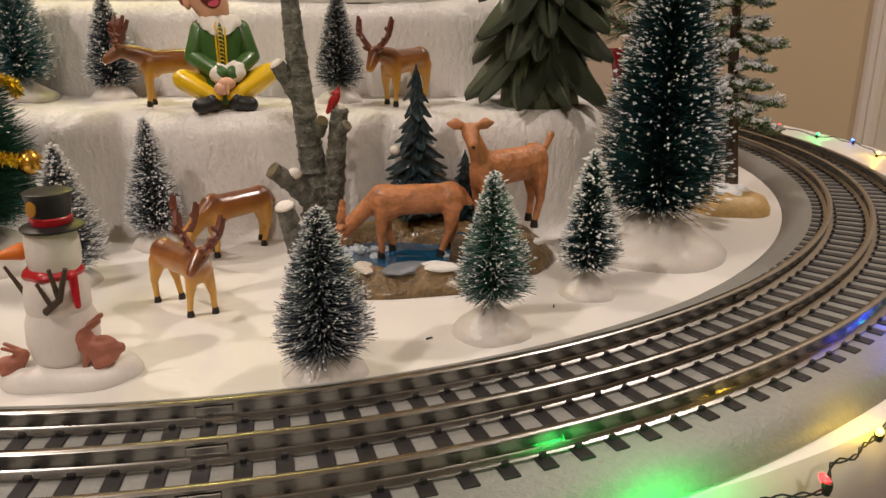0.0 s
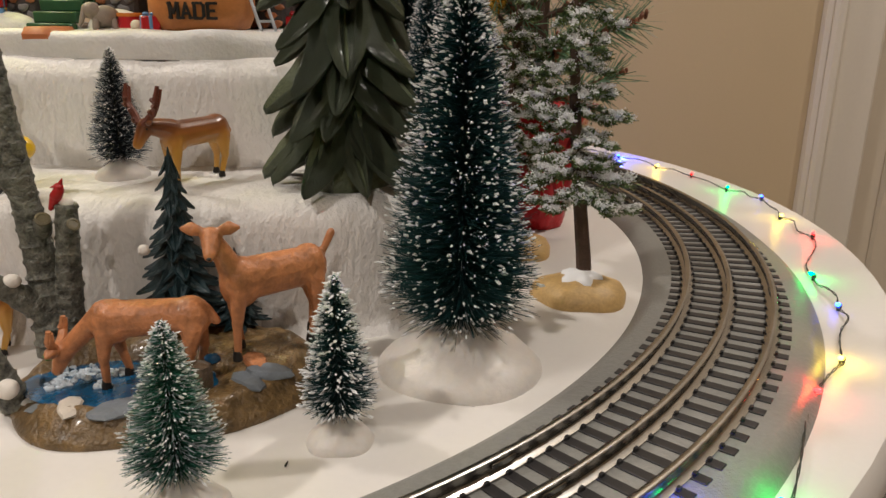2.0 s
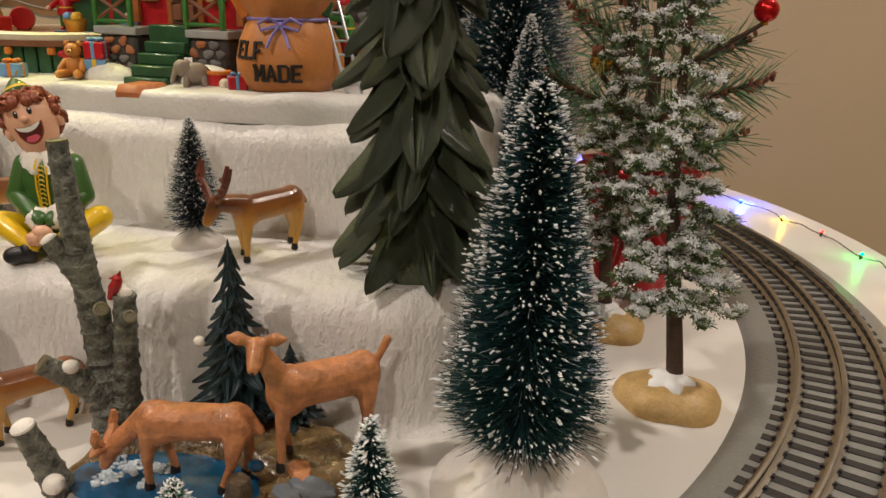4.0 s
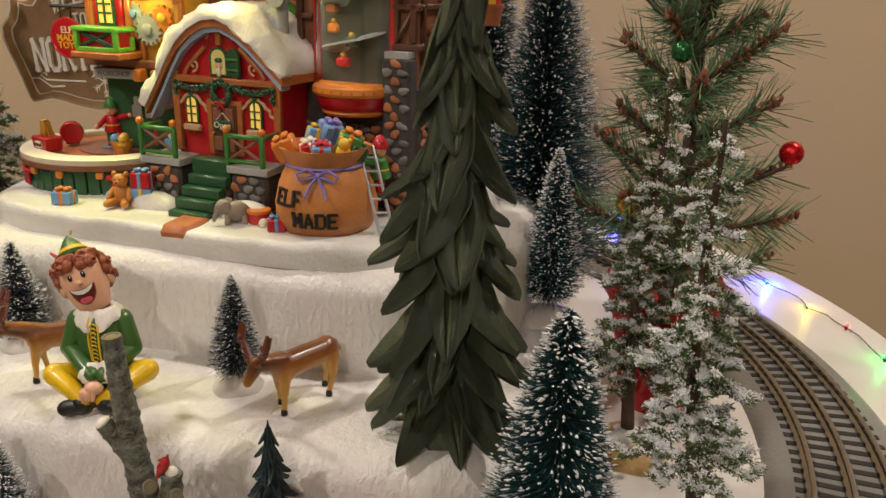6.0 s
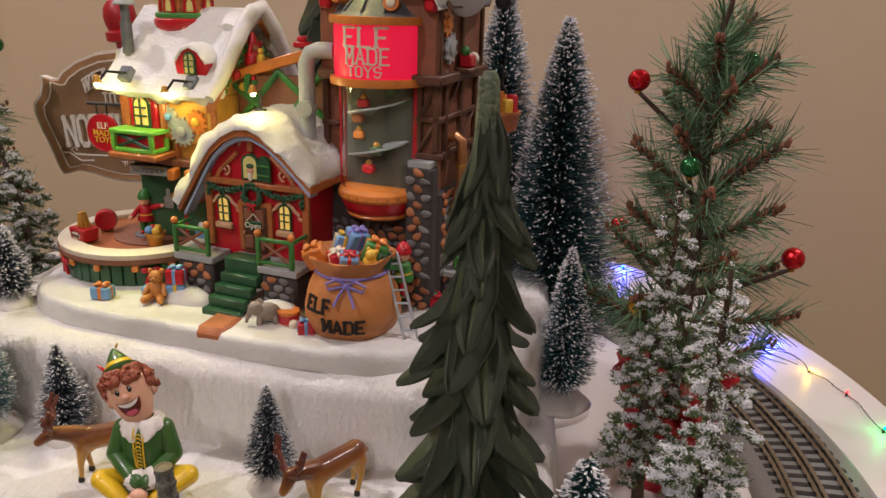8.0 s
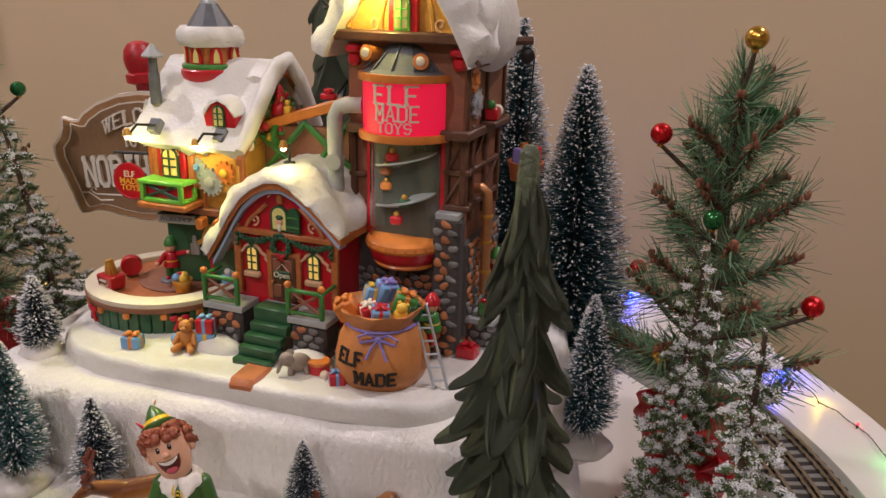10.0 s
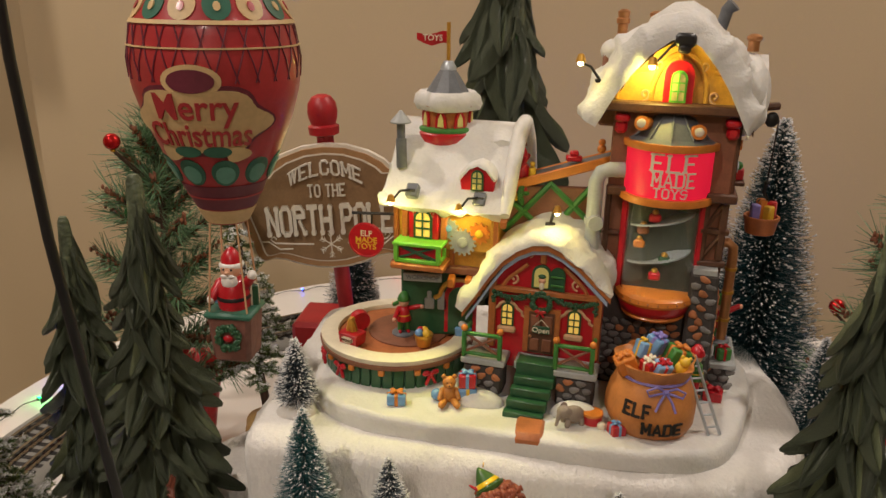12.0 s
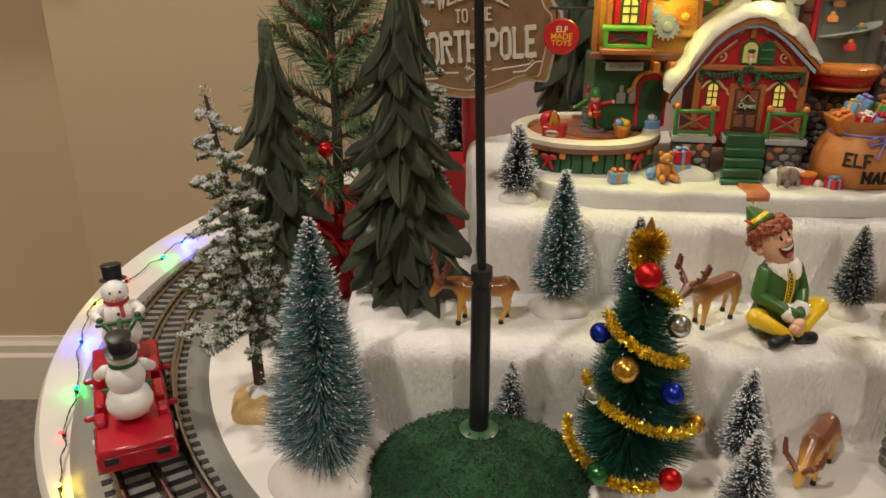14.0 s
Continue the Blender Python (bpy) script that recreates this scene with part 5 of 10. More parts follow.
def gear(x, y, z, r, teeth, m, parent, hub):
    poly = []
    for i in range(teeth):
        for da, k in ((0.0, 0.80), (0.22, 0.80), (0.30, 1.0), (0.62, 1.0), (0.70, 0.80)):
            a = 2 * math.pi * (i + da) / teeth
            poly.append((k * r * math.cos(a), k * r * math.sin(a)))
    o = wpart("gear", Shape().prism(poly, 0.0016, at=pose(x, y, z, 90, 0, 0)), m, parent, "toy gear wheel", 0)
    wpart("hub", Shape().lathe([(r * 0.36, 0), (r * 0.36, 0.003), (r * 0.2, 0.0036)], 14, at=pose(x, y, z, 90, 0, 0)), hub, o)
    return o


wpart("gear_plate", Shape().box((-0.1565, 0.5615, 0.2400), (0.034, 0.004, 0.028), bevel=0.002), M_OCHRE, left)
gear(-0.1705, 0.5595, 0.2430, 0.0070, 10, M_STEEL, left, M_BLUE)
gear(-0.1605, 0.5590, 0.2340, 0.0098, 16, M_STEEL, left, M_GREY)
gear(-0.1490, 0.5590, 0.2412, 0.0078, 11, M_ORANGE, left, M_YELLOW)
eave = [(0.548, 0.2580), (0.560, 0.2685), (0.575, 0.283), (0.588, 0.2985), (0.600, 0.3090), (0.608, 0.3095), (0.622, 0.296), (0.645, 0.262)]
wpart("roof_snow", snow_cover(eave[::-1], -0.2170, -0.1295, 0.0070, Matrix(), axis="x", seed=6, steps=44, rough=0.0075), M_SNOW, left, "lumpy white snow roof", 60)
wpart("gable_board", roof_board([(y, z - 0.0045) for y, z in eave], 0, 0.004, 0.004, pose(-0.1330, 0, 0) @ Matrix(((0, 1, 0, 0), (1, 0, 0, 0), (0, 0, 1, 0), (0, 0, 0, 1)))), M_WOOD, left, smooth=0)
wpart("gable_wall", Shape().prism([(0.565, 0.25), (0.635, 0.25), (0.635, 0.265), (0.604, 0.2965), (0.565, 0.265)], 0.072, at=pose(-0.139, 0, 0) @ Matrix(((0, 0, -1, 0), (1, 0, 0, 0), (0, 1, 0, 0), (0, 0, 0, 1)))), M_OCHRE, left, smooth=0)
rim_line = [(-0.1300 + 0.0010 * math.sin(37 * i), y, z + 0.0012 * math.sin(23 * i)) for i, (y, z) in enumerate(eave)]
wpart("gable_snow", Shape().tube(rim_line, [0.0030, 0.0046, 0.0050, 0.0054, 0.0056, 0.0056, 0.0060, 0.0050], 12), M_SNOW, left, "thick roll of snow along the gable", 80)
s = garland([(-0.1335, 0.570, 0.262), (-0.1325, 0.585, 0.279), (-0.1325, 0.600, 0.292), (-0.1325, 0.612, 0.285), (-0.1335, 0.625, 0.270)], 0.0032, None, 9)
wpart("garland", s, M_LEAF, left, "green garland with ornaments on the gable")
for i, (y, z) in enumerate(((0.577, 0.270), (0.612, 0.276), (0.584, 0.262))):
    wpart("bauble", Shape().ball((-0.1300, y, z), 0.0030, n=10), (M_RED, M_ORANGE, M_YELLOW)[i], left)
s = Shape().lathe([(0.0052, 0.0), (0.0060, 0.0040), (0.0046, 0.0090), (0.0028, 0.0110)], 14, 0, pose(-0.1275, 0.5930, 0.2735))
for sg in (-1, 1):
    s.limb((-0.1275, 0.5930 + sg * 0.0022, 0.2745), (-0.1240, 0.5930 + sg * 0.0060, 0.2660), 0.0022, 0.0018, 0, None, 8).limb((-0.1275, 0.5930 + sg * 0.0040, 0.2830), (-0.1245, 0.5930 + sg * 0.0050, 0.2890), 0.0017, 0.0015, 0, None, 8)
    s.ball((-0.1235, 0.5930 + sg * 0.0065, 0.2648), (0.0030, 0.0022, 0.0018), 1, None, 8)
s.ball((-0.1270, 0.5930, 0.2868), 0.0032, 2, None, 12).lathe([(0.0034, 0.2880), (0.0026, 0.2920), (0.0010, 0.2955), (0.0003, 0.2960)], 12, 0, pose(-0.1270, 0.5930, 0))
wpart("gable_elf", s, [M_RED, M_LEAF, M_TAN], left, "red toy elf hanging in the gable", 50)
ring_at = [(-0.1262, 0.5890 + 0.0062 * math.cos(a), 0.2640 + 0.0062 * math.sin(a)) for a in np.linspace(0, 2 * math.pi, 15)]
wpart("gable_wreath", garland(ring_at, 0.0024, None, 6), M_LEAF, left, "green wreath on the gable")
dm = wpart("dormer", Shape().prism([(-0.0105, 0), (0.0105, 0), (0.0120, 0.009), (0.006, 0.0165), (0, 0.019), (-0.006, 0.0165), (-0.0120, 0.009)], 0.012, at=pose(-0.1520, 0.5730, 0.2680, 90, 0, 0)), M_RED, left, "small red dormer", 0)
window(pose(-0.1520, 0.5606, 0), 0, 0, 0.2705, 0.0085, 0.0140, left, M_GREEN, M_WIN_DIM)
wpart("dormer_snow", snow_cover([(-0.0120, 0.0095), (-0.006, 0.0170), (0, 0.0195), (0.006, 0.0170), (0.0120, 0.0095)], -0.0135, 0.004, 0.0026, pose(-0.1520, 0.5730, 0.2680), seed=8, steps=8, rough=0.0006), M_SNOW, dm)
lamp_arm((-0.1945, 0.5490, 0.2700), (-0.1990, 0.5390, 0.2715), (-0.2045, 0.5360, 0.2640), left, watts=0.036, size=0.0030, turn=TURN_LEFT, beam=0.2)
lamp_arm((-0.1490, 0.5560, 0.2665), (-0.1550, 0.5470, 0.2680), (-0.1605, 0.5450, 0.2600), left, watts=0.032, size=0.0026, turn=TURN_LEFT, beam=0.16)
for x, y, z in ((-0.1940, 0.5505, 0.2690), (-0.1490, 0.5565, 0.2650)):
    wpart("lamp_bracket", Shape().box((0, 0, 0), (0.0085, 0.0060, 0.0100), at=pose(x, y, z, -40, 0, 0), bevel=0.001), M_SLATE, left, "dark lamp bracket on the roof")
# turret
TUR = pose(-0.1850, 0.603, 0)
tur = wpart("turret", Shape().lathe([(0.0190, 0.2930), (0.0200, 0.3050), (0.0172, 0.3060), (0.0170, 0.3190), (0.0215, 0.3210)], 8, at=TUR @ pose(0, 0, 0, 0, 0, 22)), M_WOOD, label="eight-sided wooden turret", smooth=20)
wpart("band", Shape().lathe([(0.0180, 0.2930), (0.0212, 0.2965), (0.0214, 0.3015), (0.0190, 0.3035)], 24, at=TUR), M_RED, tur, "red sill band")
wpart("trim", Shape().lathe([(0.0200, 0.3025), (0.0206, 0.3040), (0.0202, 0.3052), (0.0182, 0.3062)], 24, at=TUR), M_LEAF, tur, "green sill ring")
for k in range(8):
    mm = TUR @ pose(0, 0, 0, 0, 0, 45 * k) @ pose(0, -0.0162, 0)
    wpart("window", Shape().prism([(-0.0042, 0.3055), (0.0042, 0.3055), (0.0036, 0.3140), (0, 0.3195), (-0.0036, 0.3140)], 0.0016, at=mm @ pose(0, 0, 0, 90, 0, 0)), M_RED, tur)
    wpart("pane", Shape().prism([(-0.0022, 0.3070), (0.0022, 0.3070), (0.0018, 0.3125), (0, 0.3165), (-0.0018, 0.3125)], 0.0021, at=mm @ pose(0, 0, 0, 90, 0, 0)), M_WIN_DIM, tur)
wpart("spire", Shape().lathe([(0.0195, 0.3235), (0.0100, 0.3385), (0.0056, 0.3450)], 10, at=TUR), M_SLATE, tur, "dark slate spire roof", 12)
wpart("spire_cap", Shape().lathe([(0.0058, 0.3445), (0.0056, 0.3465), (0.0034, 0.3505), (0.0005, 0.3510)], 16, at=TUR), M_STEEL, tur, "small bright metal cap")
wpart("spire_snow", Shape().lathe([(0.0180, 0.3170), (0.0208, 0.3178), (0.0228, 0.3220), (0.0218, 0.3275), (0.0186, 0.3305), (0.0160, 0.3285)], 64, at=TUR, wave=lambda a, j: 1 + 0.05 * math.sin(4 * a + 1) + 0.045 * math.sin(7 * a + j * 0.5) + 0.03 * math.sin(11 * a + j)), M_SNOW, tur, "rim of white snow", 70)
pole = wpart("flag_pole", Shape().tube([(-0.1850, 0.603, 0.3490), (-0.1853, 0.603, 0.3765)], 0.0014, 8), M_GOLD, tur, "gold flag pole")
flag = Shape()
fv, ff = [], []
for sd in (-0.0004, 0.0004):
    for i in range(9):
        u = i / 8
        for v in (0, 1):
            hh = 0.0088 * (1 - 0.45 * u) if u > 0.6 else 0.0080
            fv.append((-0.1865 - 0.0215 * u, 0.603 + sd + 0.0012 * math.sin(u * 6), 0.3655 + hh * (v - 0.5) + 0.0012 * math.sin(u * 6.5 + 1)))
for i in range(8):
    a = 2 * i
    ff += [(a, a + 2, a + 3, a + 1), (a + 18, a + 19, a + 21, a + 20), (a, a + 18, a + 20, a + 2), (a + 1, a + 3, a + 21, a + 19)]
ff += [(0, 1, 19, 18), (16, 34, 35, 17)]
fl = wpart("flag", flag.add(fv, ff), M_RED, tur, "red pennant")
wpart("lettering", text_shape("TOYS", 0.0058, 0.0003, at=pose(-0.1960, 0.6010, 0.3658, 90, 0, 0)), M_CREAM, fl, smooth=0)
BACK_TURN = TURN_LEFT.inverted()
sp0, sp1 = BACK_TURN @ Vector((-0.2083, 0.5815, 0.2800)), BACK_TURN @ Vector((-0.2094, 0.5835, 0.3120))
st = wpart("stove_pipe", Shape().tube([tuple(sp0), tuple(sp0.lerp(sp1, 0.62))], 0.0037, 14).tube([tuple(sp0.lerp(sp1, 0.58)), tuple(sp1)], 0.0029, 14), M_SLATE, left, "grey stove pipe")
wpart("pipe_cap", Shape().lathe([(0.0070, 0.0), (0.0072, 0.0010), (0.0008, 0.0085)], 20, at=Matrix.Translation(sp1 - Vector((0, 0, 0.0015)))), M_GREY, st, "pale conical cap")
# round hanging sign
rd = wpart("hanging_rod", Shape().tube([(-0.2120, 0.573, 0.2450), (-0.2445, 0.566, 0.2450)], 0.0011, 8), M_BLACK, left, "black sign rod")
wpart("hook", Shape().tube([(-0.2300, 0.568, 0.2450), (-0.2305, 0.568, 0.2370)], 0.0006, 5).tube([(-0.2390, 0.568, 0.2450), (-0.2385, 0.568, 0.2370)], 0.0006, 5), M_BLACK, rd)
mm = pose(-0.2345, 0.568, 0.2250, 90, 0, 6)
ds = wpart("round_sign", Shape().lathe([(0.0128, -0.001), (0.0132, 0.0), (0.0132, 0.0010), (0.0122, 0.0014), (0.0118, 0.0010), (0.0005, 0.0010)], 32, at=mm), M_RED, rd, "round red shop sign", 30)
for words, dy in (("ELF", 0.0050), ("MADE", 0.0000), ("TOYS", -0.0048)):
    wpart("lettering", text_shape(words, 0.0060, 0.0005, at=mm @ pose(0, dy, 0.0010)), M_YELLOW if dy < 0.003 else M_CREAM, ds, smooth=0)
lower.matrix_basis = Matrix.Translation((-0.0075, -0.0080, 0))
for ob in (left, tur):
    ob.matrix_basis = TURN_LEFT
# terrace
TX, TY, TRD = -0.212, 0.585, 0.0565
ter = wpart("terrace", Shape().lathe([(TRD - 0.006, 0.130), (TRD - 0.004, 0.150), (TRD - 0.002, 0.1520)], 48, at=pose(TX, TY, 0)), M_GREEN, label="round terrace with green plank sides")
wpart("floor_ring", Shape().lathe([(0.0005, 0.1515), (TRD - 0.010, 0.1515), (TRD - 0.010, 0.1535), (0.0005, 0.1535)], 48, at=pose(TX, TY, 0)), M_BRICK_O, ter, "orange-brown floor")
wpart("turntable", Shape().lathe([(0.0005, 0.1530), (0.0300, 0.1530), (0.0300, 0.1546), (0.0290, 0.1550), (0.0005, 0.1550)], 48, at=pose(TX + 0.008, TY + 0.003, 0)), M_PLANK, ter, "round brown turntable")
rim = Shape()
verts, faces = [], []
prof = [(TRD - 0.0125, 0.1530), (TRD, 0.1525), (TRD + 0.0005, 0.1560), (TRD - 0.0005, 0.1568), (TRD - 0.0120, 0.1568), (TRD - 0.0125, 0.1560)]
for i in range(64):
    a = 2 * math.pi * i / 64
    verts += [(TX + r * math.cos(a), TY + r * math.sin(a), z) for r, z in prof]
for i in range(64):
    i2 = (i + 1) % 64
    for j in range(6):
        j2 = (j + 1) % 6
        faces.append((i * 6 + j, i2 * 6 + j, i2 * 6 + j2, i * 6 + j2))
wpart("counter", Shape().add(verts, faces), M_CREAM, ter, "cream round counter top")
verts, faces = [], []
prof = [(TRD - 0.003, 0.1490), (TRD + 0.0006, 0.1492), (TRD + 0.0012, 0.1526), (TRD - 0.003, 0.1528)]
for i in range(64):
    a = 2 * math.pi * i / 64
    verts += [(TX + r * math.cos(a), TY + r * math.sin(a), z) for r, z in prof]
for i in range(64):
    i2 = (i + 1) % 64
    for j in range(4):
        faces.append((i * 4 + j, i2 * 4 + j, i2 * 4 + (j + 1) % 4, i * 4 + (j + 1) % 4))
wpart("edge_band", Shape().add(verts, faces), M_PLANK, ter, "dark red edge band")
for k in range(26):
    a = -200 + k * 8.6
    wpart("plank", Shape().box((TRD - 0.0038, 0, 0.1400), (0.0016, 0.0072, 0.0200), at=pose(TX, TY, 0, 0, 0, a), bevel=0.0006), M_GREEN, ter)
for a in (-140, -116, -92, -66, -42):
    wpart("corbel", Shape().box((TRD - 0.0010, 0, 0.1465), (0.0030, 0.0046, 0.0046), at=pose(TX, TY, 0, 0, 0, a), bevel=0.0008), M_ORANGE, ter)
for a in (-155, -127, -56):
    mm = pose(TX, TY, 0, 0, 0, a + 90) @ pose(0, -TRD + 0.0005, 0.1440)
    s = Shape()
    for sg in (-1, 1):
        s.ball((sg * 0.0034, 0, 0.0010), (0.0032, 0.0016, 0.0022), at=mm, n=10)
        s.limb((0, 0, 0), (sg * 0.0034, 0, -0.0072), 0.0014, 0.0012, at=mm)
    s.ball((0, -0.0010, 0.0006), 0.0014, at=mm, n=8)
    wpart("bow", s, M_RED, ter, "red bow")

# the tower
T = pose(-0.036, 0.553, 0, 0, 0, -10)
tower = wpart("tower_wall", Shape().box((0.004, 0.046, 0.232), (0.074, 0.070, 0.200), at=T, bevel=0.001), M_PLANK, label="brown half-timbered tower", smooth=0)
up = wpart("upper_storey", Shape().box((0.004, 0.044, 0.303), (0.076, 0.078, 0.054), at=T, bevel=0.001), M_PLANK, tower, smooth=0)
for x, z, sx, sz in ((-0.0330, 0.205, 0.004, 0.145), (0.0405, 0.255, 0.0048, 0.045), (0.0300, 0.255, 0.0035, 0.045), (0.0360, 0.2300, 0.018, 0.004), (0.0360, 0.2520, 0.018, 0.004), (-0.030, 0.2450, 0.012, 0.0035)):
    wpart("timber", Shape().box((x, 0.0100, z), (sx, 0.0045, sz), at=T, bevel=0.0008), M_TIMBER, tower)
wpart("timber_brace", Shape().limb((0.0290, 0.0095, 0.2320), (0.0400, 0.0095, 0.2500), 0.0016, 0.0016, 0, T, 6).limb((0.0300, 0.0095, 0.2530), (0.0400, 0.0095, 0.2720), 0.0016, 0.0016, 0, T, 6), M_TIMBER, tower)
for y, z, sy, sz in ((0.020, 0.25, 0.004, 0.06), (0.046, 0.25, 0.004, 0.06), (0.074, 0.25, 0.004, 0.06), (0.046, 0.230, 0.06, 0.004), (0.046, 0.252, 0.06, 0.0035)):
    wpart("timber", Shape().box((0.0420, y, z), (0.0035, sy, sz), at=T, bevel=0.0008), M_TIMBER, tower)
wpart("timber_brace", Shape().limb((0.0420, 0.022, 0.2545), (0.0420, 0.044, 0.2750), 0.0017, 0.0017, 0, T, 6).limb((0.0420, 0.048, 0.2330), (0.0420, 0.072, 0.2520), 0.0017, 0.0017, 0, T, 6), M_TIMBER, tower)
wpart("jetty", Shape().box((0.0060, 0.0440, 0.2755), (0.0810, 0.0860, 0.0060), at=T, bevel=0.001), M_TIMBER, tower, "dark jettied beam")
base = wpart("stone_footing", Shape().box((0.004, 0.0455, 0.1700), (0.0800, 0.0740, 0.0760), at=T, bevel=0.002), M_MORTAR, label="stone tower foot", smooth=0)
wpart("stone_pier", Shape().box((0.0335, 0.0060, 0.1800), (0.0180, 0.0120, 0.0900), at=T, bevel=0.002).box((0.0335, 0.0060, 0.2260), (0.0150, 0.0100, 0.0040), 1, T), [M_MORTAR, M_GREY], base, smooth=0)
# glass lift with spiral slide
DX, DY, DR = 0.0030, 0.0120, 0.0262
DM = T @ pose(DX, DY, 0)
M_SHAFT = mat("dark_grey_green_lining", (0.055, 0.062, 0.050), 0.5, vary=0.25, scale=150, fine=700, bump=0.3)
lift = wpart("lift_base", Shape().lathe([(0.0140, 0.1895), (0.0205, 0.1903), (0.0216, 0.1918), (0.0207, 0.1930), (0.0232, 0.2010), (0.0258, 0.2018), (0.0268, 0.2036), (0.0262, 0.2066), (0.0235, 0.2085)], 40, at=DM), M_ORANGE, tower, "orange round foot of the glass lift")
wpart("red_band", Shape().lathe([(0.0202, 0.1930), (0.0222, 0.1940), (0.0240, 0.1980), (0.0250, 0.2014), (0.0228, 0.2018)], 40, at=DM), M_RED, lift, "dark red band")
for k in range(14):
    a = radians(180 + 180 * k / 13)
    wpart("rivet", Shape().ball((0.0262 * math.cos(a), 0.0262 * math.sin(a), 0.2048), 0.0009, at=DM, n=6), M_WOOD, lift)
gv, gf = [], []
NG = 28
for r in (DR - 0.0025, DR - 0.0033):
    for z in (0.2075, 0.2735):
        for i in range(NG + 1):
            a = math.pi + math.pi * i / NG
            gv.append((r * math.cos(a), r * math.sin(a), z))
q = NG + 1
for i in range(NG):
    gf += [(i, i + 1, q + i + 1, q + i), (2 * q + i, 3 * q + i, 3 * q + i + 1, 2 * q + i + 1), (i, 2 * q + i, 2 * q + i + 1, i + 1), (q + i, q + i + 1, 3 * q + i + 1, 3 * q + i)]
gf += [(0, q, 3 * q, 2 * q), (NG, 2 * q + NG, 3 * q + NG, q + NG)]
gl = wpart("glass_tube", Shape().add(gv, gf, 0, DM), M_GLASS, lift, "clear curved glass")
gl.visible_shadow = False
wpart("lift_shaft", Shape().box((0, -0.0010, 0.2400), (0.0456, 0.0040, 0.0660), at=DM, bevel=0.001), M_SHAFT, lift, "dark back of the lift")
for sg in (-1, 1):
    wpart("red_post", Shape().box((sg * 0.0248, -0.0020, 0.2400), (0.0038, 0.0040, 0.0670), at=DM, bevel=0.0008), M_RED, lift)
hv, hf = [], []
for i in range(61):
    u = i / 60
    a = u * 2 * math.pi * 2.2
    z = 0.2110 + 0.056 * u
    for r in (0.0050, 0.0205):
        for dz in (0, 0.0012):
            hv.append((r * math.cos(a), r * math.sin(a) * 0.95, z + dz + (0.0015 if r > 0.01 else 0)))
for i in range(60):
    a = 4 * i
    hf += [(a, a + 2, a + 6, a + 4), (a + 1, a + 5, a + 7, a + 3), (a, a + 4, a + 5, a + 1), (a + 2, a + 3, a + 7, a + 6)]
wpart("spiral_slide", Shape().add(hv, hf, 0, DM), M_STEEL, lift, "pale spiral slide inside the glass")
wpart("slide_post", Shape().tube([(0, 0, 0.208), (0, 0, 0.272)], 0.0018, 10, at=DM), M_STEEL, lift)
for i, (u, m1) in enumerate(((0.10, M_RED), (0.30, M_GREEN), (0.42, M_ORANGE), (0.62, M_BRICK_O), (0.80, M_RED), (0.93, M_GREEN))):
    a = u * 2 * math.pi * 2.2
    a = -abs((a + 0.3) % math.pi)
    wpart("toy", Shape().box((0.0135 * math.cos(a), 0.0135 * math.sin(a), 0.2155 + 0.056 * u), (0.0075, 0.0060, 0.0055), 0, DM, 0.0012).ball((0.0135 * math.cos(a), 0.0135 * math.sin(a), 0.2190 + 0.056 * u), 0.0022, 1, DM, 8), [m1, M_GOLD], lift)
drum = wpart("lit_drum", Shape().lathe([(DR + 0.0010, 0.2755), (DR + 0.0014, 0.2800), (DR + 0.0014, 0.3050), (DR + 0.0010, 0.3075)], 48, at=DM), M_DRUM, tower, "glowing red drum sign")
for z in (0.2735, 0.3080):
    wpart("hoop", Shape().lathe([(DR + 0.0005, z - 0.0024), (DR + 0.0038, z - 0.0022), (DR + 0.0042, z), (DR + 0.0038, z + 0.0022), (DR + 0.0005, z + 0.0024)], 48, at=DM), M_ORANGE, drum, "orange hoop")


def round_drum(R, ang, z0):
    def f(x, y, z):
        a = ang + x / R
        return ((R + z) * math.sin(a), -(R + z) * math.cos(a), z0 + y)
    return f


for words, size, z0, da in (("ELF", 0.0146, 0.2990, 0.12), ("MADE", 0.0122, 0.2886, 0.15), ("TOYS", 0.0080, 0.2801, 0.09)):
    wpart("lettering", slab_text(words, size, 0.0010, at=DM, bend=round_drum(DR + 0.0010, da, z0), wide=0.95 if words != "MADE" else 0.80, weight=0.85), M_CREAM, drum, "raised cream letters", 0)
cap = wpart("drum_roof", Shape().lathe([(DR + 0.003, 0.3100), (DR - 0.002, 0.3125), (0.0125, 0.3255), (0.0075, 0.3290), (0.0010, 0.3300)], 12, at=DM), M_SLATE, drum, "dark ribbed cone roof", 12)
for k in range(12):
    a = 2 * math.pi * (k + 0.0) / 12
    c, sn = math.cos(a), math.sin(a)
    wpart("rib", Shape().limb(((DR - 0.001) * c, (DR - 0.001) * sn, 0.3130), (0.012 * c, 0.012 * sn, 0.3262), 0.0007, 0.0005, 0, DM, 6), M_SLATE, cap)
for x, z, m1 in ((0.0155, 0.3180, M_ORANGE), (-0.0190, 0.3215, M_ORANGE)):
    wpart("porthole", Shape().tube([(x * 0.8, -0.006, z - 0.002), (x, -0.0195, z)], [0.0042, 0.0046], 14, at=DM).ball((x, -0.0200, z), (0.0030, 0.0008, 0.0030), 1, DM, 10), [m1, M_CREAM], cap, "orange spotlight tube")
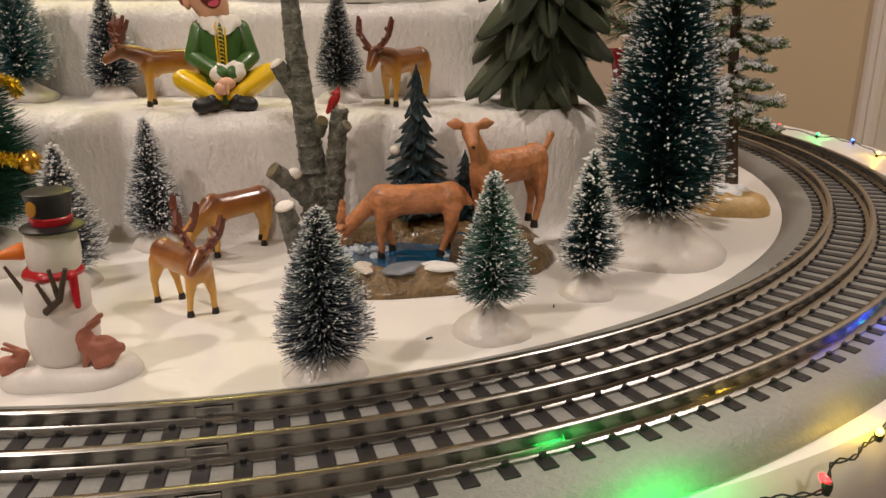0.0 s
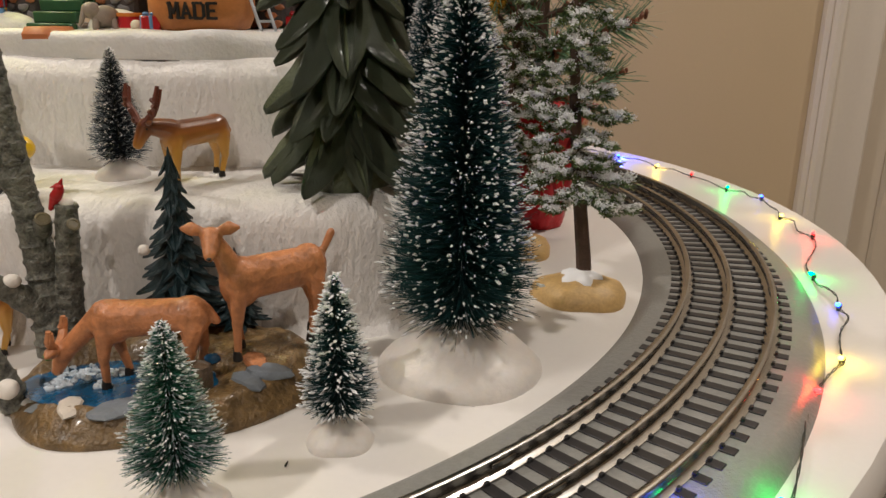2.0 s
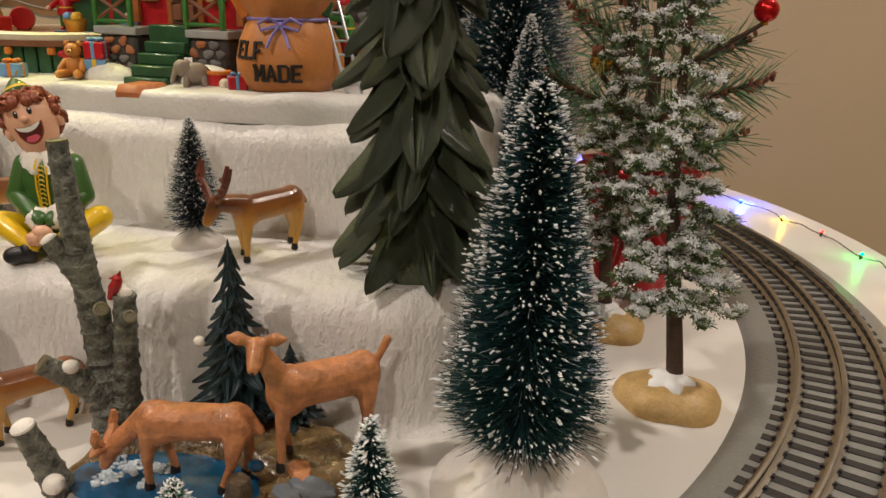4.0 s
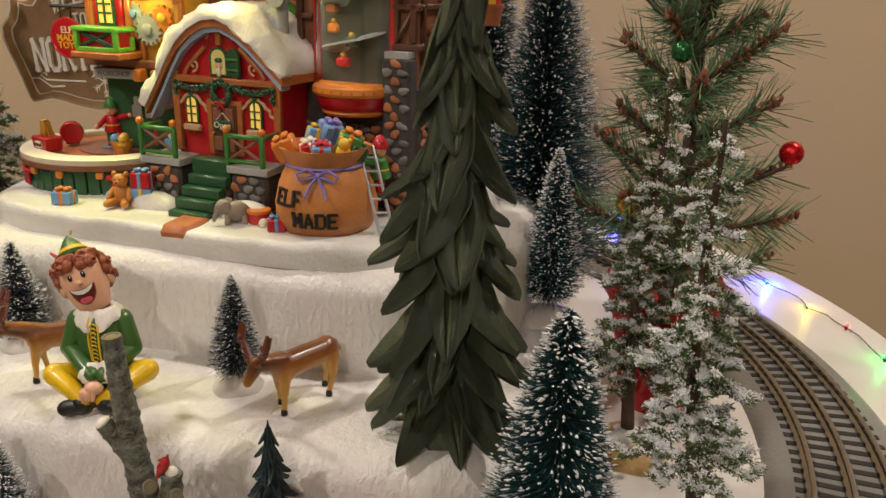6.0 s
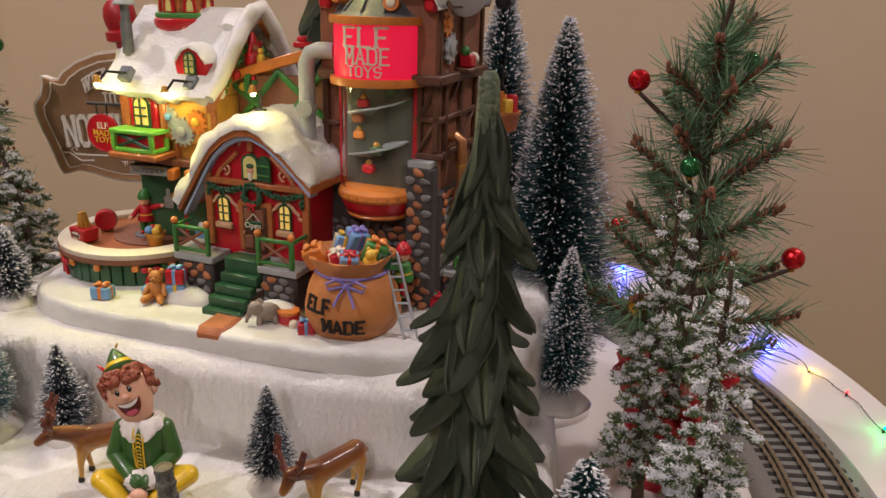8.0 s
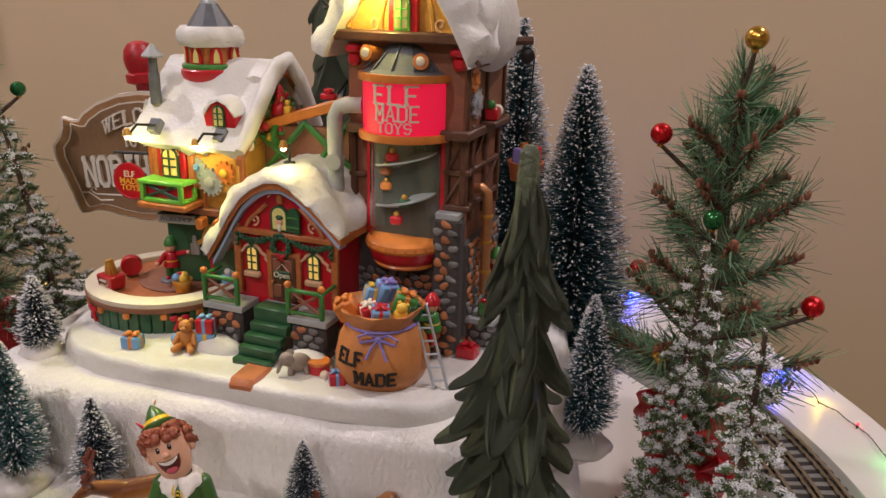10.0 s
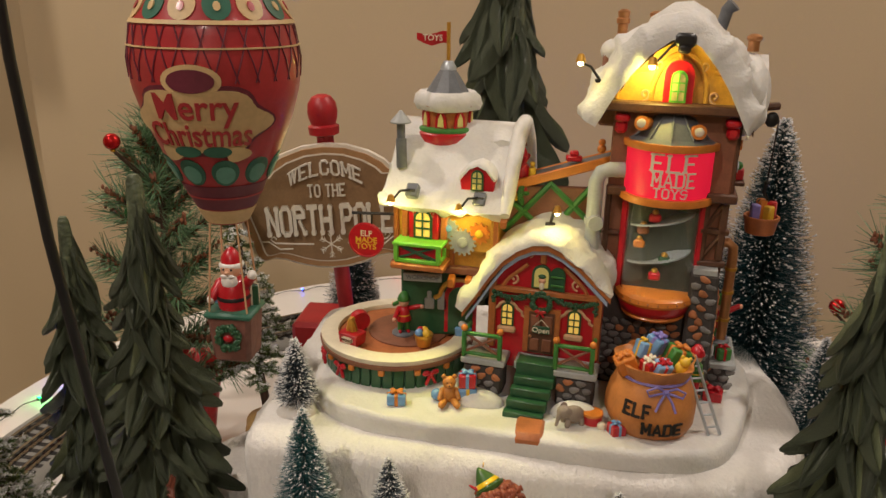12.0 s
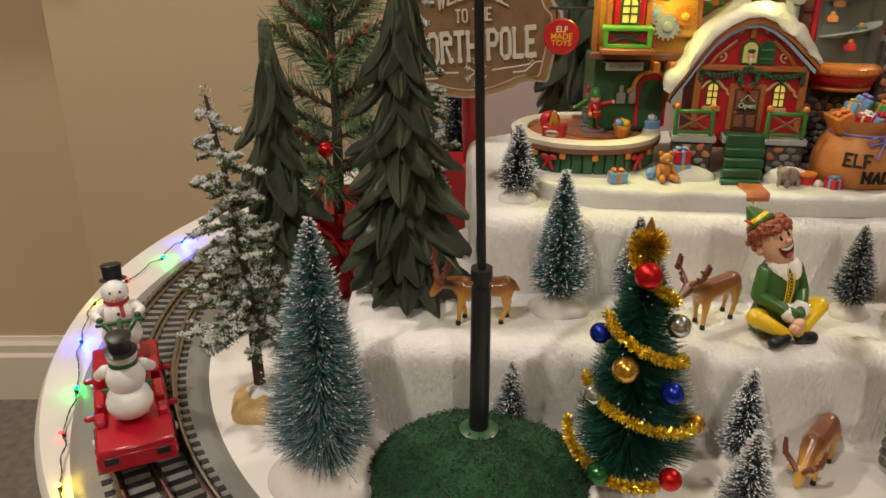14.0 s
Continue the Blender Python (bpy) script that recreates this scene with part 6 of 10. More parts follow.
# tower gable
gab = wpart("gable", Shape().prism([(-0.036, 0.3300), (0.046, 0.3300), (0.036, 0.3470), (0.022, 0.3630), (0.005, 0.3740), (-0.012, 0.3630), (-0.026, 0.3470)], 0.060, at=T @ pose(0, 0.066, 0, 90, 0, 0)), M_OCHRE, tower, "ochre tower gable", 0)
wpart("gable_beam", Shape().box((0.0040, 0.0010, 0.3305), (0.0860, 0.0120, 0.0062), at=T, bevel=0.0012), M_TIMBER, gab, "dark carved beam")
for sg in (-1, 1):
    c = wpart("bracket", Shape().box((0.005 + sg * 0.0330, 0.0030, 0.3230), (0.0090, 0.0110, 0.0050), at=T, bevel=0.0015).box((0.005 + sg * 0.0335, 0.0045, 0.3170), (0.0075, 0.0090, 0.0080), at=T, bevel=0.0018), M_RED, gab, "red scroll bracket")
    scroll(T, 0.0045 + sg * 0.0200, 0.0055, 0.3375, 0.0068, gab, M_TAN, sg)
wpart("gable_arch", Shape().prism(arch(0.0175, 0.0260), 0.0050, at=front(T, 0.0035, 0.0060, 0.3335)), M_RED, gab, "red arched gable door")
window(T, 0.0035, 0.0008, 0.3340, 0.0098, 0.0195, gab, M_LIME, M_WIN_DIM)
for sg in (-1, 1):
    rib = [(0.0040 + sg * 0.0165 * math.cos(a), 0.0055, 0.3340 + 0.0290 * math.sin(a)) for a in np.linspace(0, math.pi / 2, 9)]
    wpart("moulding", Shape().tube(rib, [0.0018] * 8 + [0.0012], 8, at=T), M_OCHRE, gab, "carved arched moulding")
    fan = [(0.0040 + sg * (0.0375 - 0.0185 * (1 - math.cos(a))), 0.0055, 0.3345 + 0.0180 * math.sin(a)) for a in np.linspace(0, math.pi / 2, 7)]
    wpart("moulding", Shape().tube(fan, 0.0013, 8, at=T), M_OCHRE, gab, "carved arched moulding")
    scroll(T, 0.0045 + sg * 0.0135, 0.0050, 0.3560, 0.0048, gab, M_TAN, -sg)
wpart("finial", Shape().ball((0.0035, 0.0020, 0.3610), (0.0018, 0.0018, 0.0024), at=T, n=8), M_GOLD, gab)
ridge = [(-0.0470, 0.3215), (-0.0430, 0.3290), (-0.0360, 0.3410), (-0.0270, 0.3540), (-0.0160, 0.3665), (-0.0040, 0.3755), (0.0050, 0.3775), (0.0150, 0.3720), (0.0260, 0.3600), (0.0360, 0.3455), (0.0440, 0.3310), (0.0500, 0.3195)]
wpart("roof_board", roof_board(ridge, 0.0, 0.074, 0.0040, T), M_TIMBER, gab, smooth=30)
wpart("roof_snow", snow_cover([(x * 0.95, z - 0.004) for x, z in ridge], -0.0075, 0.076, 0.0150, T, seed=12, rough=0.0055), M_SNOW, gab, "thick drooping white snow on the tower roof", 60)
side = [(0.012, 0.3260), (0.020, 0.3420), (0.030, 0.3560), (0.040, 0.3615), (0.050, 0.3560), (0.060, 0.3420), (0.068, 0.3260)]
wpart("side_roof_snow", snow_cover(side[::-1], 0.020, 0.056, 0.0080, T, axis="x", seed=15, rough=0.0026), M_SNOW, gab, "snow on the side gable", 60)
wpart("side_snow_end", Shape().ball((0.0455, 0.0400, 0.3365), (0.0150, 0.0300, 0.0265), at=T, n=28), M_SNOW, gab, "rounded end of the roof snow", smooth=80)
wpart("side_gable", Shape().prism([(0.014, 0.3290), (0.066, 0.3290), (0.054, 0.3490), (0.040, 0.3590), (0.026, 0.3490)], 0.040, at=T @ pose(0.050, 0, 0) @ Matrix(((0, 0, -1, 0), (1, 0, 0, 0), (0, 1, 0, 0), (0, 0, 0, 1)))), M_PLANK, gab, smooth=0)
for x, y, z, m1 in ((0.046, 0.036, 0.3680, M_COPPER), (0.0040, 0.030, 0.3860, M_COPPER), (-0.0150, 0.055, 0.3800, M_COPPER)):
    wpart("chimney_cap", Shape().lathe([(0.0036, -0.004), (0.0036, 0.0022), (0.0048, 0.0034), (0.0046, 0.0052), (0.0020, 0.0066)], 14, at=T @ pose(x, y, z)), m1, gab, "copper chimney cap")
ch = wpart("chimney", Shape().box((-0.0400, 0.052, 0.3350), (0.0150, 0.0150, 0.0500), at=T, bevel=0.002), M_PLANK, gab, "brown brick chimney with snow")
wpart("chimney_snow", Shape().ball((-0.0400, 0.052, 0.3600), (0.0100, 0.0100, 0.0085), at=T, n=16), M_SNOW, ch)
wpart("chimney_pot", Shape().lathe([(0.0034, 0), (0.0034, 0.018), (0.0044, 0.0185), (0.0044, 0.0215), (0.0036, 0.0220), (0.0040, 0.0260), (0.0020, 0.0275)], 14, at=T @ pose(-0.0360, 0.048, 0.3600)), M_COPPER, ch)
wpart("bent_pipe", Shape().tube([(0.022, 0.062, 0.364), (0.027, 0.062, 0.378), (0.029, 0.062, 0.388), (0.033, 0.061, 0.392)], [0.0040, 0.0040, 0.0042, 0.0052], 12, at=T), M_SLATE, gab, "dark bent stove pipe")
tb = T @ Vector((-0.0130, -0.0100, 0.3560))
lamp_arm(tuple(T @ Vector((0.0040, 0.0000, 0.3730))), tuple(T @ Vector((-0.004, -0.010, 0.3670))), tuple(tb), gab, watts=0.085, size=0.0032)
wpart("lamp_mount", Shape().box((0.0045, -0.0040, 0.3715), (0.0125, 0.0100, 0.0085), at=T, bevel=0.0020).box((0.0045, -0.0070, 0.3665), (0.0075, 0.0060, 0.0050), at=T, bevel=0.0014), M_BLACK, gab, "black lamp mount at the gable peak")
lamp_arm(tuple(T @ Vector((-0.0440, 0.0020, 0.3450))), tuple(T @ Vector((-0.0500, -0.0050, 0.3540))), tuple(T @ Vector((-0.0560, -0.0060, 0.3560))), gab, watts=0.014, size=0.0032)
# pipe by the drum, conveyor, side fittings
pp = wpart("grey_pipe", Shape().tube([(-0.0240, 0.004, 0.2890), (-0.0330, 0.002, 0.2890), (-0.0385, 0.001, 0.2870), (-0.0410, 0.000, 0.2810), (-0.0410, 0.000, 0.2330)], 0.0050, 14, at=T), M_GREY, tower, "thick grey bent pipe")
wpart("collar", Shape().tube([(-0.0410, 0.000, 0.2525), (-0.0410, 0.000, 0.2565)], 0.0060, 16, at=T).tube([(-0.0400, -0.004, 0.2545), (-0.0385, -0.0085, 0.2545)], 0.0050, 16, at=T), M_GREY, pp)
gear_at = [(0.0425, 0.016, 0.3080, 0.0085, M_ORANGE), (0.0425, 0.022, 0.2930, 0.0095, M_STEEL)]
for y in (0.008, 0.044, 0.081):
    wpart("timber", Shape().box((0.0425, y, 0.3030), (0.0030, 0.0040, 0.0500), at=T, bevel=0.0007), M_TIMBER, up)
wpart("timber", Shape().box((0.0425, 0.0440, 0.3180), (0.0028, 0.0740, 0.0036), at=T, bevel=0.0007), M_TIMBER, up)
for x, y, z, r, m1 in gear_at:
    poly = []
    for i in range(9):
        for da, k in ((0.0, 0.78), (0.22, 0.78), (0.30, 1.0), (0.62, 1.0), (0.70, 0.78)):
            a = 2 * math.pi * (i + da) / 9
            poly.append((k * r * math.cos(a), k * r * math.sin(a)))
    wpart("gear", Shape().prism(poly, 0.0020, at=T @ pose(x, y, z, 90, 0, 90)).lathe([(r * 0.4, 0), (r * 0.4, 0.0032), (r * 0.2, 0.0036)], 12, 0, T @ pose(x, y, z, 90, 0, 90)), m1, up, "toy gear wheel", 0)
wpart("shelf", Shape().box((0.0465, 0.048, 0.2790), (0.0120, 0.030, 0.0030), at=T, bevel=0.0008), M_TIMBER, up)
wpart("toy", Shape().box((0.0475, 0.042, 0.2845), (0.0080, 0.0090, 0.0080), at=T, bevel=0.001).ball((0.0475, 0.052, 0.2850), 0.0042, 1, T, 10).ball((0.0475, 0.038, 0.2905), 0.0030, 2, T, 8), [M_RED, M_CREAM, M_LEAF], up)
conv = wpart("conveyor", Shape().box((0, 0, 0), (0.080, 0.016, 0.0045), bevel=0.001, at=pose(-0.0985, 0.592, 0.2805, 0, -17, 0)), M_SLATE, label="sloping toy conveyor")
for y in (0.5835, 0.6005):
    wpart("side_board", Shape().box((0, 0, 0), (0.082, 0.0028, 0.0068), bevel=0.0008, at=pose(-0.0985, y, 0.2800, 0, -17, 0)), M_ORANGE, conv, "orange side board")
wpart("truss", Shape().box((-0.1050, 0.588, 0.2520), (0.060, 0.004, 0.036), bevel=0.001), M_PLANK, conv)
for x0, z0, x1, z1 in ((-0.135, 0.262, -0.105, 0.236), (-0.105, 0.236, -0.070, 0.280), (-0.135, 0.238, -0.105, 0.272), (-0.105, 0.272, -0.070, 0.240)):
    wpart("lattice", Shape().limb((x0, 0.5845, z0), (x1, 0.5845, z1), 0.0022, 0.0022, 0, None, 6), M_LEAF, conv, "green lattice bar")
wpart("toy_car", Shape().box((-0.090, 0.590, 0.2895), (0.0110, 0.0070, 0.0040), bevel=0.001, at=None).box((-0.090, 0.590, 0.2930), (0.0060, 0.0060, 0.0035), bevel=0.001), M_RED, conv)
wpart("toy_bear", Shape().ball((-0.072, 0.588, 0.2970), 0.0032, n=10).ball((-0.072, 0.588, 0.3015), 0.0025, n=10), M_ORANGE, conv)
wpart("toy_robot", Shape().box((-0.118, 0.588, 0.2790), (0.0050, 0.0050, 0.0070), bevel=0.001).box((-0.118, 0.588, 0.2845), (0.0036, 0.0036, 0.0036), bevel=0.001), M_YELLOW, conv)
cp = wpart("copper_pipe", Shape().tube([(0.040, 0.030, 0.2380), (0.047, 0.028, 0.2400), (0.0505, 0.028, 0.2370), (0.0510, 0.028, 0.2300), (0.0510, 0.028, 0.1700)], 0.0033, 12, at=T), M_COPPER, tower, "copper drain pipe")
for z in (0.222, 0.205, 0.185):
    wpart("clamp", Shape().tube([(0.0510, 0.028, z - 0.001), (0.0510, 0.028, z + 0.001)], 0.0040, 12, at=T), M_GOLD, cp)
plat = wpart("side_porch", Shape().box((0.004, 0.588, 0.1535), (0.058, 0.050, 0.0045), bevel=0.0008, rz=-10), M_GREY, label="grey side porch slab")
wpart("porch_footing", Shape().box((0.003, 0.590, 0.1425), (0.054, 0.046, 0.0175), bevel=0.002, rz=-10), M_MORTAR, plat)
# pulley with hanging bucket
PB = Vector((0.040, 0.592, 0.3290))
arm = wpart("pulley_arm", Shape().tube([(0.000, 0.580, 0.3270), tuple(PB)], 0.0026, 8), M_TIMBER, tower, "dark pulley arm")
wpart("pulley_wheel", Shape().ball((PB.x - 0.003, PB.y, PB.z - 0.0090), (0.0046, 0.0022, 0.0052), n=14), M_BLACK, arm)
wpart("cord", Shape().tube([(PB.x + 0.0015, PB.y, PB.z - 0.009), (PB.x, PB.y, 0.275)], 0.0005, 5), M_BLACK, arm)
wpart("hook", Shape().tube([(PB.x, PB.y, 0.277), (PB.x - 0.001, PB.y, 0.271), (PB.x + 0.002, PB.y, 0.266), (PB.x - 0.001, PB.y, 0.2625), (PB.x - 0.0035, PB.y, 0.2655)], 0.0012, 7).ball((PB.x, PB.y, 0.2775), 0.0020, n=8), M_BLACK, arm)
bk = wpart("bucket", Shape().lathe([(0.0085, 0.2420), (0.0095, 0.2425), (0.0110, 0.2515), (0.0118, 0.2525), (0.0118, 0.2545), (0.0104, 0.2545), (0.0100, 0.2505), (0.0005, 0.2495)], 24, at=pose(PB.x, PB.y, 0)), M_BRICK_O, arm, "brown bucket of wrapped toys")
for i, (dx, h, m1) in enumerate(((-0.0055, 0.011, M_LILAC), (-0.001, 0.014, M_ORANGE), (0.0035, 0.010, M_YELLOW), (0.0060, 0.0125, M_RED))):
    wpart("toy", Shape().box((PB.x + dx, PB.y - 0.002 + 0.003 * (i % 2), 0.2520 + h / 2), (0.0060, 0.0060, h), bevel=0.001, rz=20 * i), m1, bk)

# stones of the tower foot, one by one
srnd = random.Random(5)
stone_meshes = []
for i in range(3):
    s = Shape()
    s.lathe([(0.80, 0), (1.0, 0.12), (0.92, 0.42), (0.62, 0.62), (0.05, 0.70)], 9, wave=lambda a, j, i=i: 1 + 0.16 * math.sin(2 * a + i * 2) + 0.12 * math.sin(3 * a + i))
    stone_meshes.append((build("stone", s, M_STONE_G, smooth=60), build("stone", s, M_STONE_O, smooth=60)))


def lay_stones(at, w, h, owner, step=0.0060):
    rows = int(h / (step * 0.82))
    for r in range(rows):
        n = int(w / (step * 1.2))
        for i in range(n):
            x = (i + 0.5 + (0.5 if r % 2 else 0) + srnd.uniform(-0.1, 0.1)) * w / n
            if x > w - 0.0015:
                continue
            o = part("stone", stone_meshes[srnd.randrange(3)][srnd.random() < 0.42], None, owner)
            if owner.type == "EMPTY":
                o.matrix_parent_inverse = WORKSHOP.inverted()
            o.matrix_basis = at @ pose(x, (r + 0.5) * h / rows, 0, 0, 0, srnd.uniform(-25, 25)) @ Matrix.Diagonal((step * srnd.uniform(0.50, 0.60), step * srnd.uniform(0.38, 0.46), 0.0022, 1))


lay_stones(T @ pose(-0.036, 0.0086, 0.134, 90, 0, 0), 0.060, 0.050, base)
lay_stones(T @ pose(0.0245, 0.0000, 0.134, 90, 0, 0), 0.0185, 0.090, base)
lay_stones(T @ pose(0.0440, 0.012, 0.152, 90, 0, 90), 0.066, 0.055, base)
lay_stones(G @ pose(-0.043, -0.0198, 0.137, 90, 0, 0), 0.0265, 0.020, porch)
lay_stones(G @ pose(0.0200, -0.0198, 0.137, 90, 0, 0), 0.0250, 0.020, porch)
lay_stones(pose(-0.022, 0.5715, 0.135, 90, 0, -10), 0.052, 0.016, plat)


# ---- loose toys round the workshop ----
def gift_box(x, y, z, sx, sy, sz, rz, m1, m2, label, group="gift boxes", rx=0, ry=0):
    t = thing("gift_box", label, "gift box", pose(x, y, z, rx, ry, rz), group)
    part("box", Shape().box((0, 0, sz / 2), (sx, sy, sz), bevel=min(sx, sz) * 0.08), m1, t)
    part("ribbon", Shape().box((0, 0, sz / 2), (sx * 0.2, sy + 0.0005, sz + 0.0005), bevel=0.0003).box((0, 0, sz / 2), (sx + 0.0005, sy * 0.2, sz + 0.0005), bevel=0.0003), m2, t)
    s = Shape()
    for a in (30, 150, 210, 330):
        c, sn = math.cos(radians(a)), math.sin(radians(a))
        s.ball((c * sx * 0.22, sn * sx * 0.22, sz + sx * 0.12), (sx * 0.2, sx * 0.13, sx * 0.11), n=8, rot=Matrix.Rotation(radians(a), 4, "Z"))
    part("bow", s, m2, t)
    return t


gift_box(-0.2005, 0.514, 0.1335, 0.0125, 0.009, 0.0075, 5, M_BLUE, M_ORANGE, "small blue gift box with an orange bow")
gift_box(-0.1540, 0.5245, 0.1335, 0.0125, 0.010, 0.0105, 10, M_BLUE, M_YELLOW, "blue gift box with a gold ribbon under a red one")
gift_box(-0.1540, 0.5245, 0.1442, 0.0115, 0.009, 0.0095, 4, M_RED, M_BLUE, "red gift box with a pale blue bow")
gift_box(-0.0570, 0.496, 0.1330, 0.0095, 0.009, 0.0080, 25, M_RED, M_BLUE, "small red gift box with a blue bow in the snow")
gift_box(0.0210, 0.5690, 0.1560, 0.0095, 0.009, 0.0085, 10, M_LEAF, M_RED, "green gift box with a red bow on the side porch")
gift_box(0.0050, 0.5570, 0.1335, 0.0100, 0.009, 0.0090, 5, M_LEAF, M_RED, "green gift box with a red bow in the snow")
gift_box(0.0130, 0.5500, 0.1335, 0.0125, 0.010, 0.0075, -15, M_RED, M_RED, "flat red gift box in the snow")

s = Shape().ball((0, 0, 0.0065), (0.0055, 0.0050, 0.0065)).ball((0, -0.001, 0.0155), (0.0046, 0.0042, 0.0042)).ball((0, -0.0048, 0.0148), (0.0020, 0.0018, 0.0016))
for sg in (-1, 1):
    s.ball((sg * 0.0036, 0, 0.0192), 0.0017, n=8)
    s.limb((sg * 0.003, -0.003, 0.003), (sg * 0.0052, -0.0095, 0.0028), 0.0026, 0.0024)
    s.limb((sg * 0.0046, -0.001, 0.0095), (sg * 0.0062, -0.0050, 0.0055), 0.0019, 0.0018)
    s.ball((sg * 0.0014, -0.0046, 0.0165), 0.0005, 1, n=6)
s.ball((0, -0.0064, 0.0152), 0.0006, 1, n=6)
solid("teddy_bear", s, [mat("honey_brown_bear", (0.50, 0.20, 0.04), 0.5, vary=0.2, scale=200, fine=900, bump=0.3), M_BLACK], "honey-brown toy bear sitting in the snow by gift boxes", "toy bear", pose(-0.1660, 0.5210, 0.1333, 0, 0, 8))
solid("toy_ball", Shape().ball((0, 0, 0.0040), 0.0040), M_BLUE, "blue toy ball beside the toy bear", "toy ball", pose(-0.1745, 0.5230, 0.1333))
s = Shape().ball((0, 0, 0.0075), (0.0075, 0.0055, 0.0058)).ball((-0.0070, -0.001, 0.0105), (0.0046, 0.0042, 0.0044)).limb((-0.0100, -0.002, 0.0100), (-0.0125, -0.003, 0.0030), 0.0017, 0.0010)
for sx in (-1, 1):
    for sy in (-1, 1):
        s.limb((sx * 0.0045, sy * 0.003, 0.005), (sx * 0.0050, sy * 0.0034, 0.0014), 0.0020, 0.0018)
for sg in (-1, 1):
    s.ball((-0.0050, sg * 0.0042, 0.0112), (0.0026, 0.0008, 0.0034))
solid("toy_elephant", s, mat("grey_brown_toy", (0.28, 0.23, 0.19), 0.55, vary=0.15, scale=200, fine=900, bump=0.3), "small grey-brown toy elephant in the snow", "toy elephant", pose(-0.0840, 0.5045, 0.1330, 0, 0, 20))
s = thing("toy_drum", "small red toy drum with an orange skin", "toy drum", pose(-0.0715, 0.5065, 0.1330))
part("shell", Shape().lathe([(0.0062, 0), (0.0062, 0.0085)], 20), M_RED, s)
part("hoop", Shape().lathe([(0.0067, 0), (0.0067, 0.0015), (0.0062, 0.0016)], 20), M_CREAM, s)
part("skin", Shape().lathe([(0.0067, 0.0075), (0.0067, 0.0092), (0.0058, 0.0094), (0.0057, 0.0088), (0.0005, 0.0088)], 20), M_ORANGE, s)
solid("toy_ball", Shape().ball((0, 0, 0.0030), 0.0030), M_CREAM, "cream toy ball beside the drum", "toy ball", pose(-0.0660, 0.5000, 0.1330))

# the sack of gifts
SX, SY, SZ = -0.0345, 0.5150, 0.1325
sack_prof = [(0.0190, 0.0), (0.0250, 0.002), (0.0283, 0.009), (0.0285, 0.017), (0.0262, 0.027), (0.0225, 0.0345), (0.0205, 0.0375), (0.0215, 0.0400), (0.0240, 0.0450), (0.0248, 0.0475), (0.0225, 0.0470), (0.0195, 0.0430), (0.0005, 0.0420)]
sack = thing("gift_sack", "large orange gift sack tied with a lilac cord", "gift sack", pose(SX, SY, SZ))
part("bag", Shape().lathe(sack_prof, 40, wave=lambda a, j: 1 + 0.025 * math.sin(5 * a) + 0.02 * math.sin(9 * a + j * 0.3) * (1 if j > 4 else 0.3) + (0.05 * math.sin(7 * a) if j in (7, 8, 9) else 0)), M_BAG, sack, smooth=60)
cord = part("cord", Shape().tube([(0.0213 * math.cos(a), 0.0213 * math.sin(a), 0.0375) for a in np.linspace(0, 2 * math.pi, 30)[:-1]], 0.0010, 6, close=True), M_LILAC, sack, "lilac cord")
s = Shape()
for sg in (-1, 1):
    s.tube([(0.004 + sg * 0.001, -0.0225, 0.0355), (0.004 + sg * 0.006, -0.0245, 0.0385), (0.004 + sg * 0.0115, -0.0240, 0.0355), (0.004 + sg * 0.0100, -0.0250, 0.0325), (0.004 + sg * 0.001, -0.0235, 0.0345)], 0.0008, 6)
    s.tube([(0.004, -0.0235, 0.0350), (0.004 + sg * 0.0035, -0.0265, 0.0300), (0.004 + sg * 0.0060, -0.0285, 0.0240)], 0.0008, 6)
s.ball((0.004, -0.0235, 0.0350), 0.0018, n=8)
part("bow", s, M_LILAC, cord, "lilac bow")


def on_sack(ang, z0):
    def f(x, y, z):
        h = z0 + y
        r = np.interp(h, [p[1] for p in sack_prof[:8]], [p[0] for p in sack_prof[:8]]) + 0.0006 + z
        a = ang + x / 0.028
        return (r * math.sin(a), -r * math.cos(a), h)
    return f


M_INK = mat("black_ink", (0.015, 0.012, 0.010), 0.6, vary=0.2, scale=200, fine=900, bump=0.1)
part("lettering", slab_text("ELF", 0.0106, 0.0008, bend=on_sack(-0.46, 0.0225), weight=1.25, wide=0.8), M_INK, sack, "black stencilled letters", 0)
part("lettering", slab_text("MADE", 0.0106, 0.0008, bend=on_sack(0.12, 0.0115), wide=0.85, weight=1.25), M_INK, sack, "black stencilled letters", 0)
for i, (dx, dy, dz, sz_, rx, ry, rz, m1, m2) in enumerate((
        (-0.0170, -0.006, 0.0440, 0.0125, 10, -25, 10, M_ORANGE, M_ORANGE), (-0.0080, 0.004, 0.0490, 0.0110, 0, 15, 30, M_BLUE, M_YELLOW), (-0.0020, 0.008, 0.0510, 0.0125, 20, 10, 50, M_BLUE, M_LILAC),
        (0.0010, -0.010, 0.0450, 0.0105, 25, 5, 20, M_BLUE, M_RED), (-0.0050, -0.008, 0.0455, 0.0100, 12, -15, 40, M_RED, M_CREAM), (0.0110, 0.002, 0.0455, 0.0135, 5, 20, 15, M_LEAF, M_ORANGE), (0.0180, -0.001, 0.0440, 0.0085, 0, 20, 30, M_GREEN, M_GREEN))):
    gift_box(SX + dx, SY + dy, SZ + dz - 0.004, sz_, sz_ * 0.85, sz_ * 0.95, rz, m1, m2, "wrapped gift sticking out of the orange sack", "gifts in the sack", rx, ry)
